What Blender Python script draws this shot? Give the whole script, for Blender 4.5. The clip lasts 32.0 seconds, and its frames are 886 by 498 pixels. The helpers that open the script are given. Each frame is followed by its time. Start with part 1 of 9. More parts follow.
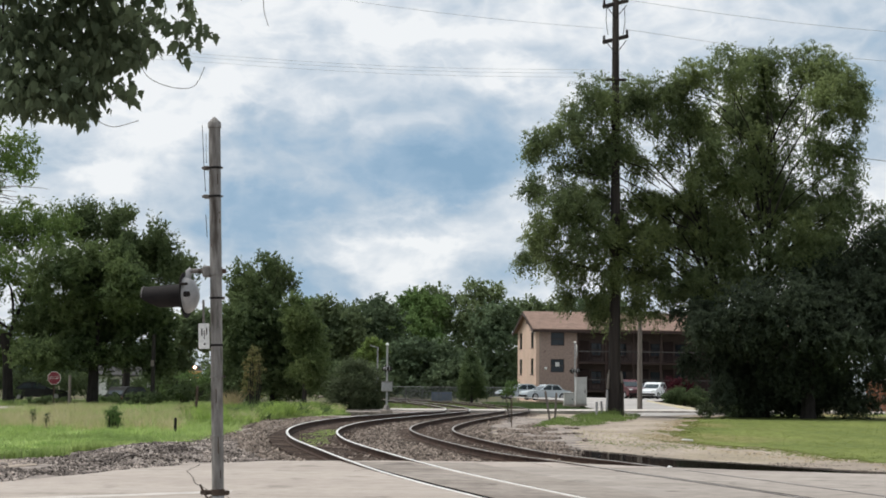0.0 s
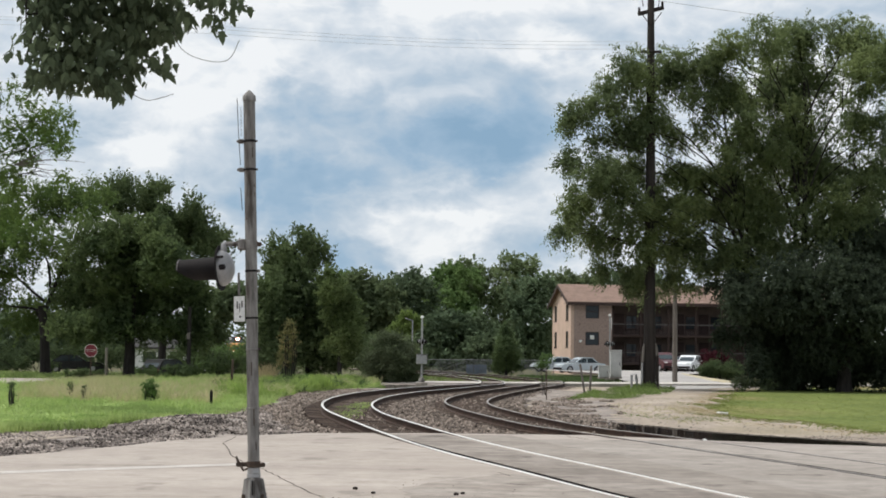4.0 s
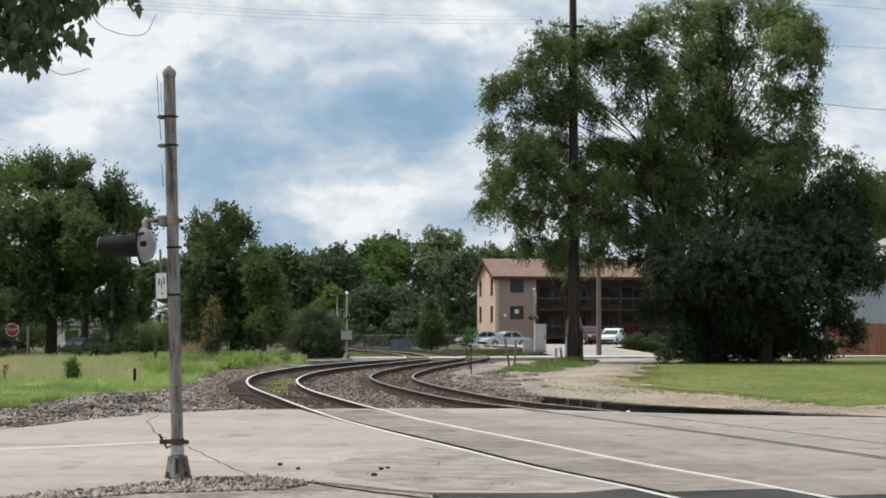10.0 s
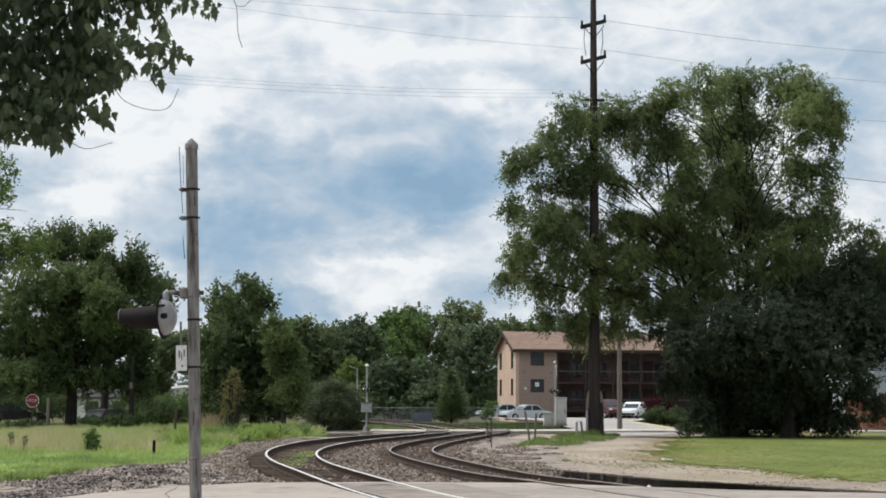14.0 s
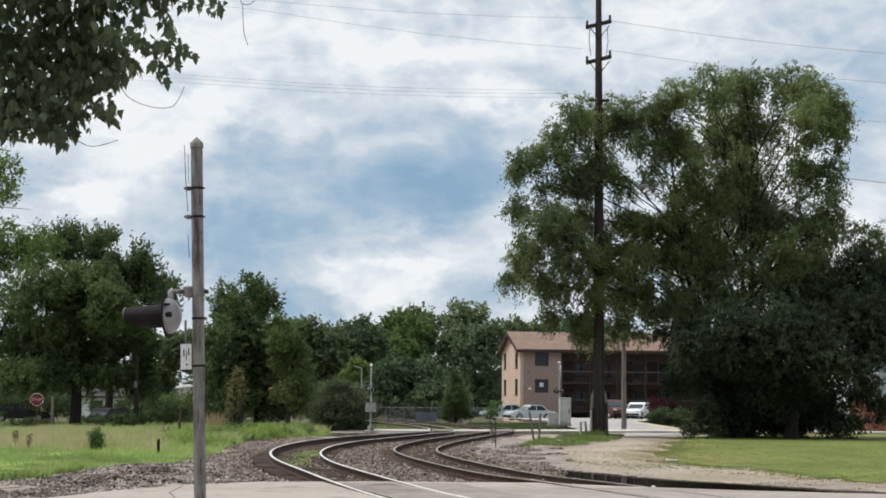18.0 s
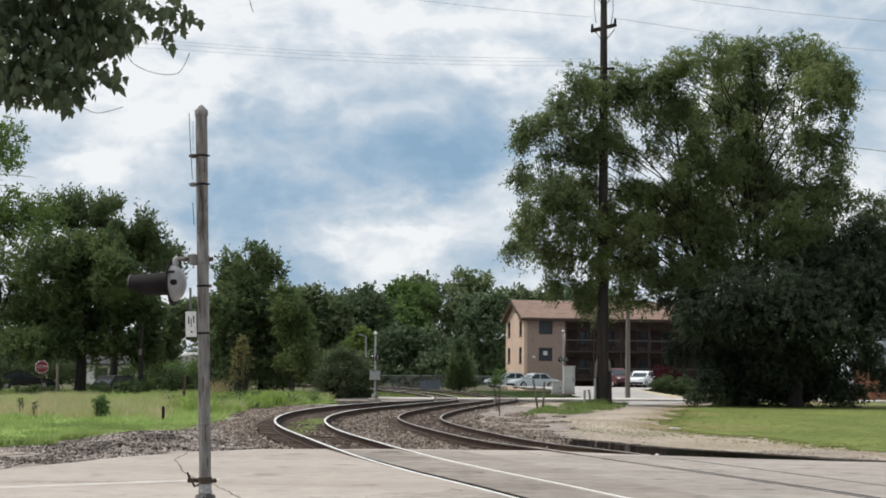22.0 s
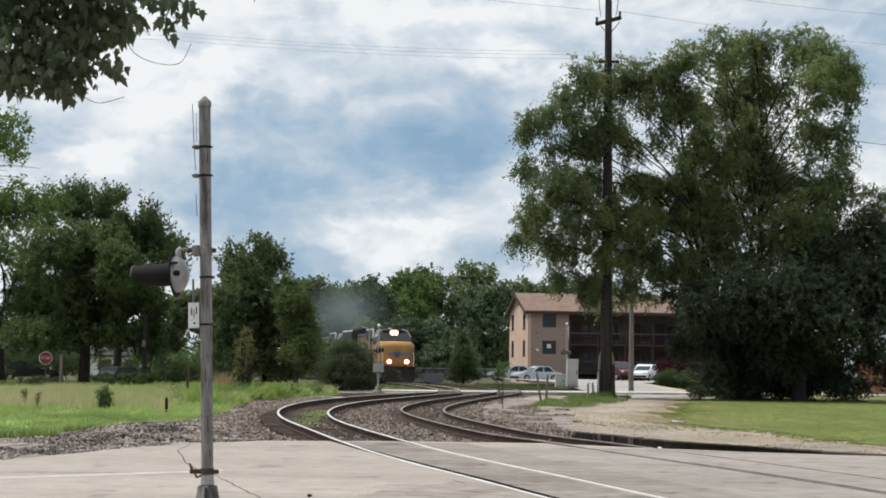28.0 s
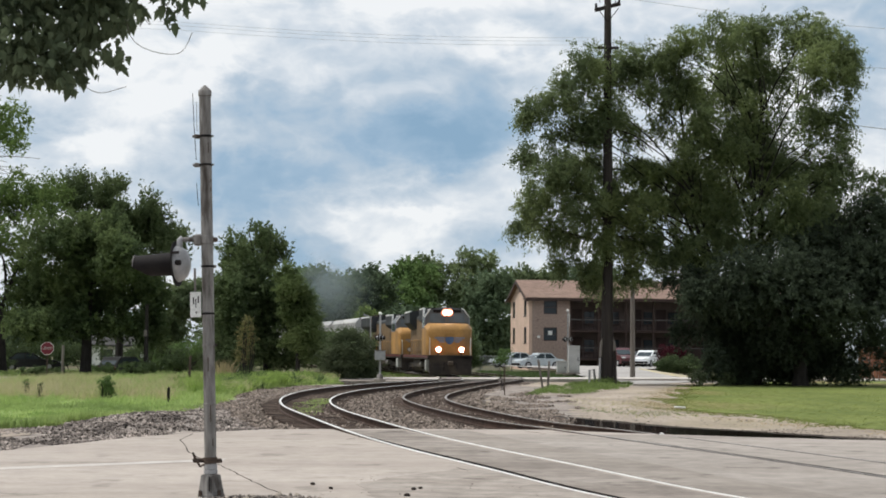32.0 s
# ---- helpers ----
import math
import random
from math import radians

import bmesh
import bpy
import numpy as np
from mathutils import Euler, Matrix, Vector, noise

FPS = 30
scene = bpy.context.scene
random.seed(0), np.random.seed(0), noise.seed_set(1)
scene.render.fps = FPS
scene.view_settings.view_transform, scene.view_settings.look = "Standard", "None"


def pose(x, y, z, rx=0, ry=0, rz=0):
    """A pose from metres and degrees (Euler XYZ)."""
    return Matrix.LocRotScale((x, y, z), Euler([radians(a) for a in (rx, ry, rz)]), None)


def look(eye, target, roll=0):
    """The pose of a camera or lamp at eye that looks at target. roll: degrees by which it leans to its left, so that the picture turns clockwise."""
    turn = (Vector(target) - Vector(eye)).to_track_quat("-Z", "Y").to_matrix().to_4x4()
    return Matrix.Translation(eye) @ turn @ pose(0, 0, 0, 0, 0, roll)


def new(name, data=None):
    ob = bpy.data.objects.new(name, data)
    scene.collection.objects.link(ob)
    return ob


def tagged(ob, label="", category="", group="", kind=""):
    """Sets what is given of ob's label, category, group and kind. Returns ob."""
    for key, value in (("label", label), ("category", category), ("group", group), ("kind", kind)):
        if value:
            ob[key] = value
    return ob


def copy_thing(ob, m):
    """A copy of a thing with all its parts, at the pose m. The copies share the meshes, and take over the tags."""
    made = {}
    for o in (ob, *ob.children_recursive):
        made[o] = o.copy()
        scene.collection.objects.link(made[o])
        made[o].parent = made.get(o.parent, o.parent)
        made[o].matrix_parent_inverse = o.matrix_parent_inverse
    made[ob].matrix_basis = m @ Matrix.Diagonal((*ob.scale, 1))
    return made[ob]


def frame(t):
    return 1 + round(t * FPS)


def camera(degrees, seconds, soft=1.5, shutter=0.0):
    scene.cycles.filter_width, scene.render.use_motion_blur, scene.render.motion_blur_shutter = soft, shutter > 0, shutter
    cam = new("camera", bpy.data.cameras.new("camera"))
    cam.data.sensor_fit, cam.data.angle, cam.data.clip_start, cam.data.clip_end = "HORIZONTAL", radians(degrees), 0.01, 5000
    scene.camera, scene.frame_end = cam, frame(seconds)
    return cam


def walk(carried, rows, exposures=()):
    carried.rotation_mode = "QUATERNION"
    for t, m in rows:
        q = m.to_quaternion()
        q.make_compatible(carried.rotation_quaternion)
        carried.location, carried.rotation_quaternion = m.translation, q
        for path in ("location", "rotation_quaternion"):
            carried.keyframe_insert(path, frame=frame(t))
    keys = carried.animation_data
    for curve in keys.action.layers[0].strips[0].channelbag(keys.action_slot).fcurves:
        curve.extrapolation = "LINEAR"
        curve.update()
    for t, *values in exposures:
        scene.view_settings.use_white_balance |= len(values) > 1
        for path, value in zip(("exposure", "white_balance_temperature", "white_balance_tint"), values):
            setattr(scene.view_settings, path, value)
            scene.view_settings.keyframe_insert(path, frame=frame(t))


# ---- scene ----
cam = camera(29.3, 32.0, soft=1.8)
PATH = [
    (0, -0.019, 0.000, 1.686, 94.491, -0.613, -0.228),
    (0.5, -0.020, 0.000, 1.685, 94.669, -0.641, -0.028),
    (1, -0.018, 0.000, 1.685, 94.836, -0.584, 0.090),
    (1.5, -0.014, 0.000, 1.685, 94.955, -0.500, 0.010),
    (2, -0.015, 0.000, 1.684, 94.997, -0.438, -0.066),
    (2.5, -0.017, 0.000, 1.683, 95.057, -0.407, 0.089),
    (3, -0.019, 0.000, 1.684, 95.064, -0.479, 0.207),
    (3.5, -0.019, 0.000, 1.686, 94.221, -0.568, 0.663),
    (5.5, -0.005, 0.000, 1.685, 93.082, -0.704, 1.150),
    (6, -0.000, 0.000, 1.686, 93.226, -0.318, 0.411),
    (6.5, 0.000, 0.000, 1.685, 92.647, 0.489, 0.736),
    (7, -0.005, 0.000, 1.685, 92.617, -0.152, 1.088),
    (7.5, -0.008, 0.000, 1.685, 92.903, -0.368, 0.078),
    (8, -0.006, 0.000, 1.684, 93.098, -0.202, -0.269),
    (8.5, -0.004, 0.000, 1.683, 93.131, -0.001, -0.289),
    (9, -0.004, 0.000, 1.681, 93.129, -0.000, -0.000),
    (9.5, -0.003, 0.000, 1.678, 92.855, -0.181, -0.530),
    (10, -0.000, 0.000, 1.677, 92.747, -0.059, -1.576),
    (10.5, 0.002, 0.000, 1.680, 93.502, 0.027, -2.372),
    (11, 0.002, 0.000, 1.684, 94.387, -0.079, -3.093),
    (11.5, -0.000, 0.000, 1.684, 94.616, -0.088, -2.920),
    (12, 0.000, 0.000, 1.682, 94.674, 0.029, -2.208),
    (12.5, 0.001, 0.000, 1.682, 94.662, -0.088, -1.459),
    (13, 0.000, 0.000, 1.684, 94.853, -0.370, -1.221),
    (13.5, -0.000, 0.000, 1.686, 95.046, -0.316, -0.941),
    (14, 0.002, 0.000, 1.687, 95.190, -0.315, -0.898),
    (14.5, 0.005, 0.000, 1.689, 95.265, -0.335, -0.940),
    (16.5, 0.006, 0.000, 1.681, 95.350, -0.273, -0.512),
    (17, 0.006, 0.000, 1.679, 95.448, -0.326, -0.712),
    (17.5, 0.004, 0.000, 1.680, 95.398, -0.507, -0.868),
    (18, -0.000, 0.000, 1.680, 95.189, -0.469, -0.755),
    (18.5, -0.002, 0.000, 1.679, 95.077, -0.426, -0.785),
    (19, 0.000, 0.000, 1.680, 95.004, -0.456, -0.626),
    (19.5, 0.003, 0.000, 1.679, 94.867, -0.463, -0.599),
    (20, 0.004, 0.000, 1.676, 94.669, -0.417, -0.607),
    (20.5, 0.001, 0.000, 1.675, 94.437, -0.403, -0.539),
    (21, -0.002, 0.000, 1.674, 94.354, -0.423, -0.540),
    (21.5, -0.005, 0.000, 1.674, 94.217, -0.439, -0.592),
    (22, -0.005, 0.000, 1.675, 94.121, -0.583, -0.620),
    (22.5, -0.004, 0.000, 1.672, 94.021, -0.457, -0.544),
    (23, -0.004, 0.000, 1.671, 93.989, -0.472, -0.508),
    (23.5, -0.001, 0.000, 1.676, 93.993, -0.431, -0.432),
    (24, 0.004, 0.000, 1.679, 93.964, -0.281, -0.517),
    (24.5, 0.008, 0.000, 1.680, 93.905, -0.225, -0.730),
    (26.5, 0.002, 0.000, 1.667, 93.799, -0.468, -0.770),
    (27, 0.003, 0.000, 1.668, 93.779, -0.653, -0.492),
    (27.5, 0.006, 0.000, 1.667, 93.835, -0.596, -0.371),
    (28, 0.009, 0.000, 1.668, 93.873, -0.792, -0.497),
    (28.5, 0.010, 0.000, 1.670, 93.799, -0.809, -0.579),
    (29, 0.012, 0.000, 1.671, 93.763, -0.738, -0.667),
    (29.5, 0.012, 0.000, 1.672, 93.731, -0.699, -0.728),
    (30, 0.010, 0.000, 1.674, 93.723, -0.694, -0.673),
    (30.5, 0.007, 0.000, 1.674, 93.637, -0.755, -0.666),
    (31, 0.006, 0.000, 1.670, 93.546, -0.606, -0.617),
    (31.5, 0.004, 0.000, 1.668, 93.493, -0.432, -0.523),
    (32, -0.001, 0.000, 1.668, 93.451, -0.384, -0.453),
]
walk(cam, [(t, pose(x, y, z, rx, ry, rz)) for t, x, y, z, rx, ry, rz in PATH], exposures=[(0, 0.0), (32, 0.0)])

# ---- sky and sun ----
SUN_AZ, SUN_EL = 284.0, 60.0


def build_world():
    world = bpy.data.worlds.new("sky")
    scene.world = world
    world.use_nodes = True
    nt = world.node_tree
    nt.nodes.clear()
    N, K = nt.nodes.new, nt.links.new

    def math_node(op, a, b=None, clamp=False):
        n = N("ShaderNodeMath")
        n.operation, n.use_clamp = op, clamp
        for i, v in enumerate((a, b)):
            if v is None:
                continue
            if isinstance(v, (int, float)):
                n.inputs[i].default_value = v
            else:
                K(v, n.inputs[i])
        return n.outputs[0]

    def noise_node(vec, scale, detail, rough, dist=0.0):
        n = N("ShaderNodeTexNoise")
        n.inputs["Scale"].default_value, n.inputs["Detail"].default_value = scale, detail
        n.inputs["Roughness"].default_value, n.inputs["Distortion"].default_value = rough, dist
        K(vec, n.inputs["Vector"])
        return n.outputs["Fac"]

    tc = N("ShaderNodeTexCoord")
    sep = N("ShaderNodeSeparateXYZ")
    K(tc.outputs["Generated"], sep.inputs[0])
    stretch = N("ShaderNodeVectorMath")
    stretch.operation = "MULTIPLY"
    stretch.inputs[1].default_value = (1, 1, 1.7)
    K(tc.outputs["Generated"], stretch.inputs[0])
    vec = stretch.outputs[0]
    warp1 = math_node("SUBTRACT", noise_node(vec, 9, 6, 0.6), 0.5)
    off = N("ShaderNodeVectorMath")
    off.operation = "ADD"
    off.inputs[1].default_value = (7.3, 2.1, 4.4)
    K(vec, off.inputs[0])
    warp2 = math_node("SUBTRACT", noise_node(off.outputs[0], 12, 6, 0.62), 0.5)
    u = math_node("ADD", sep.outputs[0], math_node("MULTIPLY", warp1, 0.085))
    v = math_node("ADD", sep.outputs[2], math_node("MULTIPLY", warp2, 0.06))
    front = math_node("GREATER_THAN", sep.outputs[1], 0.0)

    def blob(cx, cz, rx, rz, amount):
        a = math_node("DIVIDE", math_node("SUBTRACT", u, cx), rx)
        b = math_node("DIVIDE", math_node("SUBTRACT", v, cz), rz)
        d = math_node("ADD", math_node("MULTIPLY", a, a), math_node("MULTIPLY", b, b))
        g = math_node("POWER", 2.718, math_node("MULTIPLY", d, -1.0))
        return math_node("MULTIPLY", g, amount)

    # bearing, elevation, half widths and thickness of the cloud masses ahead
    base = math_node("ADD", math_node("MULTIPLY", math_node("SUBTRACT", noise_node(vec, 7, 8, 0.55, 0.3), 0.5), 0.7), 0.775)
    total = base
    for row in CLOUDS:
        total = math_node("ADD", total, math_node("MULTIPLY", blob(*row), front))
    mid = math_node("SUBTRACT", noise_node(off.outputs[0], 16, 9, 0.52, 0.7), 0.5)
    total = math_node("ADD", total, math_node("MULTIPLY", mid, 0.62))
    # rounded heads within the clouds
    heads = math_node("ABSOLUTE", math_node("SUBTRACT", noise_node(off.outputs[0], 26, 4, 0.5, 0.5), 0.5))
    total = math_node("ADD", total, math_node("MULTIPLY", math_node("SUBTRACT", 0.08, heads), 1.1))
    fine = math_node("SUBTRACT", noise_node(off.outputs[0], 30, 7, 0.6, 0.4), 0.5)
    total = math_node("ADD", total, math_node("MULTIPLY", fine, 0.46), True)
    ramp = N("ShaderNodeValToRGB")
    el = ramp.color_ramp.elements
    el[0].position, el[0].color = 0.0, (0.265, 0.42, 0.585, 1)
    el[1].position, el[1].color = 1.0, (0.93, 0.955, 0.975, 1)
    for pos, col in ((0.3, (0.355, 0.5, 0.655, 1)), (0.55, (0.5, 0.605, 0.715, 1)), (0.78, (0.7, 0.765, 0.835, 1))):
        e = el.new(pos)
        e.color = col
    K(total, ramp.inputs[0])
    sky = N("ShaderNodeTexSky")
    sky.sky_type, sky.sun_disc = "NISHITA", False
    sky.sun_elevation, sky.sun_rotation = radians(SUN_EL), radians(SUN_AZ)
    bg_sky, bg_cloud = N("ShaderNodeBackground"), N("ShaderNodeBackground")
    K(sky.outputs[0], bg_sky.inputs[0])
    bg_sky.inputs[1].default_value = 0.06
    K(ramp.outputs[0], bg_cloud.inputs[0])
    bg_cloud.inputs[1].default_value = 1.0
    mix = N("ShaderNodeMixShader")
    mix.inputs[0].default_value = 0.93
    K(bg_sky.outputs[0], mix.inputs[1])
    K(bg_cloud.outputs[0], mix.inputs[2])
    out = N("ShaderNodeOutputWorld")
    K(mix.outputs[0], out.inputs[0])


CLOUDS = [
    (-0.100, 0.143, 0.042, 0.016, -0.42),
    (-0.040, 0.127, 0.050, 0.014, -0.50),
    (0.018, 0.121, 0.036, 0.012, -0.58),
    (0.046, 0.138, 0.030, 0.014, -0.36),
    (-0.112, 0.088, 0.036, 0.022, -0.58),
    (-0.068, 0.104, 0.036, 0.010, -0.42),
    (-0.084, 0.060, 0.030, 0.014, -0.42),
    (-0.150, 0.118, 0.020, 0.014, -0.22),
    (0.036, 0.064, 0.024, 0.018, -0.34),
    (0.040, 0.096, 0.020, 0.010, -0.14),
    (0.000, 0.160, 0.060, 0.018, -0.16),
    (-0.060, 0.178, 0.030, 0.012, -0.18),
    (-0.226, 0.122, 0.020, 0.016, -0.34),
    (0.252, 0.175, 0.040, 0.027, -0.28),
    (0.200, 0.205, 0.030, 0.018, -0.24),
    (-0.026, 0.068, 0.036, 0.014, 0.30),
    (-0.006, 0.086, 0.022, 0.006, 0.42),
    (-0.048, 0.084, 0.014, 0.005, 0.26),
    (-0.132, 0.166, 0.018, 0.014, 0.34),
    (-0.158, 0.150, 0.018, 0.012, 0.34),
    (-0.196, 0.112, 0.022, 0.012, 0.46),
    (-0.190, 0.195, 0.060, 0.050, 0.30),
    (-0.100, 0.215, 0.050, 0.016, 0.22),
    (0.006, 0.206, 0.050, 0.010, 0.34),
    (0.046, 0.178, 0.024, 0.008, 0.36),
    (0.132, 0.208, 0.050, 0.020, 0.20),
    (0.205, 0.150, 0.020, 0.024, 0.26),
    (0.239, 0.085, 0.040, 0.024, 0.30),
]
build_world()
sun = new("sun", bpy.data.lights.new("sun", "SUN"))
sun.data.energy, sun.data.angle, sun.data.color = 3.3, radians(12), (0.98, 0.965, 0.92)
sun.matrix_world = look((0, 0, 60), (
    -60 * math.cos(radians(SUN_EL)) * math.sin(radians(SUN_AZ)),
    -60 * math.cos(radians(SUN_EL)) * math.cos(radians(SUN_AZ)),
    60 - 60 * math.sin(radians(SUN_EL))))


# ---- building helpers ----
class Geo:
    """Collects faces of one part."""

    def __init__(self):
        self.v, self.f, self.weld = [], [], False

    def add(self, verts, faces):
        n = len(self.v)
        self.v += [tuple(p) for p in verts]
        self.f += [tuple(i + n for i in face) for face in faces]
        return self

    def box(self, x0, x1, y0, y1, z0, z1, c=0.0, m=None):
        """A box with chamfered edges c."""
        cx, cy, cz = (x0 + x1) / 2, (y0 + y1) / 2, (z0 + z1) / 2
        hx, hy, hz = (x1 - x0) / 2, (y1 - y0) / 2, (z1 - z0) / 2
        c = min(c, hx * 0.45, hy * 0.45, hz * 0.45)
        if c <= 0:
            vs = [(cx + i * hx, cy + j * hy, cz + k * hz) for i in (-1, 1) for j in (-1, 1) for k in (-1, 1)]
            fs = [(0, 1, 3, 2), (4, 6, 7, 5), (0, 4, 5, 1), (2, 3, 7, 6), (0, 2, 6, 4), (1, 5, 7, 3)]
        else:
            rings = []
            for z, i in ((-hz, c), (-hz + c, 0), (hz - c, 0), (hz, c)):
                ax, ay = hx - i, hy - i
                rings.append([(cx + px, cy + py, cz + z) for px, py in (
                    (-ax + c, -ay), (ax - c, -ay), (ax, -ay + c), (ax, ay - c), (ax - c, ay), (-ax + c, ay), (-ax, ay - c), (-ax, -ay + c))])
            vs = sum(rings, [])
            fs = [tuple(range(7, -1, -1)), tuple(range(24, 32))]
            for r in range(3):
                fs += [(r * 8 + i, r * 8 + (i + 1) % 8, r * 8 + 8 + (i + 1) % 8, r * 8 + 8 + i) for i in range(8)]
        if m is not None:
            vs = [m @ Vector(p) for p in vs]
        return self.add(vs, fs)

    def tube(self, pts, radii, seg=8, cap=True, squash=1.0):
        """A round bar through points."""
        pts = [Vector(p) for p in pts]
        if isinstance(radii, (int, float)):
            radii = [radii] * len(pts)
        vs, n = [], len(pts)
        up0 = None
        for i, p in enumerate(pts):
            d = (pts[min(i + 1, n - 1)] - pts[max(i - 1, 0)]).normalized()
            if up0 is None:
                up0 = Vector((0, 0, 1)) if abs(d.z) < 0.9 else Vector((1, 0, 0))
            s = d.cross(up0).normalized()
            up0 = s.cross(d).normalized()
            for k in range(seg):
                a = 2 * math.pi * k / seg
                vs.append(p + radii[i] * (math.cos(a) * s + squash * math.sin(a) * up0))
        fs = [(i * seg + k, i * seg + (k + 1) % seg, (i + 1) * seg + (k + 1) % seg, (i + 1) * seg + k) for i in range(n - 1) for k in range(seg)]
        if cap:
            fs += [tuple(range(seg - 1, -1, -1)), tuple(range((n - 1) * seg, n * seg))]
        return self.add(vs, fs)

    def turned(self, profile, seg=16, m=None):
        """A solid of revolution about z from (radius, height) pairs."""
        vs = [(r * math.cos(2 * math.pi * k / seg), r * math.sin(2 * math.pi * k / seg), z) for r, z in profile for k in range(seg)]
        fs = [(i * seg + k, i * seg + (k + 1) % seg, (i + 1) * seg + (k + 1) % seg, (i + 1) * seg + k) for i in range(len(profile) - 1) for k in range(seg)]
        fs += [tuple(range(seg - 1, -1, -1)), tuple(range((len(profile) - 1) * seg, len(profile) * seg))]
        if m is not None:
            vs = [m @ Vector(p) for p in vs]
        return self.add(vs, fs)

    def prism(self, outline, axis, a, b, m=None):
        """An outline of pairs pushed from a to b along an axis (0 x, 1 y, 2 z)."""
        def at3(p, w):
            q = list(p)
            q.insert(axis, w)
            return q
        n = len(outline)
        vs = [at3(p, a) for p in outline] + [at3(p, b) for p in outline]
        fs = [tuple(range(n - 1, -1, -1)), tuple(range(n, 2 * n))] + [(i, (i + 1) % n, n + (i + 1) % n, n + i) for i in range(n)]
        if m is not None:
            vs = [m @ Vector(p) for p in vs]
        return self.add(vs, fs)

    def mesh(self, name, smooth=False):
        me = bpy.data.meshes.new(name)
        me.from_pydata(self.v, [], self.f)
        bm = bmesh.new()
        bm.from_mesh(me)
        if self.weld:
            bmesh.ops.remove_doubles(bm, verts=bm.verts, dist=0.0005)
        bmesh.ops.recalc_face_normals(bm, faces=bm.faces)
        bm.to_mesh(me)
        bm.free()
        if smooth:
            me.set_sharp_from_angle(angle=radians(35)) if len(me.polygons) else None
        return me


def mesh_of(name, geo, material, smooth=True):
    me = geo.mesh(name, smooth) if isinstance(geo, Geo) else geo
    if smooth:
        me.shade_smooth()
        if len(me.polygons) < 60000:
            me.set_sharp_from_angle(angle=radians(35))
    me.materials.append(material)
    return me


def part(name, geo, material, parent, label="", smooth=True, at=None):
    ob = new(name, mesh_of(name, geo, material, smooth))
    ob.parent = parent
    if at is not None:
        ob.matrix_basis = at
    if label:
        ob["label"] = label
    return ob


def thing(name, label, category, m=None, group="", kind=""):
    ob = new(name)
    ob.empty_display_size = 0.2
    if m is not None:
        ob.matrix_basis = m
    return tagged(ob, label, category, group, kind)


def single(name, geo, material, label, category, m=None, group="", kind="", smooth=True):
    ob = new(name, mesh_of(name, geo, material, smooth))
    if m is not None:
        ob.matrix_basis = m
    return tagged(ob, label, category, group, kind)


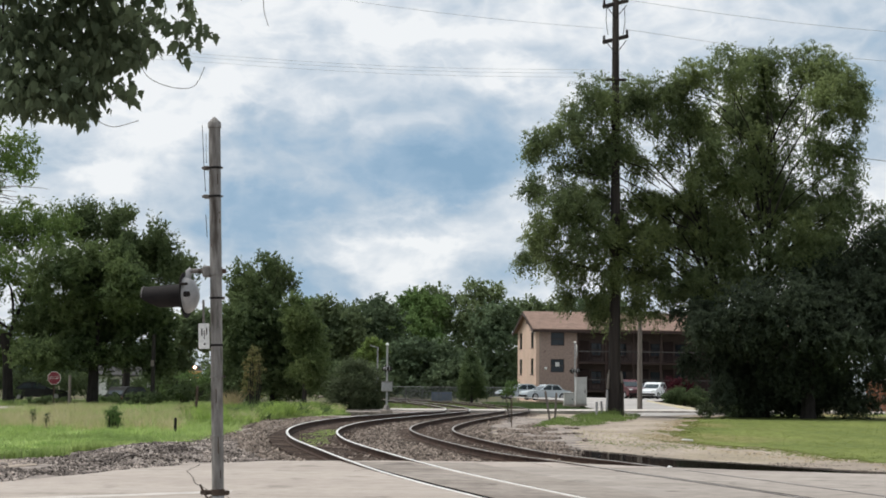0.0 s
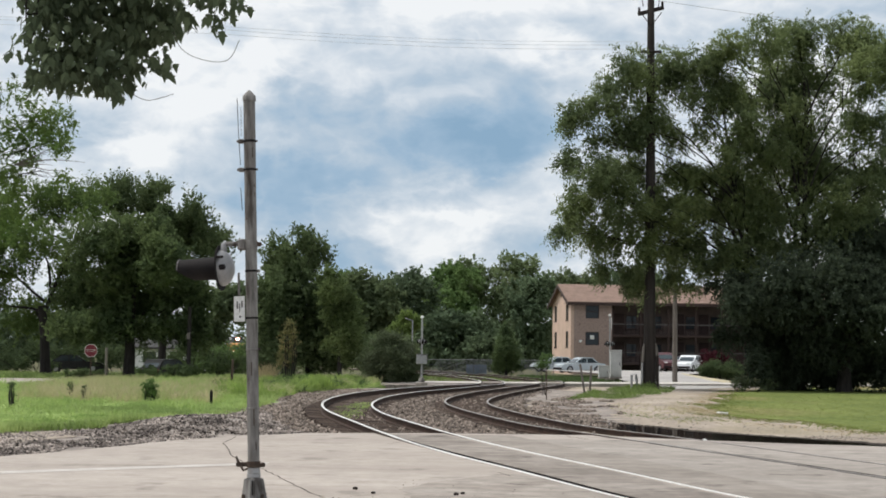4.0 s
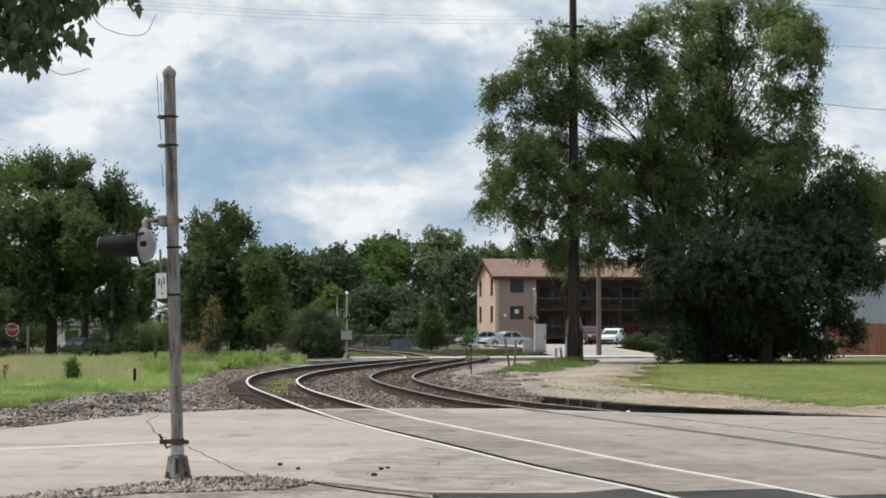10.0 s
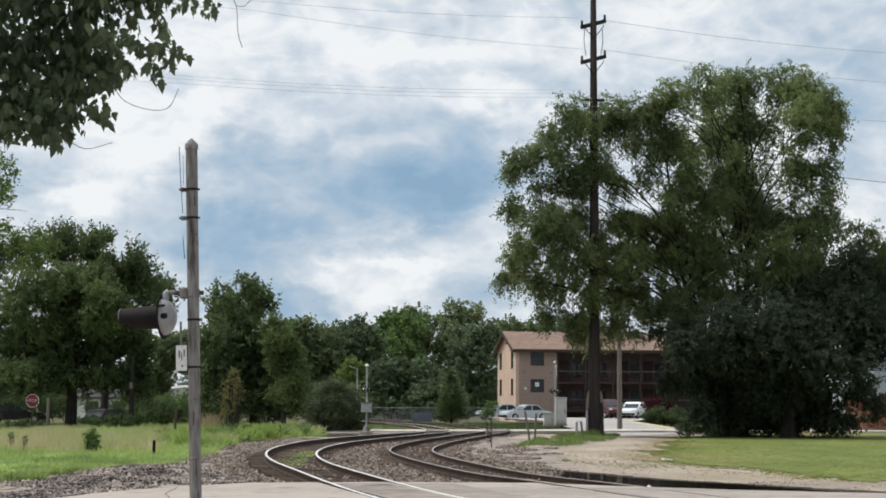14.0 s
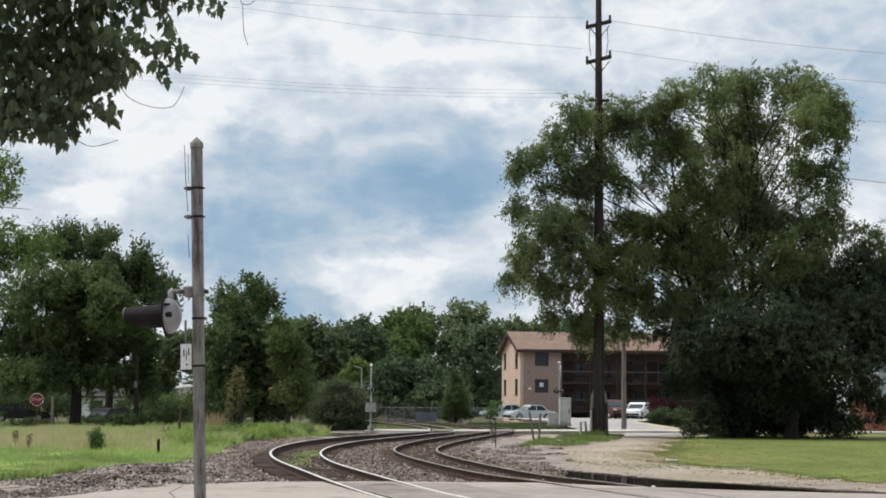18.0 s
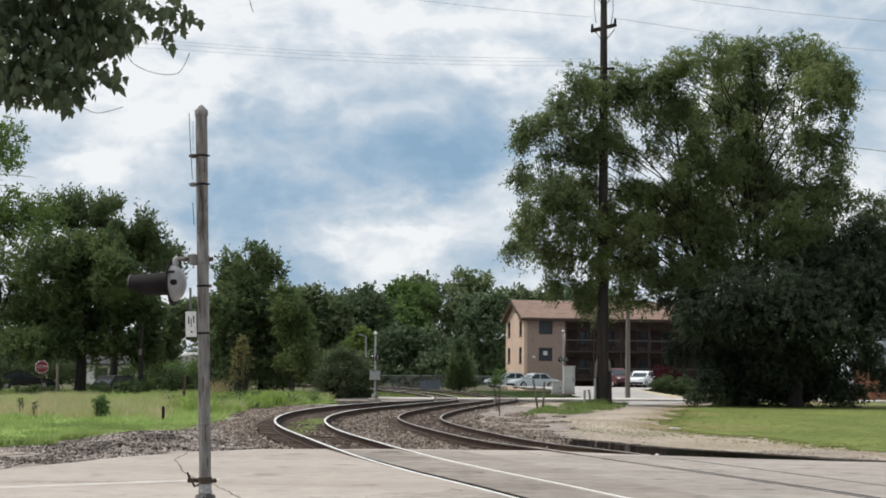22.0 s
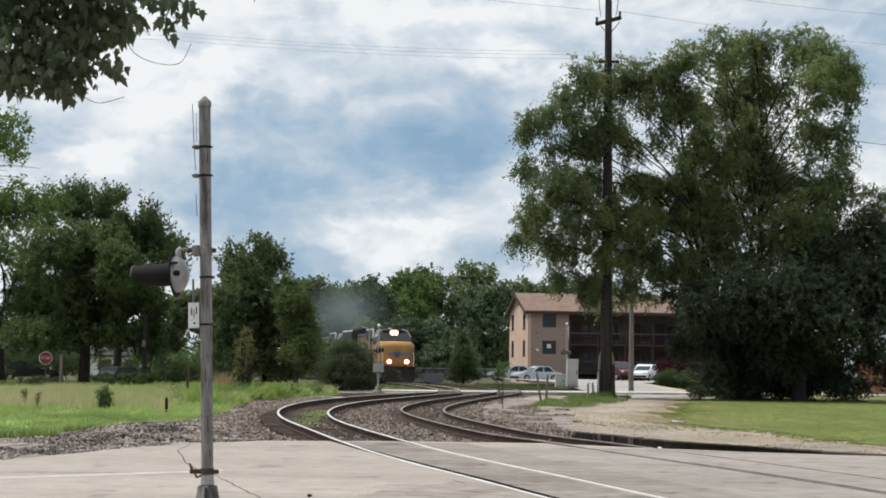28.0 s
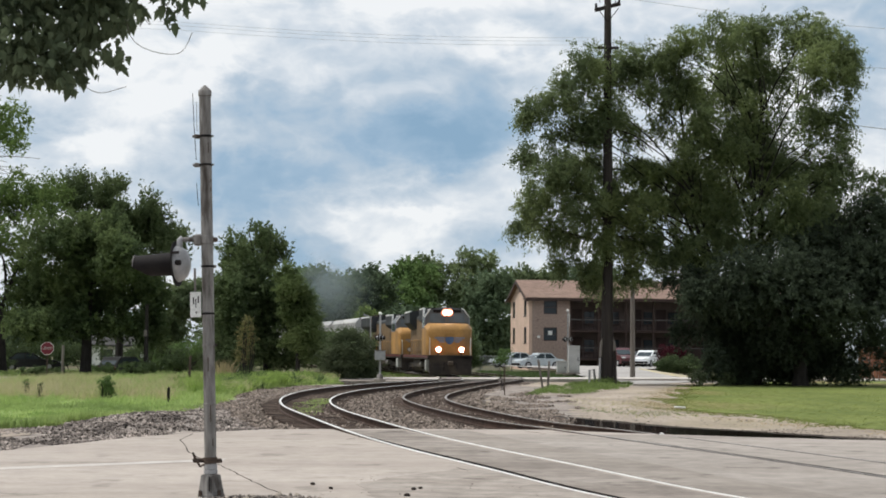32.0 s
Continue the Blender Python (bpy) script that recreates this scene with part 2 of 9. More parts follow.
def mat(name, c1, c2, scale=3.0, rough=0.8, metal=0.0, bump=0.15, c3=None, fine=40.0, island=0.0, spec=0.3, coords="Object", stretch=(1, 1, 1), patch=0.5, ob_rand=0.0, grit=1.0):
    """A worn surface: two colours mixed at a coarse scale, grain at a fine one, stains of a third colour, relief."""
    m = bpy.data.materials.new(name)
    m.use_nodes = True
    nt = m.node_tree
    N, K = nt.nodes.new, nt.links.new
    bsdf = nt.nodes["Principled BSDF"]
    tc, mp = N("ShaderNodeTexCoord"), N("ShaderNodeMapping")
    mp.inputs["Scale"].default_value = stretch
    K(tc.outputs[coords], mp.inputs[0])
    n1, n2 = N("ShaderNodeTexNoise"), N("ShaderNodeTexNoise")
    n1.inputs["Scale"].default_value, n1.inputs["Detail"].default_value = scale, 5
    n2.inputs["Scale"].default_value, n2.inputs["Detail"].default_value = fine, 4
    K(mp.outputs[0], n1.inputs["Vector"])
    K(mp.outputs[0], n2.inputs["Vector"])
    r1 = N("ShaderNodeMapRange")
    r1.inputs[1].default_value, r1.inputs[2].default_value = 0.36, 0.64
    K(n1.outputs["Fac"], r1.inputs[0])
    mix = N("ShaderNodeMix")
    mix.data_type = "RGBA"
    mix.inputs[6].default_value, mix.inputs[7].default_value = (*c1, 1), (*c2, 1)
    K(r1.outputs[0], mix.inputs[0])
    colour = mix.outputs[2]
    if c3 is not None:
        n3, r3, mix3 = N("ShaderNodeTexNoise"), N("ShaderNodeMapRange"), N("ShaderNodeMix")
        n3.inputs["Scale"].default_value, n3.inputs["Detail"].default_value = scale * 0.37, 7
        K(mp.outputs[0], n3.inputs["Vector"])
        r3.inputs[1].default_value, r3.inputs[2].default_value = patch, patch + 0.14
        K(n3.outputs["Fac"], r3.inputs[0])
        mix3.data_type = "RGBA"
        mix3.inputs[7].default_value = (*c3, 1)
        K(r3.outputs[0], mix3.inputs[0])
        K(colour, mix3.inputs[6])
        colour = mix3.outputs[2]
    grain, mul = N("ShaderNodeMapRange"), N("ShaderNodeMix")
    grain.inputs[3].default_value, grain.inputs[4].default_value = 1 - 0.28 * grit, 1 + 0.25 * grit
    grain.clamp = False
    K(n2.outputs["Fac"], grain.inputs[0])
    mul.data_type, mul.blend_type = "RGBA", "MULTIPLY"
    mul.inputs[0].default_value = 1.0
    K(colour, mul.inputs[6])
    K(grain.outputs[0], mul.inputs[7])
    colour = mul.outputs[2]
    for source, amount in (("ShaderNodeNewGeometry", island), ("ShaderNodeObjectInfo", ob_rand)):
        if amount > 0:
            g, ri, mi = N(source), N("ShaderNodeMapRange"), N("ShaderNodeMix")
            ri.inputs[3].default_value, ri.inputs[4].default_value = 1 - amount, 1 + amount
            K(g.outputs["Random Per Island" if source.endswith("Geometry") else "Random"], ri.inputs[0])
            mi.data_type, mi.blend_type = "RGBA", "MULTIPLY"
            mi.inputs[0].default_value = 1.0
            K(colour, mi.inputs[6])
            K(ri.outputs[0], mi.inputs[7])
            colour = mi.outputs[2]
    K(colour, bsdf.inputs["Base Color"])
    rr = N("ShaderNodeMapRange")
    rr.inputs[3].default_value, rr.inputs[4].default_value = max(0.02, rough - 0.12), min(1, rough + 0.12)
    K(n1.outputs["Fac"], rr.inputs[0])
    K(rr.outputs[0], bsdf.inputs["Roughness"])
    bsdf.inputs["Metallic"].default_value = metal
    bsdf.inputs["Specular IOR Level"].default_value = spec
    if bump > 0:
        b = N("ShaderNodeBump")
        b.inputs["Strength"].default_value, b.inputs["Distance"].default_value = bump, 0.03
        K(n2.outputs["Fac"], b.inputs["Height"])
        K(b.outputs[0], bsdf.inputs["Normal"])
    return m


def paving(name, c1, c2, stain, mottle=0.3, coarse=0.5, bands=(0.12, 0.75, 1)):
    """Worn paving: broad travel bands, mottled patches, fine grit and a few dark stains."""
    m = mat(name, c1, c2, scale=coarse, rough=0.88, bump=0.35, fine=26, stretch=bands, spec=0.06, grit=0.5)
    nt = m.node_tree
    N, K = nt.nodes.new, nt.links.new
    bsdf = nt.nodes["Principled BSDF"]
    colour = bsdf.inputs["Base Color"].links[0].from_socket
    tc = N("ShaderNodeTexCoord")
    for scale, detail, lo, hi, dark in ((2.3, 9, 0.35, 0.65, 1 - mottle), (11.0, 6, 0.3, 0.7, 0.86), (0.9, 10, 0.585, 0.66, stain)):
        n, r, mx = N("ShaderNodeTexNoise"), N("ShaderNodeMapRange"), N("ShaderNodeMix")
        n.inputs["Scale"].default_value, n.inputs["Detail"].default_value, n.inputs["Roughness"].default_value = scale, detail, 0.62
        K(tc.outputs["Object"], n.inputs["Vector"])
        r.inputs[1].default_value, r.inputs[2].default_value, r.inputs[3].default_value, r.inputs[4].default_value = lo, hi, 1.0, dark
        K(n.outputs["Fac"], r.inputs[0])
        mx.data_type, mx.blend_type = "RGBA", "MULTIPLY"
        mx.inputs[0].default_value = 1.0
        K(colour, mx.inputs[6])
        K(r.outputs[0], mx.inputs[7])
        colour = mx.outputs[2]
    K(colour, bsdf.inputs["Base Color"])
    return m


def leaf_mat(name, c1, c2, scale=0.35, through_light=0.3):
    """Foliage: clumps of two greens, each leaf a little different, some light passing through."""
    m = mat(name, c1, c2, scale=scale, rough=0.8, bump=0.0, fine=3.0, island=0.14, spec=0.06, ob_rand=0.14)
    nt = m.node_tree
    bsdf = nt.nodes["Principled BSDF"]
    trans, mix = nt.nodes.new("ShaderNodeBsdfTranslucent"), nt.nodes.new("ShaderNodeMixShader")
    nt.links.new(bsdf.inputs["Base Color"].links[0].from_socket, trans.inputs[0])
    mix.inputs[0].default_value = through_light
    nt.links.new(bsdf.outputs[0], mix.inputs[1])
    nt.links.new(trans.outputs[0], mix.inputs[2])
    nt.links.new(mix.outputs[0], nt.nodes["Material Output"].inputs[0])
    return m


def glow_mat(name, colour, strength):
    m = bpy.data.materials.new(name)
    m.use_nodes = True
    b = m.node_tree.nodes["Principled BSDF"]
    b.inputs["Base Color"].default_value = (*colour, 1)
    b.inputs["Emission Color"].default_value, b.inputs["Emission Strength"].default_value = (*colour, 1), strength
    return m


def glass_mat(name, tint=(0.02, 0.025, 0.03), rough=0.08):
    m = mat(name, tint, tuple(c * 1.6 for c in tint), scale=0.8, rough=rough, bump=0.0, spec=0.3)
    return m


# ---- materials ----
CONCRETE = paving("worn concrete", (0.475, 0.413, 0.364), (0.4, 0.345, 0.302), 0.72, 0.16)
CONCRETE_PANEL = paving("crossing panel", (0.4, 0.348, 0.306), (0.28, 0.24, 0.21), 0.5, 0.36)
ASPHALT = mat("old asphalt", (0.075, 0.072, 0.07), (0.05, 0.048, 0.046), 0.8, 0.9, bump=0.3, fine=30, spec=0.06)
LOT = mat("lot paving", (0.42, 0.39, 0.37), (0.34, 0.32, 0.30), 0.15, 0.9, bump=0.1, fine=3, spec=0.06)
DARK_GAP = mat("packed dirt", (0.035, 0.028, 0.024), (0.06, 0.048, 0.04), 2, 0.95, spec=0.06)
GROUND = mat("field soil", (0.10, 0.11, 0.05), (0.13, 0.12, 0.075), 0.08, 0.95, bump=0.3, c3=(0.17, 0.14, 0.1), fine=3, spec=0.06)
GRASS_BASE = mat("rough meadow", (0.31, 0.4, 0.135), (0.21, 0.29, 0.09), 0.5, 0.95, bump=0.4, c3=(0.32, 0.29, 0.17), fine=14, patch=0.55, stretch=(0.5, 0.16, 1), grit=2.4, spec=0.06)
LAWN = mat("mown lawn", (0.172, 0.198, 0.06), (0.122, 0.148, 0.045), 0.9, 0.95, bump=0.4, c3=(0.235, 0.19, 0.09), fine=14, patch=0.54, stretch=(0.4, 0.12, 1), grit=2.4, spec=0.06)
DIRT = mat("dry dirt", (0.4, 0.335, 0.272), (0.27, 0.225, 0.184), 1.1, 0.95, bump=0.6, c3=(0.255, 0.215, 0.135), fine=16, patch=0.54, stretch=(0.4, 0.13, 1), grit=1.3, spec=0.06)
BALLAST = mat("ballast bed", (0.158, 0.127, 0.106), (0.1, 0.081, 0.068), 4, 0.95, bump=0.9, c3=(0.21, 0.173, 0.145), fine=16, spec=0.06)
STONE = mat("ballast stone", (0.245, 0.2, 0.168), (0.142, 0.114, 0.096), 3, 0.9, bump=0.3, fine=25, island=0.6, spec=0.06)
STONE_DARK = mat("gravel stone", (0.34, 0.29, 0.256), (0.1, 0.084, 0.076), 0.9, 0.9, bump=0.3, fine=25, island=0.85, spec=0.06)
RAIL_RUST = mat("rusty rail", (0.075, 0.047, 0.036), (0.048, 0.033, 0.027), 3, 0.7, 0.3, bump=0.2, spec=0.06)
# the sky's reflection on the rubbed steel is put into this pale colour
RAIL_TOP = mat("polished rail, sky sheen in its colour", (0.8, 0.78, 0.74), (0.66, 0.63, 0.59), 2, 0.45, 0.3, bump=0.03, spec=0.7)
RAIL_DULL = mat("dull rail head", (0.36, 0.33, 0.3), (0.24, 0.215, 0.195), 2, 0.5, 0.4, bump=0.05)
TIE = mat("creosoted tie", (0.1, 0.074, 0.06), (0.058, 0.044, 0.037), 6, 0.9, bump=0.5, stretch=(0.3, 3, 3), ob_rand=0.4, spec=0.06)
GALV = mat("weathered aluminium paint", (0.27, 0.255, 0.238), (0.165, 0.152, 0.14), 3, 0.7, 0.1, bump=0.25, c3=(0.06, 0.048, 0.04), fine=30, patch=0.52, stretch=(7, 7, 1.3))
GALV_CLEAN = mat("dull silver paint", (0.40, 0.395, 0.395), (0.31, 0.305, 0.305), 4, 0.5, 0.3, bump=0.1, c3=(0.25, 0.23, 0.22), fine=30, patch=0.6)
BLACK = mat("flat black paint", (0.014, 0.012, 0.012), (0.022, 0.019, 0.018), 5, 0.8, bump=0.1, c3=(0.04, 0.03, 0.027), patch=0.6, spec=0.15)
RUST = mat("dark rust", (0.10, 0.068, 0.05), (0.06, 0.043, 0.034), 8, 0.85, bump=0.3)
WHITE = mat("white paint", (0.78, 0.77, 0.74), (0.68, 0.67, 0.64), 2, 0.5, bump=0.05)
CAR_WHITE = mat("white car paint", (0.78, 0.79, 0.8), (0.72, 0.73, 0.74), 1, 0.25, spec=0.6, bump=0.0)
CAR_SILVER = mat("silver blue car paint", (0.5, 0.55, 0.58), (0.44, 0.49, 0.52), 1, 0.3, 0.3, spec=0.6, bump=0.0)
CAR_RED = mat("dark red car paint", (0.085, 0.01, 0.013), (0.065, 0.008, 0.01), 1, 0.3, spec=0.6, bump=0.0)
TYRE = mat("tyre rubber", (0.02, 0.02, 0.02), (0.03, 0.03, 0.03), 6, 0.85)
GLASS = glass_mat("dark window glass")
CAR_GLASS = glass_mat("car glass", (0.03, 0.04, 0.045), 0.05)
# reflected sky is put into this glass as a pale tint
CAB_GLASS = glass_mat("cab glass with sky reflection in its tint", (0.1, 0.12, 0.14), 0.12)
LENS = mat("lamp lens", (0.7, 0.7, 0.68), (0.6, 0.6, 0.58), 4, 0.15, spec=0.6, bump=0.0)
RED_LENS = mat("red lamp lens", (0.12, 0.012, 0.012), (0.09, 0.01, 0.01), 4, 0.2, spec=0.6, bump=0.0)
TAN_WALL = mat("tan siding", (0.6, 0.43, 0.335), (0.53, 0.385, 0.3), 0.7, 0.8, bump=0.08, fine=6)
BRICK_WALL = mat("mixed brick", (0.37, 0.275, 0.23), (0.27, 0.2, 0.168), 7.0, 0.9, bump=0.3, c3=(0.21, 0.15, 0.125), fine=14, patch=0.6)
ROOF = mat("brown shingle", (0.27, 0.18, 0.14), (0.22, 0.148, 0.116), 1.5, 0.9, bump=0.3, fine=8, ob_rand=0.04)
BROWN_TRIM = mat("dark brown trim", (0.06, 0.036, 0.03), (0.048, 0.03, 0.025), 3, 0.7)
MAROON = mat("maroon boards", (0.04, 0.022, 0.02), (0.031, 0.018, 0.017), 2, 0.7)
# brown wall darkened: the shade behind the balconies is in its colour
SHADE_WALL = mat("brown wall with recess shade", (0.115, 0.085, 0.076), (0.088, 0.066, 0.06), 1, 0.85)
BLUEGREY = mat("pale blue-grey siding", (0.38, 0.42, 0.45), (0.33, 0.37, 0.4), 0.5, 0.75, bump=0.05, fine=5)
GREY_ROOF = mat("grey shingle", (0.33, 0.32, 0.31), (0.27, 0.26, 0.255), 1, 0.9, bump=0.25, fine=6)
ORANGE_FENCE = mat("orange-brown boards", (0.26, 0.115, 0.06), (0.19, 0.08, 0.042), 2, 0.8, bump=0.2, stretch=(3, 3, 0.4), ob_rand=0.2)
BLUE = mat("dark blue paint", (0.014, 0.04, 0.1), (0.011, 0.03, 0.08), 2, 0.6)
BLUE_SHEET = mat("blue sheet", (0.13, 0.165, 0.22), (0.1, 0.13, 0.18), 1, 0.7)
BARK = mat("grey-brown bark", (0.034, 0.029, 0.026), (0.02, 0.017, 0.015), 4, 0.95, bump=0.6, stretch=(2, 2, 0.4))
POLE_WOOD = mat("weathered dark pole", (0.036, 0.029, 0.026), (0.025, 0.02, 0.018), 3, 0.9, bump=0.4, stretch=(3, 3, 0.2), c3=(0.058, 0.047, 0.042))
POST_WOOD = mat("grey-brown post", (0.19, 0.165, 0.145), (0.14, 0.12, 0.105), 3, 0.9, bump=0.3, stretch=(3, 3, 0.2))
WIRE = mat("grey cable", (0.48, 0.49, 0.51), (0.42, 0.43, 0.45), 3, 0.7)
STOP_RED = mat("stop sign red", (0.17, 0.022, 0.034), (0.13, 0.018, 0.027), 3, 0.6)
YELLOW_KERB = mat("faded yellow kerb", (0.46, 0.39, 0.24), (0.38, 0.34, 0.26), 2, 0.85)
LOCO_YELLOW = mat("dusty yellow enamel", (0.43, 0.225, 0.064), (0.33, 0.175, 0.054), 0.7, 0.6, bump=0.05, c3=(0.16, 0.1, 0.05), fine=6, patch=0.52)
LOCO_GREY = mat("grey loco enamel", (0.16, 0.17, 0.18), (0.12, 0.125, 0.13), 0.8, 0.6, bump=0.05, c3=(0.07, 0.066, 0.062), patch=0.56)
LOCO_DARK = mat("grimy underframe", (0.045, 0.035, 0.03), (0.03, 0.025, 0.022), 2, 0.85, bump=0.2, c3=(0.08, 0.06, 0.045))
LOCO_RED = mat("red stripe", (0.12, 0.018, 0.016), (0.09, 0.016, 0.014), 2, 0.6)
BADGE_BLUE = mat("badge blue", (0.08, 0.13, 0.24), (0.06, 0.1, 0.2), 4, 0.5)
BADGE_GREY = mat("badge silver", (0.24, 0.25, 0.3), (0.19, 0.2, 0.25), 4, 0.5)
HOPPER = mat("light grey freight car paint", (0.45, 0.44, 0.42), (0.37, 0.36, 0.345), 0.6, 0.7, c3=(0.2, 0.16, 0.13), patch=0.58)
HEADLIGHT = glow_mat("headlight glow", (1.0, 0.72, 0.52), 30)
LEAF_BIG = leaf_mat("willowy green leaves", (0.126, 0.162, 0.084), (0.208, 0.25, 0.105), 0.3, 0.6)
LEAF_MAPLE = leaf_mat("maple leaves", (0.086, 0.122, 0.056), (0.16, 0.208, 0.084), 0.35, 0.45)
LEAF_DEEP = leaf_mat("deep green leaves", (0.08, 0.112, 0.054), (0.13, 0.168, 0.074), 0.25, 0.45)
LEAF_ASH = leaf_mat("light ash leaves", (0.1, 0.155, 0.05), (0.165, 0.225, 0.072), 0.4, 0.45)
LEAF_FAR = leaf_mat("far woodland leaves", (0.125, 0.165, 0.086), (0.192, 0.235, 0.112), 0.16, 0.35)
LEAF_OLIVE = leaf_mat("olive shrub leaves", (0.125, 0.15, 0.085), (0.08, 0.102, 0.052), 0.8)
LEAF_BRIGHT = leaf_mat("bright weed leaves", (0.4, 0.52, 0.14), (0.2, 0.29, 0.08), 0.9, 0.5)
LEAF_RED = leaf_mat("dark red shrub leaves", (0.07, 0.018, 0.024), (0.045, 0.012, 0.017), 0.8)
LEAF_NEAR = leaf_mat("near maple leaves", (0.15, 0.185, 0.105), (0.085, 0.11, 0.065), 3.0, 0.5)
GRASS = leaf_mat("meadow grass blades", (0.46, 0.56, 0.205), (0.24, 0.34, 0.11), 0.5, 0.5)
GRASS_DRY = leaf_mat("seeding grass", (0.62, 0.53, 0.34), (0.42, 0.42, 0.2), 0.4, 0.5)
LAWN_BLADE = leaf_mat("lawn blades", (0.24, 0.285, 0.085), (0.185, 0.215, 0.064), 0.3, 0.5)
# glowing colour for the orange glare round the lit lamps
HALO = glow_mat("painted lamp glare", (1.0, 0.34, 0.2), 1.7)
TOP_RAIL = mat("pale rail cap", (0.11, 0.098, 0.092), (0.085, 0.076, 0.072), 3, 0.7)
LEAF_DUSK = leaf_mat("shaded woodland leaves", (0.1, 0.14, 0.08), (0.148, 0.192, 0.104), 0.16)
LEAF_LIME = leaf_mat("yellow-green woodland leaves", (0.098, 0.162, 0.056), (0.145, 0.21, 0.072), 0.2)
SPILL = mat("mixed rubble and dirt", (0.33, 0.285, 0.253), (0.19, 0.16, 0.142), 1.6, 0.95, bump=0.8, c3=(0.39, 0.337, 0.293), fine=11, patch=0.56, stretch=(0.7, 0.7, 1), grit=3.0, spec=0.06)
MESH_GREY = mat("dull fence wire", (0.16, 0.165, 0.165), (0.12, 0.125, 0.125), 4, 0.7, 0.2)


def smoke_mat(name, radius):
    """Thin exhaust, thickest in the middle of a puff and torn at its rim."""
    m = bpy.data.materials.new(name)
    m.use_nodes = True
    nt = m.node_tree
    N, K = nt.nodes.new, nt.links.new
    b = nt.nodes["Principled BSDF"]
    b.inputs["Base Color"].default_value, b.inputs["Roughness"].default_value = (0.5, 0.58, 0.58, 1), 1.0
    b.inputs["Specular IOR Level"].default_value = 0.0
    tc, far, ns, fall, tear, mul = N("ShaderNodeTexCoord"), N("ShaderNodeVectorMath"), N("ShaderNodeTexNoise"), N("ShaderNodeMapRange"), N("ShaderNodeMapRange"), N("ShaderNodeMath")
    far.operation, mul.operation = "LENGTH", "MULTIPLY"
    K(tc.outputs["Object"], far.inputs[0])
    K(tc.outputs["Object"], ns.inputs["Vector"])
    ns.inputs["Scale"].default_value, ns.inputs["Detail"].default_value = 0.8 / radius * 2, 5
    K(far.outputs["Value"], fall.inputs[0])
    fall.inputs[1].default_value, fall.inputs[2].default_value, fall.inputs[3].default_value, fall.inputs[4].default_value = 0.0, 0.98 * radius, 0.26, 0.0
    fall.interpolation_type = "SMOOTHSTEP"
    K(ns.outputs["Fac"], tear.inputs[0])
    tear.inputs[1].default_value, tear.inputs[2].default_value = 0.32, 0.62
    K(fall.outputs[0], mul.inputs[0])
    K(tear.outputs[0], mul.inputs[1])
    clear, mix = N("ShaderNodeBsdfTransparent"), N("ShaderNodeMixShader")
    K(mul.outputs[0], mix.inputs[0])
    K(clear.outputs[0], mix.inputs[1])
    K(b.outputs[0], mix.inputs[2])
    K(mix.outputs[0], nt.nodes["Material Output"].inputs[0])
    return m


STRAW = leaf_mat("dead straw", (0.46, 0.37, 0.23), (0.36, 0.29, 0.165), 0.6, 0.3)
MUD = mat("dark drying mud", (0.075, 0.058, 0.046), (0.045, 0.035, 0.028), 3, 0.9, bump=0.3, island=0.4, spec=0.1)
LEAF_FADED = leaf_mat("faded yellow-brown leaves", (0.25, 0.22, 0.1), (0.17, 0.17, 0.075), 0.6, 0.4)
# lighter green: the sunlit look is in the leaf colour
LEAF_ELDER = leaf_mat("elder leaves with sunlight in their colour", (0.165, 0.21, 0.082), (0.11, 0.15, 0.06), 0.5, 0.5)
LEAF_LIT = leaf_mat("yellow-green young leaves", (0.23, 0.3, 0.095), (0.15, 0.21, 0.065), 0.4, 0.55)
# darker green that holds the shade of the great tree's lower foliage
LEAF_SHADED = leaf_mat("leaves with deep shade in their colour", (0.066, 0.086, 0.058), (0.086, 0.11, 0.07), 0.3, 0.5)
PALE_STONE = mat("pale yard gravel", (0.36, 0.31, 0.26), (0.26, 0.22, 0.18), 2, 0.9, bump=0.3, fine=25, island=0.3, spec=0.06)
CABINET = mat("dull white metal", (0.56, 0.55, 0.53), (0.47, 0.46, 0.445), 2, 0.55, c3=(0.36, 0.33, 0.3), patch=0.6)

LOCO_HOOD = mat("sooty hood enamel", (0.2, 0.125, 0.06), (0.13, 0.085, 0.045), 0.6, 0.75, bump=0.05, c3=(0.06, 0.045, 0.035), fine=5, patch=0.5)
LOCO_SOOT = mat("sooty black housing", (0.04, 0.042, 0.045), (0.028, 0.029, 0.03), 0.8, 0.6, bump=0.05)
ROUGH_WEED = leaf_mat("ragged weed blades", (0.2, 0.28, 0.085), (0.14, 0.19, 0.065), 0.8, 0.4)
GREY_PAVING = paving("grey worn paving", (0.435, 0.384, 0.342), (0.335, 0.294, 0.26), 0.58, 0.24)
DIRTY_PAVING = paving("grimy concrete", (0.44, 0.384, 0.337), (0.35, 0.302, 0.264), 0.5, 0.34, 1.4, (0.6, 0.8, 1))
WORN_ASPHALT = paving("worn crossing asphalt", (0.39, 0.34, 0.298), (0.29, 0.252, 0.22), 0.64, 0.24)
MEADOW_DARK = leaf_mat("dark weed blades", (0.13, 0.185, 0.075), (0.085, 0.125, 0.05), 0.8, 0.4)
MEADOW_DULL = leaf_mat("dull meadow blades", (0.38, 0.46, 0.18), (0.27, 0.355, 0.13), 0.4, 0.5)
GROOVE = mat("oily groove dirt", (0.014, 0.011, 0.01), (0.022, 0.018, 0.016), 3, 0.95, spec=0.03)
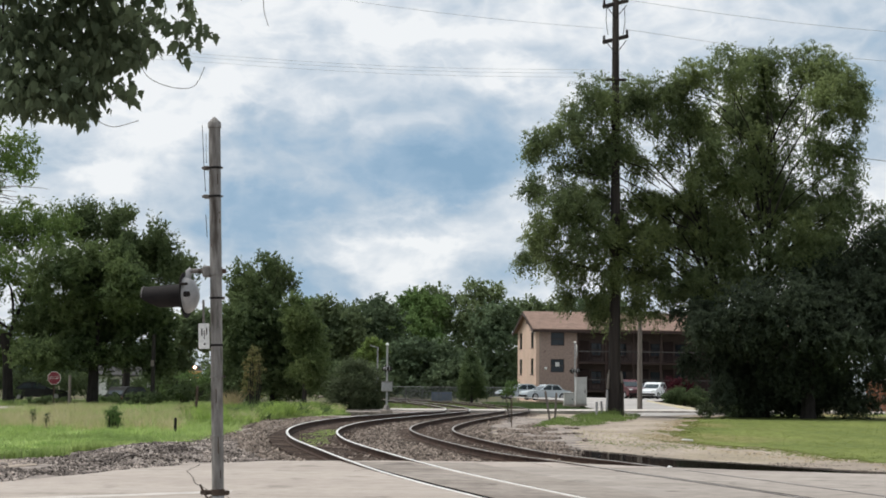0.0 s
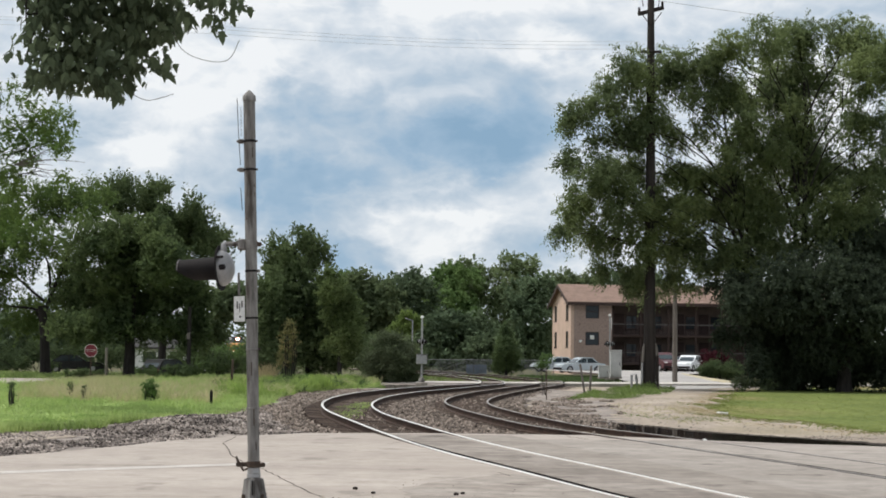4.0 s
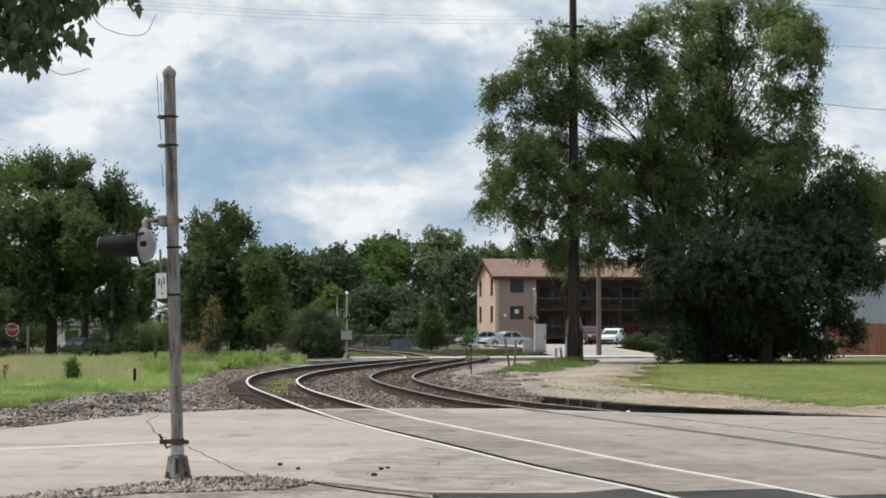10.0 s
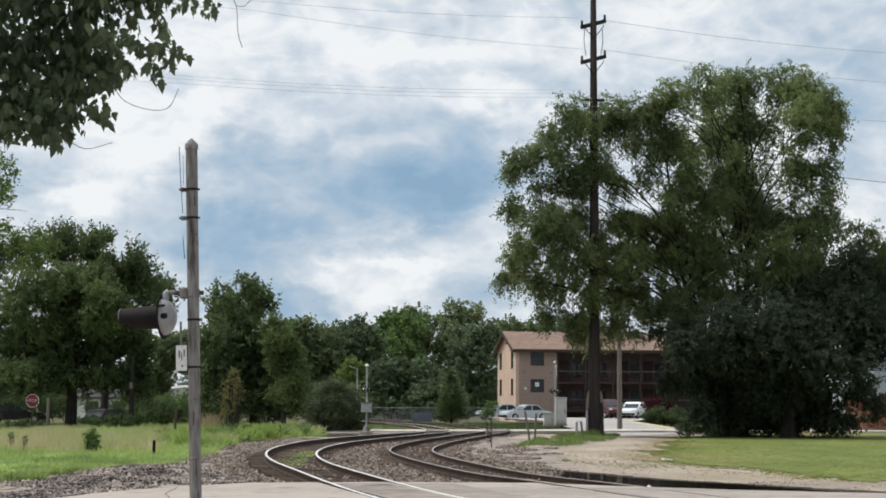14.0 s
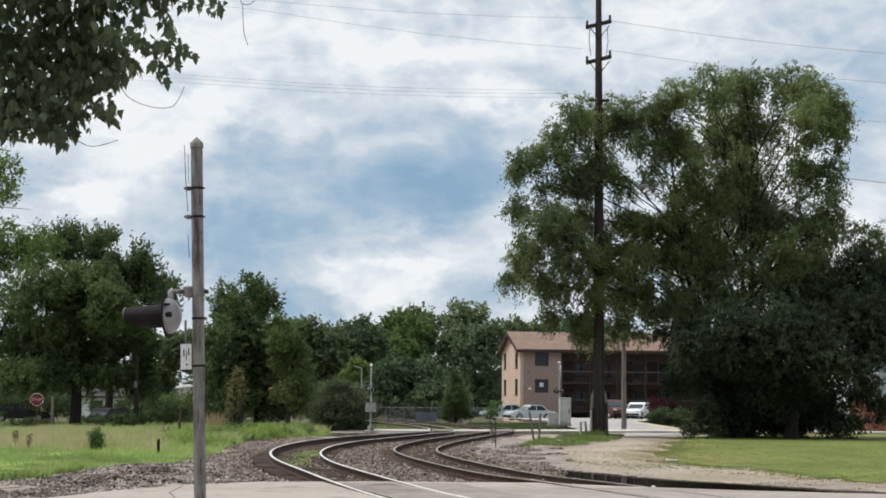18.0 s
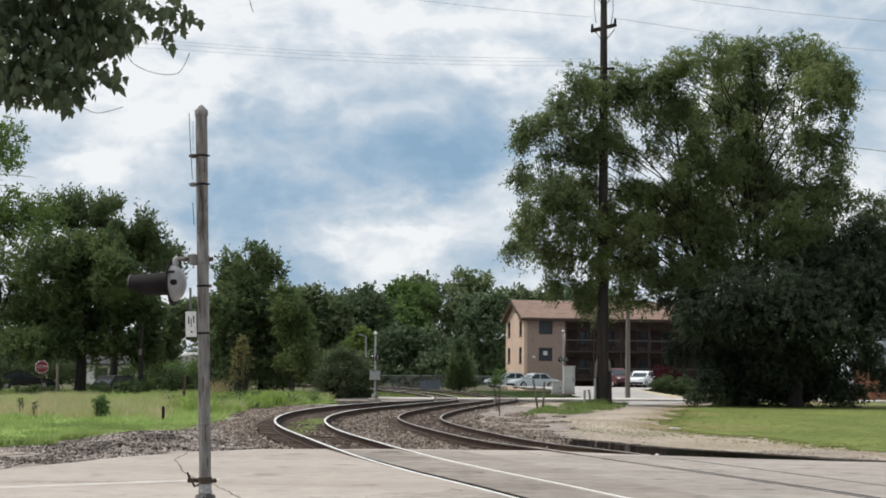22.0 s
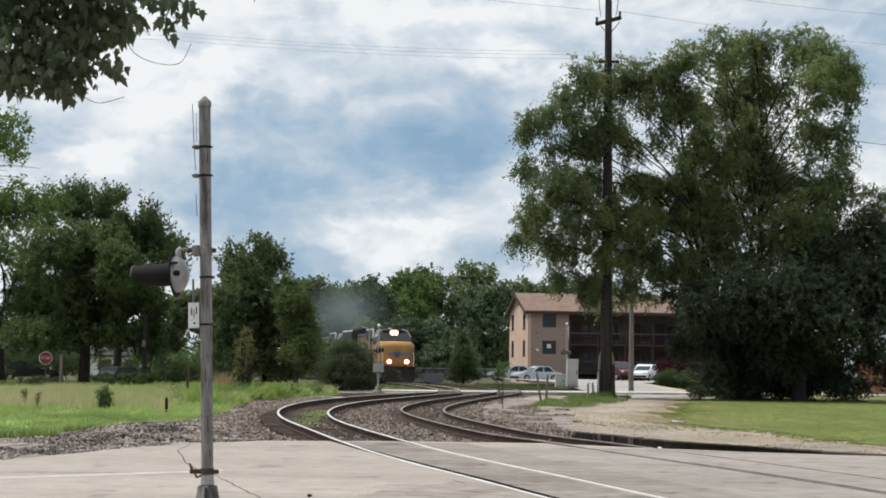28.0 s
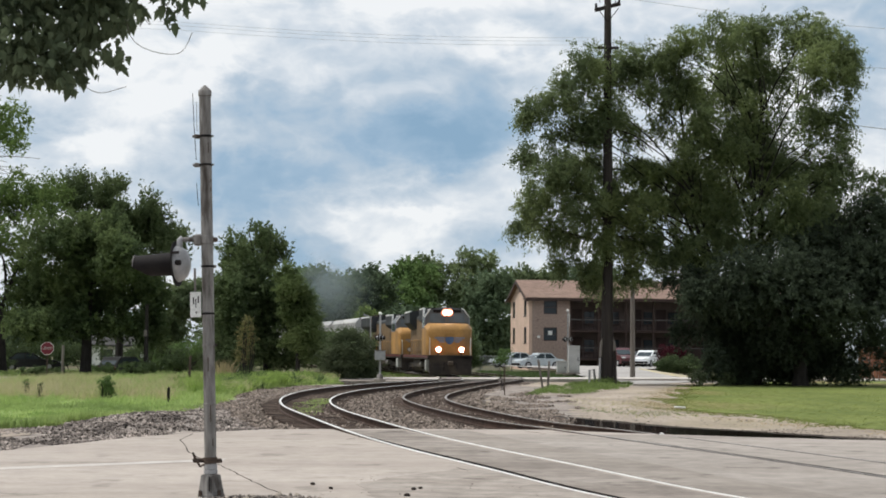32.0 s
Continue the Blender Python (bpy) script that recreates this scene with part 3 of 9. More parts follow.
# paler than the near street's concrete
FAR_CONCRETE = mat("pale far concrete", (0.56, 0.51, 0.465), (0.47, 0.425, 0.385), 0.6, 0.85, bump=0.2, c3=(0.36, 0.32, 0.285), fine=3, patch=0.58, grit=1.6, spec=0.1)


# ---- ground, road, tracks ----
def spline(points, y):
    """x on a smooth line through (x, y) points, by y."""
    ps = sorted(points, key=lambda p: p[1])
    ys, xs = [p[1] for p in ps], [p[0] for p in ps]
    if y <= ys[0]:
        return xs[0] + (y - ys[0]) * (xs[1] - xs[0]) / (ys[1] - ys[0])
    if y >= ys[-1]:
        return xs[-1] + (y - ys[-1]) * (xs[-1] - xs[-2]) / (ys[-1] - ys[-2])
    i = max(k for k in range(len(ys) - 1) if ys[k] <= y)

    def slope(k):
        a, b = max(k - 1, 0), min(k + 1, len(ys) - 1)
        return (xs[b] - xs[a]) / (ys[b] - ys[a])
    h = ys[i + 1] - ys[i]
    t = (y - ys[i]) / h
    return ((2 * t**3 - 3 * t**2 + 1) * xs[i] + (t**3 - 2 * t**2 + t) * h * slope(i)
            + (-2 * t**3 + 3 * t**2) * xs[i + 1] + (t**3 - t**2) * h * slope(i + 1))


TRACK_A = [(5.3, 10), (3.3, 18.1), (2.43, 21), (1.45, 25), (0.42, 29), (-0.65, 33.5), (-1.75, 38.5), (-2.95, 44.5), (-3.62, 50), (-3.95, 55.5), (-3.92, 62),
           (-3.38, 69), (-2.35, 75.8), (-0.85, 84), (0.5, 92.6), (1.2, 101), (1.35, 109), (0.95, 117), (-0.25, 130), (-2.9, 146), (-5.5, 158), (-9, 176),
           (-11.3, 185), (-18.4, 215), (-35.5, 288), (-43.1, 320), (-51.2, 362), (-62, 420), (-95, 600)]
TRACK_B = [(9.8, 10), (8.1, 18), (6.65, 24.5), (5.85, 27.6), (4.65, 32), (3.45, 36.3), (2.15, 40.5), (1.0, 47.4), (0.2, 54), (-0.15, 59.5), (0.0, 66),
           (0.75, 74), (2.35, 86), (3.6, 94), (4.6, 101), (5.2, 108), (5.0, 117), (3.75, 130), (1.4, 146), (-0.9, 158), (-4.5, 176), (-6.9, 185),
           (-14, 215), (-31, 288), (-42, 337)]


def smooth01(a, b, y):
    t = min(1, max(0, (y - a) / (b - a)))
    return t * t * (3 - 2 * t)


def rise_a(y):
    return 0.10 * smooth01(31, 47, y) * (1 - smooth01(86, 103, y))


def bank(y):
    return 0.07 * smooth01(27, 44, y) * (1 - smooth01(74, 96, y))


def heading(track, y):
    """Angle of the track from +y towards -x, in radians."""
    return math.atan2(-(spline(track, y + 0.5) - spline(track, y - 0.5)), 1.0)


def patch(name, outline, z, material, label, category, jitter=0.12, step=0.8, thick=0.25, kind="structure", seed=1, wander=0.0):
    """A sheet of ground with an uneven edge and a skirt."""
    rnd = random.Random(seed)
    pts = []
    for (x0, y0), (x1, y1) in zip(outline, outline[1:] + outline[:1]):
        n = max(1, int(math.hypot(x1 - x0, y1 - y0) / step))
        for i in range(n):
            t = i / n
            x, y = x0 + (x1 - x0) * t, y0 + (y1 - y0) * t
            far = wander * (noise.noise((x * 0.45, y * 0.2, seed)) + 0.6 * noise.noise((x * 1.4, y * 0.6, seed)))
            pts.append((x + rnd.uniform(-jitter, jitter) + 0.4 * far, y + rnd.uniform(-jitter, jitter) + 1.6 * far))
    g = Geo().prism(pts, 2, z - thick, z)
    return single(name, g, material, label, category, kind=kind, smooth=False)


# the one sheet that reaches the horizon
def build_ground():
    xs = [-1600, -700, -300, -150, -80] + [-50 + 2.5 * i for i in range(41)] + [80, 150, 300, 700, 1600]
    ys = [-400, -100, -30] + [0 + 3 * i for i in range(70)] + [230, 300, 450, 800, 1600, 3000]
    g = Geo()
    for y in ys:
        for x in xs:
            g.v.append((x, y, -0.30 + 0.05 * noise.noise((x * 0.13, y * 0.13, 0))))
    w = len(xs)
    g.f = [(j * w + i, j * w + i + 1, (j + 1) * w + i + 1, (j + 1) * w + i) for j in range(len(ys) - 1) for i in range(w - 1)]
    single("ground", g, GROUND, "flat soil and low growth reaching the horizon", "ground", kind="structure")


build_ground()

ROAD_FAR = [(-30, 14.0), (-14, 19.5), (-9.5, 23.6), (-7.5, 26.75), (-6.92, 28.0), (-6.35, 29.7), (-5.7, 32.2), (-4.69, 34.2), (-3.5, 35.9), (-1.11, 36.5), (2.53, 36.5), (4.5, 35.0),
            (6.27, 34.0), (7.97, 33.2), (14, 31), (40, 24)]
ROAD_NEAR = [(40, 10.5), (10, 17.2), (4.32, 18.0), (2.9, 18.1), (2.4, 18.05), (1.8, 17.6), (0.4, 17.6), (-0.89, 19.0), (-1.58, 19.6), (-2.23, 19.6), (-2.59, 19.0), (-3.06, 18.4), (-3.7, 17.4), (-4.75, 16.9),
             (-9, 14.0), (-30, 4)]
patch("road", ROAD_FAR + ROAD_NEAR, 0.0, CONCRETE, "pale worn concrete street over the crossing", "road", 0.04, 0.5)
patch("asphalt_apron", [(0.4, 17.55), (1.8, 17.55), (2.4, 18.0), (4.3, 17.95), (10, 17.1), (40, 10.4), (40, 4), (6, 8), (1, 10)], -0.012, ASPHALT, "dark patched asphalt at the street's edge", "asphalt", 0.06, 0.5)
patch("verge", [(-30, 3.9), (-9, 13.9), (-4.75, 16.85), (-3.7, 17.3), (-3.06, 18.3), (-2.6, 18.9), (-2.2, 19.5), (-1.55, 19.5), (-0.9, 18.9), (0.4, 17.5), (1, 10), (6, 8), (40, 4), (40, -20), (-30, -20)],
      -0.015, SPILL, "dark gravel verge beside the street", "gravel", 0.06, 0.4)
patch("kerb_slab", [(-4.0, 15.2), (-1.3, 17.1), (0.9, 17.0), (1.2, 12), (-3, 12)], 0.004, CONCRETE, "pale concrete strip beside the gravel", "pavement", 0.03, 0.5)


def build_cracks():
    """Joints and cracks that cross the street."""
    rnd = random.Random(5)
    lines = [[(-4.7, 34.0), (-4.6, 31.5), (-4.15, 29.2), (-3.95, 27.9), (-3.45, 26.0), (-3.0, 24.6), (-2.1, 21.2), (-1.6, 19.4), (-1.2, 18.2)], [(-1.0, 19.0), (-0.2, 17.7), (0.6, 16.8)],
             [(2.0, 36.0), (3.0, 32.0), (3.6, 28.8)], [(3.4, 30.4), (4.4, 27.0), (5.6, 23.0), (6.4, 20.6)], [(4.2, 31.5), (3.2, 30.9), (2.6, 30.3)], [(6.6, 33.6), (7.2, 30.0), (8.2, 27.0)], [(0.4, 24.5), (1.0, 21.8), (1.2, 19.6)], [(-1.4, 35.8), (-1.0, 34.0), (-1.6, 31.8)], [(3.8, 25.4), (4.6, 22.4), (4.9, 20.6)], [(5.0, 33.0), (6.4, 31.6), (7.9, 31.0)]]
    for line in lines:
        pts = []
        for (x0, y0), (x1, y1) in zip(line, line[1:]):
            n = max(2, int(math.hypot(x1 - x0, y1 - y0) / 0.25))
            pts += [(x0 + (x1 - x0) * i / n + rnd.gauss(0, 0.008), y0 + (y1 - y0) * i / n + rnd.gauss(0, 0.02)) for i in range(n)]
        g = Geo()
        for i, (x, y) in enumerate(pts):
            w = rnd.uniform(0.006, 0.011)
            g.v += [(x - w, y, 0.0015), (x + w, y, 0.0015), (x + w, y, -0.05), (x - w, y, -0.05)]
            if i:
                a, b = 4 * (i - 1), 4 * i
                g.f += [(a, a + 1, b + 1, b), (a + 1, a + 2, b + 2, b + 1), (a + 3, a, b, b + 3)]
        single("crack", g, DARK_GAP, "dark ragged crack in the concrete street", "crack", kind="structure")
    # the rubbed remains of a painted line
    g = Geo()
    pts = [(-9.4, 21.0), (-7.6, 22.4), (-5.2, 24.3), (-3.1, 25.9)]
    for (x0, y0), (x1, y1) in zip(pts, pts[1:]):
        g.add([(x0, y0 - 0.24, 0.003), (x1, y1 - 0.24, 0.003), (x1, y1 + 0.26, 0.003), (x0, y0 + 0.26, 0.003)], [(0, 1, 2, 3)])
    single("road_line", g, mat("rubbed road paint", (0.54, 0.495, 0.455), (0.43, 0.385, 0.35), 2.5, 0.8), "pale rubbed painted line on the street", "road marking", kind="structure")


build_cracks()
patch("stained_slab", [(-0.7, 19.6), (-0.9, 21.4), (0.0, 23.6), (1.3, 24.3), (1.9, 21.9), (2.5, 19.6), (2.75, 18.6), (1.7, 18.0), (0.4, 18.1)], 0.0025, DIRTY_PAVING, "grimy stained concrete beside the rail", "road", 0.05, 0.2, wander=0.25)

# left meadow, gravel spill, right dirt, lawn, lot, second crossing
patch("meadow", [(-60, 24), (-16, 32.0), (-10.6, 38.3), (-9.7, 40.0), (-9.1, 42.5), (-8.5, 46.5), (-7.2, 47.5), (-7.0, 56), (-7.6, 66), (-7.8, 76), (-6.3, 86), (-5.0, 96), (-9, 106.5), (-21, 108), (-21.2, 84), (-22.5, 79), (-60, 75)],
      -0.13, GRASS_BASE, "bright rough meadow grass beside the tracks", "meadow", 0.4, 0.6, wander=0.7)
patch("gravel_spill", [(-30, 16), (-14, 20.5), (-9.5, 24.0), (-7.5, 27.0), (-6.9, 28.3), (-6.3, 30.0), (-5.6, 32.5), (-4.6, 34.6), (-3.3, 36.6), (-5.0, 47), (-6.2, 60), (-5.4, 76), (-4.0, 90), (-6.4, 90), (-8.2, 77), (-8.0, 64), (-7.8, 54), (-9.2, 47.0), (-11.4, 40.2), (-17, 33), (-60, 26)],
      -0.14, SPILL, "loose dark gravel spilled beside the street", "gravel", 0.25, 0.8)
patch("dirt_track", [(-30, 21.5), (-14, 26.0), (-10.2, 30.2), (-8.9, 33.0), (-8.3, 36.0), (-9.6, 38.6), (-12.5, 36.0), (-17, 33), (-60, 27)], -0.125, DIRT, "pale worn dirt strip by the meadow", "dirt", 0.2, 0.5, wander=0.5)
patch("dirt_yard", [(2.9, 38.6), (5.0, 36.4), (6.27, 35.0), (7.97, 34.2), (14, 32), (40, 25), (40, 60), (18, 62), (16, 80), (19, 103), (6.4, 101), (4.0, 86), (2.6, 74), (2.2, 62), (2.6, 50)],
      -0.135, DIRT, "dry pale dirt and gravel beside the tracks", "dirt", 0.2, 0.8)
patch("lawn", [(8.6, 60), (8.3, 55.5), (8.6, 52.5), (9.8, 46.6), (10.8, 41.0), (40, 36), (60, 70), (60, 118), (30, 118), (17.5, 101), (13.6, 88), (10.6, 71)], -0.115, LAWN, "mown summer lawn with dry patches", "lawn", 0.3, 0.45, wander=0.9)
patch("weed_patch", [(4.1, 69), (6.6, 73), (9.6, 84), (10.9, 97), (9.6, 99), (6.0, 84)], -0.118, DIRT, "weedy dirt strip at the foot of the pole", "weeds", 0.25, 0.6, wander=0.6)


def build_lot():
    """The lot climbs gently to the flats."""
    g, n = Geo(), 33
    edge = [(11.0, 13.0, 97), (11.0, 17.6, 108), (11.0, 17.9, 118), (10.8, 17.6, 130), (10.4, 17.4, 140), (7.0, 24, 150), (6.0, 25, 163)]
    for j in range(n):
        y = 97 + 2.0 * j
        k = max(i for i in range(6) if edge[i][2] <= y)
        f = (y - edge[k][2]) / (edge[k + 1][2] - edge[k][2])
        x0, x1 = (edge[k][i] + f * (edge[k + 1][i] - edge[k][i]) for i in (0, 1))
        g.v += [(x0 + (x1 - x0) * i / 8, y, lot_height(y) + 0.01 * noise.noise((x0 + i, y, 0))) for i in range(9)]
    g.f = [(j * 9 + i, j * 9 + i + 1, j * 9 + 10 + i, j * 9 + 9 + i) for j in range(n - 1) for i in range(8)]
    single("parking_lot", g, LOT, "pale paved parking lot before the flats", "parking lot", kind="structure")


def lot_height(y):
    return -0.12 + 0.5 * smooth01(112, 150, y)


build_lot()
patch("cross_street", [(-60, 106.5), (-30, 110.5), (-9, 104.5), (-3, 102.5), (5, 104.5), (10, 107), (14, 109), (60, 118), (60, 124), (14, 116), (5, 110.5), (-3, 108.5), (-9, 110.5), (-30, 117), (-60, 113)],
      -0.012, FAR_CONCRETE, "pale concrete street at the far crossing", "road", 0.06, 1.0)
patch("far_verge", [(-10, 97), (-5.2, 97), (-1.9, 97.5), (-0.7, 100.5), (-0.6, 104.2), (-3.2, 103.4), (-9, 105.2), (-20, 108.4), (-19, 106.5)], -0.07, SPILL, "gravel verge before the far street", "gravel", 0.15, 0.6, wander=0.4)
patch("side_street", [(-60, 76), (-24, 80), (-21.8, 86), (-22.3, 95), (-24.5, 101), (-60, 104)], -0.012, CONCRETE, "pale side street beyond the meadow", "road", 0.05, 1.0)


def build_puddle():
    m = bpy.data.materials.new("dark puddle water")
    m.use_nodes = True
    b = m.node_tree.nodes["Principled BSDF"]
    b.inputs["Base Color"].default_value, b.inputs["Roughness"].default_value, b.inputs["IOR"].default_value = (0.018, 0.014, 0.011, 1), 0.04, 1.33
    patch("water", [(2.75, 46.0), (3.3, 42.2), (4.2, 39.2), (5.0, 37.4), (6.3, 34.9), (7.8, 33.9), (12.0, 32.3), (11.6, 33.2), (9.4, 35.2), (8.4, 36.8), (7.4, 38.6), (6.2, 40.2), (5.3, 42.0), (4.4, 44.6), (3.3, 47.6)], -0.122, m,
          "long still puddle along the street's edge", "puddle", 0.1, 0.25, wander=0.22)
    patch("mud", [(2.5, 46.6), (3.0, 41.6), (3.9, 38.6), (4.8, 36.8), (6.2, 34.3), (7.8, 33.5), (14.5, 31.3), (14.5, 32.4), (10.6, 35.2), (8.8, 37.4), (7.6, 39.2), (6.4, 41.0), (5.6, 42.6), (4.6, 45.4), (3.2, 48.6)], -0.127, DARK_GAP,
          "wet dark mud round the puddle", "mud", 0.12, 0.35)


build_puddle()


def build_bed():
    g, cols = Geo(), 30
    ys = [35.8 + 0.5 * i for i in range(int((104.8 - 35.8) / 0.5) + 1)]
    for y in ys:
        xa, xb = spline(TRACK_A, y) - 2.7, spline(TRACK_B, y) + 2.0
        for c in range(cols + 1):
            u = c / cols
            x = xa + (xb - xa) * u
            drop = 0.22 * (smooth01(0.10, 0.0, u) if u < 0.5 else smooth01(0.92, 1.0, u))
            z = -0.175 + rise_a(y) * (1 - smooth01(0.2, 0.75, u)) - drop + 0.035 * noise.noise((x * 1.7, y * 1.1, 3))
            g.v.append((x, y, z))
    w = cols + 1
    g.f = [(j * w + i, j * w + i + 1, (j + 1) * w + i + 1, (j + 1) * w + i) for j in range(len(ys) - 1) for i in range(cols)]
    single("ballast_bed", g, BALLAST, "crushed stone ballast under both tracks", "ballast", kind="structure")


build_bed()


def sweep(track, off, profile, y0, y1, step, zfun):
    """A profile of (across, up) pairs carried along a line beside a track."""
    g, n, k = Geo(), len(profile), 0
    y = y0
    while y <= y1 + 1e-6:
        a = heading(track, y)
        cx, cy = spline(track, y) + off * math.cos(a), y + off * math.sin(a)
        for p, q in profile:
            g.v.append((cx + p * math.cos(a), cy + p * math.sin(a), q + zfun(y)))
        if k:
            s = (k - 1) * n
            g.f += [(s + i, s + (i + 1) % n, s + n + (i + 1) % n, s + n + i) for i in range(n)]
        k += 1
        y += step
    g.f += [tuple(range(n - 1, -1, -1)), tuple(range((k - 1) * n, k * n))]
    return g


RAIL = [(-0.07, -0.17), (0.07, -0.17), (0.07, -0.155), (0.012, -0.135), (0.012, -0.045), (0.034, -0.035), (0.034, -0.004), (-0.034, -0.004), (-0.034, -0.035), (-0.012, -0.045), (-0.012, -0.135), (-0.07, -0.155)]
HEAD = [(-0.034, -0.0035), (0.034, -0.0035), (0.032, 0.007), (-0.032, 0.007)]
TIE_MESH = mesh_of("tie", Geo().box(-1.28, 1.28, -0.11, 0.11, -0.17, 0.0, 0.012), TIE)


def build_track(name, track, rise, tilt, top, label):
    t = thing(name, label, "railway track", kind="structure")
    for off, lift in ((-0.755, 1.0), (0.755, 0.0)):
        z = lambda y: rise(y) + lift * tilt(y)
        rail = part("rail", sweep(track, off, RAIL, 10, 190, 0.5, z), RAIL_RUST, t)
        # the main track's top has sky sheen in its colour
        part("running_surface", sweep(track, off, HEAD, 10, 190, 0.5, z), top, rail, "rubbed bright steel rail top")
    y, rnd = 36.9, random.Random(3)
    while y < 103:
        a = heading(track, y)
        slope = math.degrees(math.asin(tilt(y) / 1.51))
        ob = new("tie", TIE_MESH)
        ob.parent = t
        ob.matrix_basis = pose(spline(track, y) + rnd.uniform(-0.03, 0.03), y, rise(y) + tilt(y) / 2 - 0.165 - rnd.uniform(0, 0.012), 0, slope, math.degrees(a) + rnd.uniform(-1.5, 1.5))
        y += 0.54 * math.cos(a)
    return t


build_track("track_1", TRACK_A, rise_a, bank, RAIL_TOP, "curving main track with bright rubbed rail tops")
build_track("track_2", TRACK_B, lambda y: 0.0, lambda y: 0.6 * bank(y), RAIL_DULL, "second curving track with duller rails")


def build_crossing(track, y0, y1, group, grooves, fill, inner=-0.62):
    """Panels and open flangeways where the street meets the rails."""
    for off, w in grooves:
        prof = [(-w, 0.0055), (w, 0.0055), (w, -0.02), (-w, -0.02)]
        single("flangeway", sweep(track, off, prof, y0, y1, 0.5, lambda y: 0.0), GROOVE, "dark dirt-filled groove beside the rail", "groove", group=group, kind="structure")
    prof = [(inner, 0.0045), (0.62, 0.0045), (0.62, -0.1), (inner, -0.1)]
    single("crossing_panel", sweep(track, 0.0, prof, y0, y1, 0.5, lambda y: 0.0), fill, "stained crossing panel between the rails", "crossing panel", group=group, kind="structure")


build_crossing(TRACK_A, 17.8, 35.9, "near crossing", ((-0.655, 0.058),), CONCRETE_PANEL, -0.59)
patch("crossing_apron", [(spline(TRACK_A, 18.4 + 2 * k) + 2.0, 18.4 + 2 * k) for k in range(9)] + [(5.0, 34.5), (6.27, 33.7), (7.97, 32.9), (14, 30.7), (40, 23.7), (40, 11), (10, 17.6)], 0.003, GREY_PAVING, "greyer worn paving across the second track", "road", 0.03, 0.5)
build_crossing(TRACK_B, 18.4, 33.4, "near crossing", ((-0.67, 0.04), (-0.815, 0.02), (0.69, 0.012)), GREY_PAVING)
build_crossing(TRACK_A, 103.4, 109.0, "far crossing", ((-0.67, 0.048), (0.67, 0.048)), CONCRETE_PANEL)
build_crossing(TRACK_B, 104.6, 110.6, "far crossing", ((-0.67, 0.048), (0.67, 0.048)), CONCRETE_PANEL)
single("asphalt_strip", sweep(TRACK_A, 1.38, [(-0.56, 0.004), (0.6, 0.004), (0.6, -0.1), (-0.56, -0.1)], 17.0, 35.8, 0.5, lambda y: 0.0), WORN_ASPHALT, "darker patched strip beside the main rails", "asphalt", kind="structure")
patch("rubble", [(2.9, 44), (3.8, 43), (4.4, 50), (5.0, 62), (6.0, 75), (6.0, 86), (4.5, 92), (2.6, 74), (2.2, 60)], -0.13, SPILL, "grey rubble along the second track", "gravel", 0.4, 0.7)


# ---- trees and shrubs ----
def raw_mesh(name, verts, per, material):
    """Many like faces in one mesh."""
    n = len(verts) // per
    me = bpy.data.meshes.new(name)
    me.vertices.add(len(verts))
    me.vertices.foreach_set("co", verts.ravel())
    me.loops.add(len(verts))
    me.loops.foreach_set("vertex_index", np.arange(len(verts), dtype=np.int32))
    me.polygons.add(n)
    me.polygons.foreach_set("loop_start", np.arange(0, len(verts), per, dtype=np.int32))
    me.update(calc_edges=True)
    me.materials.append(material)
    return me


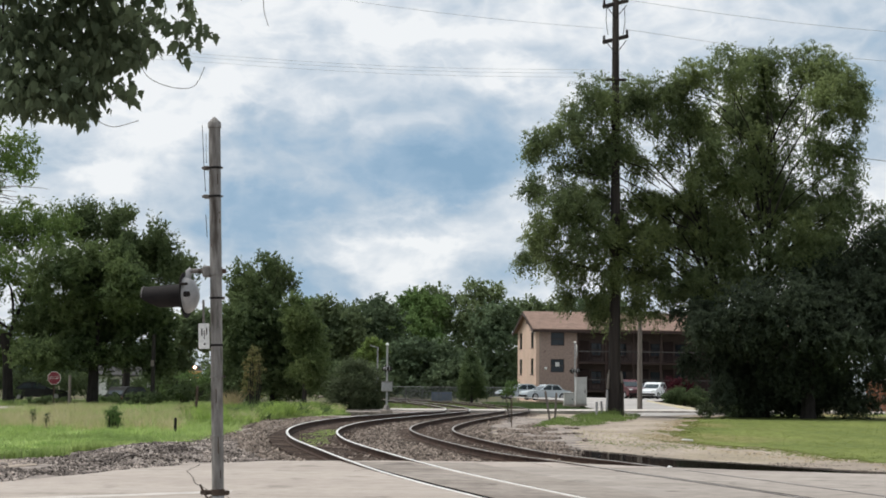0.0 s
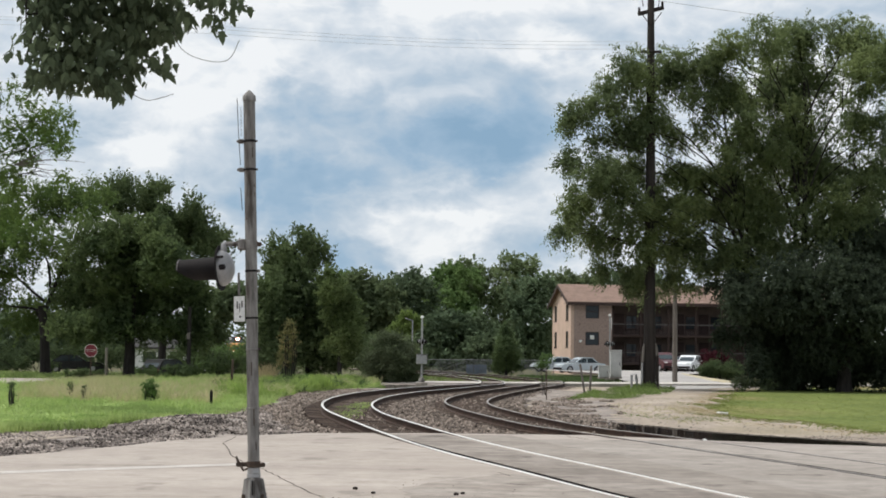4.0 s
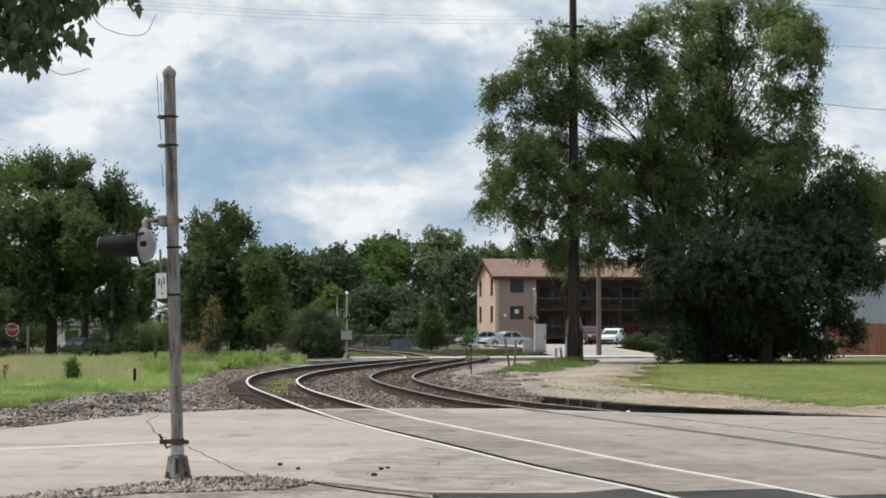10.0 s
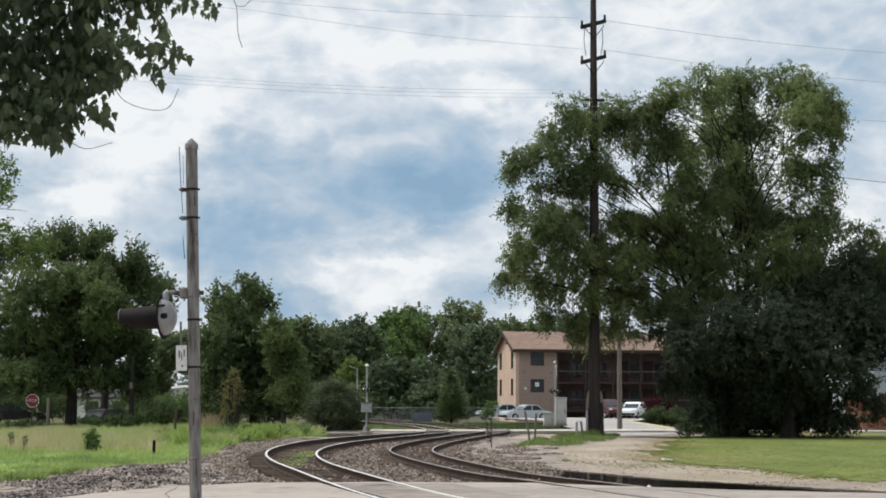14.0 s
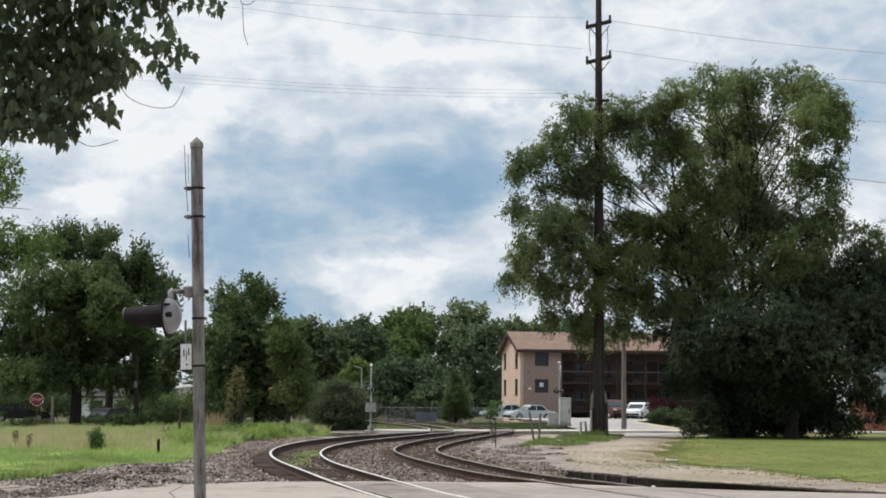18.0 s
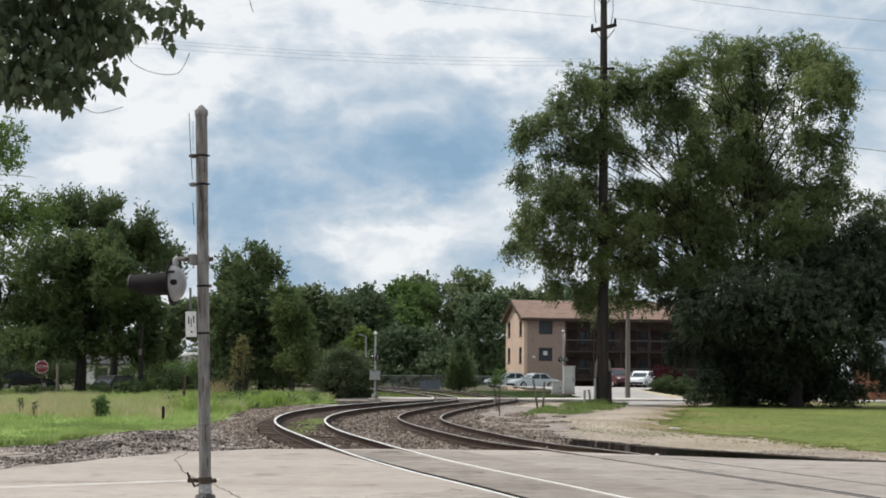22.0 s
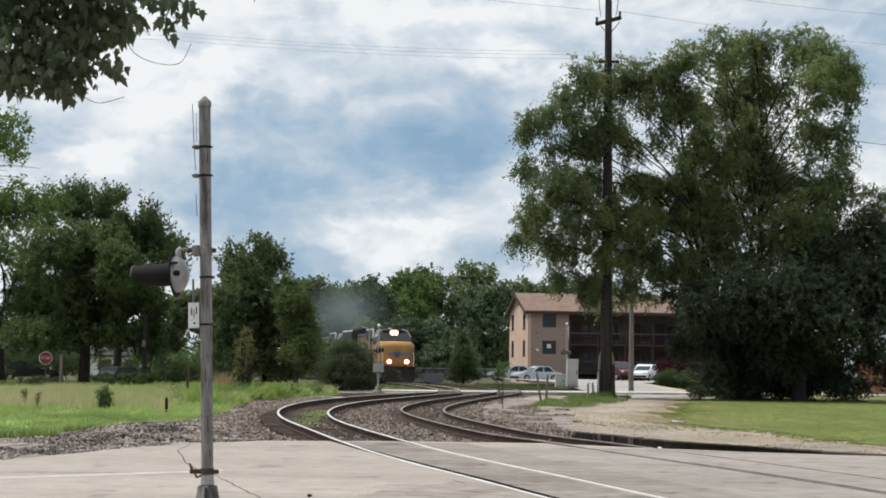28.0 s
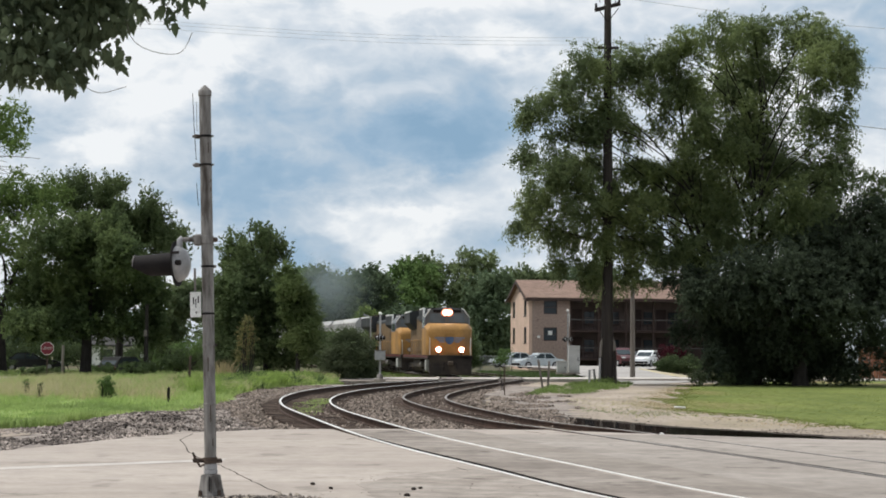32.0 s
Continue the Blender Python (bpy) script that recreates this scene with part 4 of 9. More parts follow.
def leaf_cloud(name, lobes, depth, base_y, count, size, material, seed, spread=0.5, shell=0.55, droop=0.0, gap=-0.24, grain=0.6, blade=0.42, puff=None, fill=4.5):
    """A crown of many small leafy puffs on the shells of ellipsoid lobes (x, z, rx, rz), with gaps between them."""
    rng = np.random.default_rng(seed)
    lobes = np.array(lobes, float)
    puff = puff or spread
    weight = lobes[:, 2] * lobes[:, 3]
    n = max(12, int(fill * weight.sum() / puff ** 2))
    which = rng.choice(len(lobes), n, p=weight / weight.sum())
    d = rng.normal(size=(n, 3))
    d /= np.linalg.norm(d, axis=1)[:, None]
    r = shell + (1 - shell) * rng.random(n) ** 0.6
    r *= 1 + 0.2 * np.abs(rng.normal(size=n)) * np.sign(rng.random(n) - 0.35)
    lob = lobes[which]
    ys = base_y + np.random.default_rng(seed + 5).uniform(-0.35, 0.35, len(lobes))[which] * depth
    centre = np.stack([lob[:, 0] + d[:, 0] * r * lob[:, 2], ys + d[:, 1] * r * np.minimum(lob[:, 2], depth * 0.5), lob[:, 1] + d[:, 2] * r * lob[:, 3]], 1)
    keep = np.array([noise.noise((c[0] * grain + seed, c[1] * grain * 0.4, c[2] * grain)) > gap for c in centre])
    if not keep.any():
        keep[:] = True
    centre = centre[keep]
    big = puff * rng.uniform(0.4, 1.4, len(centre))
    n = count
    w = rng.choice(len(centre), n, p=big ** 2 / (big ** 2).sum())
    u = rng.normal(size=(n, 3))
    u /= np.linalg.norm(u, axis=1)[:, None]
    rr = 0.35 + 0.65 * np.sqrt(rng.random(n))
    rr *= np.where(rng.random(n) < 0.45, rng.uniform(1.0, 2.1, n), 1.0)
    p = centre[w] + u * (rr * big[w])[:, None] * np.array((1, 1, 0.72))
    p[:, 2] -= droop * rng.random(n) ** 2 * big[w] * 0.9
    p[:, 2] = np.maximum(p[:, 2], 0.02)
    face = u * 0.7 + rng.normal(size=(n, 3)) * 0.42 + np.array((0, 0, 0.35))
    face /= np.linalg.norm(face, axis=1)[:, None]
    a = np.cross(face, rng.normal(size=(n, 3)))
    a /= np.linalg.norm(a, axis=1)[:, None]
    a[:, 2] -= 0.35 * droop
    b = np.cross(a, face)
    b /= np.linalg.norm(b, axis=1)[:, None]
    s = (size * rng.uniform(0.6, 1.3, n))[:, None]
    quad = np.stack([p - a * s, p + b * s * blade + face * s * 0.12, p + a * s, p - b * s * blade + face * s * 0.12], 1).reshape(-1, 3)
    return raw_mesh(name, quad, 4, material)


def spray_crown(name, lobes, depth, count, size, material, seed, spray=0.6, leaves=18, gap=-0.25, grain=0.6, blade=0.42, droop=0.5, shell=0.5, stiff=0.5, hollows=(), thin=0.3):
    """A crown of leafy sprays: thin twig ends that point outwards from ellipsoid lobes (x, z, rx, rz), each set with small leaves."""
    rng = np.random.default_rng(seed)
    lobes = np.array(lobes, float)
    weight = lobes[:, 2] * lobes[:, 3]
    n = int(1.5 * count / leaves)
    which = rng.choice(len(lobes), n, p=weight / weight.sum())
    d = rng.normal(size=(n, 3))
    d /= np.linalg.norm(d, axis=1)[:, None]
    r = (shell + (1 - shell) * rng.random(n) ** 0.7) * rng.normal(0.94, 0.1, n)
    lob = lobes[which]
    ys = np.random.default_rng(seed + 5).uniform(-0.35, 0.35, len(lobes))[which] * depth
    c = np.stack([lob[:, 0] + d[:, 0] * r * lob[:, 2], ys + d[:, 1] * r * np.minimum(lob[:, 2], depth * 0.5), lob[:, 1] + d[:, 2] * r * lob[:, 3]], 1)
    keep = np.array([noise.noise((q[0] * grain + seed, q[1] * grain * 0.25, q[2] * grain)) + 0.45 * noise.noise((q[0] * grain * 2.7, q[1] * grain * 0.6 + seed, q[2] * grain * 2.7)) > gap for q in c])
    for x, z, rx, rz in hollows:
        keep &= (((c[:, 0] - x) / rx) ** 2 + ((c[:, 2] - z) / rz) ** 2 > 1) | (rng.random(n) < thin)
    if keep.sum() > 8:
        c, d = c[keep], d[keep]
    c, d = c[:max(8, count // leaves)], d[:max(8, count // leaves)]
    k = len(c)
    axis = d * 0.8 + rng.normal(size=(k, 3)) * (1 - stiff) + np.array((0, 0, 0.25 - 0.6 * droop))
    axis /= np.linalg.norm(axis, axis=1)[:, None]
    length = spray * rng.uniform(0.55, 1.35, k)
    w = np.repeat(np.arange(k), leaves)
    n = len(w)
    s = np.tile((np.arange(leaves) + 0.5) / leaves, k) + rng.normal(0, 0.03, n)
    L = length[w][:, None]
    p = c[w] + axis[w] * (s[:, None] - 0.35) * L + rng.normal(size=(n, 3)) * L * (0.16 - 0.08 * s[:, None])
    p[:, 2] -= droop * 0.45 * s ** 2 * L[:, 0]
    p[:, 2] = np.maximum(p[:, 2], 0.03)
    a = axis[w] * 0.6 + rng.normal(size=(n, 3)) * 0.55 + np.array((0, 0, -0.5 * droop))
    a /= np.linalg.norm(a, axis=1)[:, None]
    face = np.cross(a, np.cross(np.array((0, 0, 1.0)) + rng.normal(size=(n, 3)) * 0.55, a))
    face /= np.linalg.norm(face, axis=1)[:, None]
    b = np.cross(a, face)
    g = (size * rng.uniform(0.6, 1.3, n))[:, None]
    quad = np.stack([p - a * g, p + b * g * blade + face * g * 0.12, p + a * g, p - b * g * blade + face * g * 0.12], 1).reshape(-1, 3)
    return raw_mesh(name, quad, 4, material)


def limb(geo, p, q, r0, r1, rnd, bend=0.08):
    p, q = Vector(p), Vector(q)
    length, pts = (q - p).length, []
    sag = Vector((rnd.uniform(-1, 1), rnd.uniform(-1, 1), rnd.uniform(-0.3, 0.8))) * bend * length
    sway = Vector((rnd.uniform(-1, 1), rnd.uniform(-1, 1), rnd.uniform(-0.5, 0.5))) * bend * length * 0.5
    for i in range(6):
        t = i / 5
        w = p.lerp(q, t) + sag * math.sin(math.pi * t) + sway * math.sin(2 * math.pi * t)
        if 0 < i < 5:
            w += Vector((rnd.uniform(-1, 1), rnd.uniform(-1, 1), rnd.uniform(-1, 1))) * 0.012 * length
        pts.append(w)
    geo.tube(pts, [r0 + (r1 - r0) * i / 5 for i in range(6)], 7)


def tree(name, label, category, foot, lobes, depth, count, size, material, seed, trunk=0.35, fork=0.35, group="", bark=None, extra=7, low=0.6, stout=0.45, hollows=(), **kw):
    """A tapered trunk with limbs into each lobe, and a crown of leaf clumps."""
    rnd = random.Random(seed)
    foot = (foot[0], foot[1], -0.12)
    t = thing(name, label, category, pose(*foot), group)
    top = max(l[1] + l[3] for l in lobes)
    mean_x = sum(l[0] * l[2] for l in lobes) / sum(l[2] for l in lobes)
    local = [(l[0] - foot[0], l[1] - foot[2], l[2], l[3]) for l in lobes]
    split = Vector((0.25 * (mean_x - foot[0]), 0, (top - foot[2]) * fork))
    g = Geo()
    g.tube([(0, 0, -0.3), (0, 0, 0.05), (split.x * 0.1, 0, split.z * 0.15), (split.x * 0.45, 0.1, split.z * 0.6), split], [trunk * 1.5, trunk * 1.25, trunk, trunk * 0.85, trunk * 0.75], 10)
    part("trunk", g, bark or BARK, t)
    offs = np.random.default_rng(seed + 5).uniform(-0.35, 0.35, len(lobes)) * depth
    high = max(range(len(local)), key=lambda i: local[i][1])
    leader = Vector((local[high][0], offs[high], local[high][1]))
    for i, (x, z, rx, rz) in enumerate(local):
        tip = Vector((x, offs[i], z + 0.3 * rz))
        if tip.z < split.z * low:
            continue
        g = Geo()
        rise = min(0.7, max(0.0, (tip.z - split.z) / max(1.0, leader.z - split.z) - rnd.uniform(0.3, 0.5)))
        start = split.lerp(leader, rise) if i != high and rise > 0.02 else split * rnd.uniform(0.75, 1.0)
        girth = 1.0 if i == high else (0.85 - 0.5 * rise) * min(1.0, max(0.22, rx / 3.4))
        limb(g, start, tip, trunk * stout * girth, trunk * 0.06 * girth, rnd, 0.03 if i == high else 0.09)
        for _ in range(extra):
            a = start.lerp(tip, rnd.uniform(0.45, 0.95))
            b = Vector((x + rnd.uniform(-0.85, 0.85) * rx, offs[i] + rnd.uniform(-0.6, 0.6) * rx, z + rnd.uniform(-0.6, 0.8) * rz))
            limb(g, a, b, trunk * 0.06, trunk * 0.015, rnd, 0.2)
        part("limb", g, bark or BARK, t)
    me = spray_crown("crown", local, depth, count, size, material, seed, hollows=[(x - foot[0], z - foot[2], rx, rz) for x, z, rx, rz in hollows], **kw)
    ob = new("crown", me)
    ob.parent = t
    return t


def shrub(name, label, category, foot, lobes, depth, count, size, material, seed, group="", stem=0.035, **kw):
    """Several thin stems and leaf clumps down to the ground."""
    rnd = random.Random(seed)
    foot = (foot[0], foot[1], -0.12)
    t = thing(name, label, category, pose(*foot), group)
    local = [(l[0] - foot[0], l[1] - foot[2], l[2], l[3]) for l in lobes]
    for x, z, rx, rz in local:
        for _ in range(3):
            g = Geo()
            limb(g, (x * 0.5 + rnd.uniform(-0.2, 0.2) * rx, rnd.uniform(-0.2, 0.2), -0.2), (x + rnd.uniform(-0.5, 0.5) * rx, rnd.uniform(-0.3, 0.3) * rx, z + 0.5 * rz), stem, stem * 0.3, rnd)
            part("stem", g, BARK, t)
    ob = new("leaves", leaf_cloud("leaves", local, depth, 0.0, count, size, material, seed, **kw))
    ob.parent = t
    return t


def build_trees():
    # the great tree beside the pole, in two stems
    tree("willow_tree", "huge broad willow-like tree, dark green, by the lawn", "tree", (18.30, 97.0, 0.16),
         [(18.7, 20.3, 1.9, 1.3), (21.3, 20.2, 1.9, 1.3), (16.3, 19.6, 1.5, 1.4), (14.6, 19.1, 1.2, 1.3), (22.9, 19.9, 1.1, 1.5), (23.2, 18.2, 0.9, 1.5), (19.3, 18.2, 2.9, 2.1), (16.8, 17.4, 2.0, 2.0), (21.8, 17.4, 1.6, 1.9), (14.9, 16.9, 1.1, 1.4), (15.2, 14.6, 1.2, 1.5), (15.0, 11.9, 1.5, 1.5), (21.7, 15.2, 1.5, 2.0), (18.3, 15.3, 2.9, 2.3), (20.6, 12.8, 2.9, 2.6), (17.0, 10.9, 2.9, 2.6), (23.3, 12.4, 1.5, 1.5), (25.0, 11.0, 1.4, 1.2), (20.2, 9.6, 3.4, 2.6), (16.6, 13.2, 1.6, 1.6), (23.3, 9.6, 1.9, 1.9), (26.4, 10.0, 1.5, 1.4), (28.2, 8.8, 1.4, 1.6), (16.6, 8.0, 2.2, 2.0), (22.9, 14.6, 1.1, 1.3), (24.0, 17.2, 0.6, 1.6), (24.2, 14.2, 0.7, 1.0), (22.4, 11.0, 1.8, 1.6), (18.4, 13.0, 2.6, 1.8), (24.8, 12.6, 0.8, 0.7)],
         10, 195000, 0.095, LEAF_BIG, 11, trunk=0.6, fork=0.3, spray=0.8, leaves=20, droop=0.75, gap=-0.3, grain=0.95, extra=3, shell=0.12, stout=0.36, thin=0.5,
         hollows=[(18.2, 12.4, 1.5, 1.0), (16.7, 14.3, 0.7, 0.8), (21.0, 13.6, 0.6, 0.9), (23.6, 14.9, 0.9, 1.1), (19.6, 16.4, 0.6, 0.7), (14.7, 18.0, 0.9, 0.9), (22.6, 16.2, 0.8, 0.7), (22.3, 11.3, 0.6, 0.6), (19.0, 10.3, 0.9, 0.7), (17.2, 16.3, 0.5, 0.7)])
    # separate dark-leaved tree, added to give the shade low in the crown
    tree("mulberry_tree", "dense dark tree added for the willow's shaded lower foliage", "tree", (20.55, 94.0, 0.21),
         [(24.3, 9.4, 1.2, 1.2), (25.9, 8.4, 1.4, 1.4), (24.0, 6.5, 2.1, 2.2), (25.7, 5.1, 1.5, 1.4), (26.7, 6.4, 0.9, 1.1), (27.6, 5.4, 0.5, 0.5), (15.3, 5.0, 1.6, 1.5), (15.8, 3.1, 1.1, 1.4), (16.1, 1.5, 0.9, 1.0), (16.8, 5.3, 2.1, 2.2), (19.6, 5.3, 3.9, 2.8), (17.0, 3.4, 1.6, 1.8), (18.7, 1.8, 2.6, 1.5), (22.1, 2.1, 3.1, 1.8), (20.2, 1.1, 3.2, 1.0), (22.1, 4.2, 2.4, 1.8), (25.3, 6.8, 1.8, 1.6), (21.8, 7.2, 2.7, 2.2), (24.8, 2.8, 0.9, 1.1), (25.7, 1.6, 0.8, 0.9), (24.2, 3.4, 1.1, 1.2), (17.6, 0.8, 1.5, 0.8), (20.3, 0.7, 2.0, 0.7), (14.3, 4.6, 1.1, 1.3), (14.5, 2.9, 0.9, 1.1), (15.4, 1.3, 0.7, 0.9), (14.3, 6.0, 0.8, 0.7), (13.4, 5.7, 0.6, 0.3), (23.2, 0.8, 1.9, 0.8), (23.4, 8.2, 1.8, 1.6), (24.3, 6.0, 1.6, 1.8), (22.6, 5.6, 2.2, 1.8), (19.4, 2.2, 2.2, 1.3), (21.2, 1.2, 1.6, 1.1)],
         9, 165000, 0.112, LEAF_SHADED, 13, trunk=0.4, fork=0.3, spray=0.6, leaves=16, droop=0.6, gap=-0.8, shell=0.2, hollows=[(23.2, 4.9, 0.7, 0.6), (24.6, 3.3, 0.8, 0.7), (20.9, 5.6, 0.4, 0.35), (22.6, 2.9, 0.5, 0.4)])
    tree("elm_tree", "tall airy green tree leaning over the pole", "tree", (17.01, 95.8, 0.06),
         [(11.2, 18.1, 2.2, 1.6), (8.9, 17.7, 1.5, 1.6), (13.0, 18.3, 1.4, 1.3), (6.9, 15.6, 1.6, 1.2), (5.3, 15.0, 1.1, 1.0), (9.6, 15.0, 2.4, 1.7), (12.8, 16.4, 1.4, 0.8), (13.8, 18.4, 1.2, 1.3), (11.8, 12.3, 1.5, 0.8), (8.3, 9.9, 1.9, 1.5), (11.5, 9.9, 1.9, 1.6), (15.4, 10.1, 1.9, 1.6), (6.2, 10.6, 1.2, 1.3), (13.5, 10.6, 2.2, 1.8), (8.9, 12.5, 1.9, 1.2), (7.2, 11.3, 2.0, 1.8), (5.6, 9.6, 1.1, 1.4), (9.9, 10.2, 2.5, 2.0), (4.8, 8.5, 0.6, 0.8), (6.7, 8.3, 1.2, 1.0), (9.7, 7.8, 1.6, 1.3), (13.1, 8.0, 1.9, 1.7), (7.6, 6.6, 1.2, 0.8), (9.4, 6.1, 1.4, 0.9), (10.2, 5.5, 0.9, 0.7), (11.4, 6.1, 0.9, 0.8), (9.0, 5.4, 0.5, 0.5), (12.0, 5.6, 0.8, 0.6), (12.6, 6.8, 1.4, 0.9), (11.4, 7.8, 1.6, 1.1), (14.4, 7.4, 1.6, 1.5), (15.2, 5.9, 1.0, 1.1), (8.2, 8.0, 1.3, 0.9), (14.4, 13.2, 1.2, 1.4), (13.4, 15.0, 1.4, 1.2), (11.2, 14.2, 1.5, 1.1), (12.6, 12.0, 1.8, 1.0), (7.0, 13.3, 1.6, 1.2), (5.4, 12.7, 0.9, 1.1), (8.8, 14.0, 1.5, 1.2), (7.6, 17.0, 1.0, 1.0), (14.2, 16.9, 1.1, 1.2)],
         6, 168000, 0.09, LEAF_BIG, 12, trunk=0.42, fork=0.42, spray=0.75, leaves=18, droop=0.85, extra=3, low=1.0, stout=0.3, gap=-0.22, grain=0.95, shell=0.12, thin=0.5,
         hollows=[(11.2, 14.0, 0.8, 0.6), (13.3, 14.6, 1.5, 1.1), (12.3, 9.6, 0.8, 0.7), (14.3, 8.8, 0.8, 0.8), (8.4, 13.4, 0.8, 0.6), (11.0, 12.6, 1.0, 0.4), (9.6, 9.0, 0.5, 0.6), (8.2, 10.8, 0.5, 0.5), (7.0, 13.2, 0.7, 0.5)])
    # the left row
    tree("maple_tree", "dense rounded green roadside tree", "tree", (-21.82, 108.0, 0.42),
         [(-21.4, 9.0, 2.4, 1.8), (-23.6, 7.9, 2.3, 2.0), (-19.1, 7.5, 1.9, 2.0), (-21.7, 6.2, 3.6, 2.2), (-25.0, 4.9, 2.3, 1.9), (-18.0, 5.1, 1.4, 2.0), (-21.0, 3.8, 3.9, 1.6), (-24.4, 3.1, 2.3, 1.1), (-17.8, 2.9, 1.3, 1.2)], 9, 82000, 0.115, LEAF_MAPLE, 21, trunk=0.38, fork=0.3, spray=0.8, leaves=16, droop=0.15, gap=-0.36, blade=0.55, shell=0.3, extra=4)
    tree("maple_tree", "taller ragged tree behind the roadside row", "tree", (-22.33, 122.0, 0.26),
         [(-23.1, 12.5, 2.0, 1.5), (-21.1, 11.5, 1.8, 1.6), (-25.2, 12.6, 1.5, 1.5), (-19.7, 10.0, 1.5, 1.7), (-18.6, 9.6, 0.9, 1.2), (-22.1, 9.2, 3.1, 2.2), (-19.3, 6.8, 1.7, 2.2), (-17.9, 7.9, 0.6, 1.1)], 8, 36000, 0.12, LEAF_DEEP, 22, extra=4, shell=0.3, trunk=0.3, fork=0.4, spray=1.0, leaves=16, droop=-0.35, gap=-0.18, blade=0.6, stiff=0.65)
    tree("ash_tree", "light green tall tree over the side street", "tree", (-28.15, 112.0, 0.37),
         [(-27.8, 11.7, 2.0, 1.5), (-30.0, 11.0, 2.4, 2.4), (-25.7, 12.0, 1.7, 1.2), (-24.8, 10.6, 1.4, 1.6), (-28.5, 8.6, 2.8, 2.0), (-31.5, 7.1, 2.8, 2.8), (-27.0, 6.3, 2.0, 2.0), (-29.6, 3.9, 2.0, 1.7), (-33.0, 10.1, 2.8, 3.2), (-33.4, 3.9, 2.8, 1.7)], 9, 54000, 0.105, LEAF_ASH, 23, extra=4, shell=0.3, trunk=0.35, fork=0.35, spray=0.85, leaves=16, droop=0.1, gap=-0.3, grain=0.8, blade=0.55)
    tree("oak_tree", "dense dark green conical tree beside the meadow", "tree", (-10.60, 112.0, 0.30),
         [(-11.7, 8.9, 1.5, 1.1), (-10.4, 8.1, 1.2, 1.4), (-12.7, 7.8, 1.4, 1.6), (-11.2, 6.3, 2.4, 2.0), (-9.1, 5.0, 1.4, 1.8), (-12.8, 4.7, 2.0, 2.0), (-10.2, 3.4, 2.8, 1.8), (-8.2, 2.4, 1.3, 1.5), (-12.5, 1.9, 2.2, 1.5), (-9.5, 1.5, 2.1, 1.1), (-7.2, 1.5, 0.9, 1.0), (-13.5, 5.6, 0.9, 1.6), (-13.7, 3.0, 0.8, 1.8), (-13.9, 1.4, 0.6, 0.9), (-14.3, 2.7, 0.6, 1.2)], 8, 62000, 0.115, LEAF_DEEP, 24, extra=4, shell=0.3, trunk=0.35, fork=0.25, spray=0.75, leaves=16, droop=-0.1, gap=-0.4, blade=0.55)
    shrub("round_bush", "large rounded olive-grey bush by the far signal", "bush", (-4.71, 104.0, 0.12), [(-4.9, 2.1, 1.1, 0.8), (-5.6, 1.4, 1.0, 1.0), (-3.9, 1.6, 0.8, 0.9), (-4.7, 1.0, 1.5, 0.8), (-5.8, 0.45, 0.9, 0.6), (-3.7, 0.5, 0.8, 0.6), (-4.7, 0.35, 1.3, 0.5)], 3.5, 30000, 0.07, LEAF_OLIVE, 31, puff=0.32, fill=7, shell=0.55, gap=-0.9)
    # added tree whose light leaves give the sunlit edge beside the oak
    tree("box_elder", "light green tree against the dark oak, sunlit by its leaf colour", "tree", (-8.31, 107.0, 0.0), [(-9.07, 6.39, 0.63, 0.63), (-8.71, 5.5, 0.96, 0.78), (-8.06, 4.87, 0.86, 0.66), (-8.33, 3.9, 1.15, 0.94), (-7.62, 3.73, 0.63, 0.63), (-7.75, 2.73, 0.81, 0.86), (-8.31, 1.95, 1.15, 0.78), (-7.52, 1.53, 0.58, 0.55)], 2.2, 21000, 0.095, LEAF_ELDER, 33, trunk=0.16, fork=0.3, spray=0.7, leaves=14, droop=0.1, gap=-0.2, grain=1.0, blade=0.55, extra=2)
    tree("young_woodland_tree", "yellow-green young tree before the woodland", "tree", (-7.4, 190.0, 0.0), [(-8.54, 4.46, 0.63, 0.44), (-7.85, 5.22, 0.7, 0.51), (-7.16, 5.85, 0.63, 0.44), (-7.4, 4.46, 0.89, 0.76), (-6.4, 5.23, 0.76, 0.76)], 3, 5000, 0.15, LEAF_LIT, 34, trunk=0.14, fork=0.3, spray=0.9, leaves=12, droop=0.1, gap=-0.4, blade=0.6, extra=1)
    # woodland behind the crossing
    far = "woodland behind the crossing"
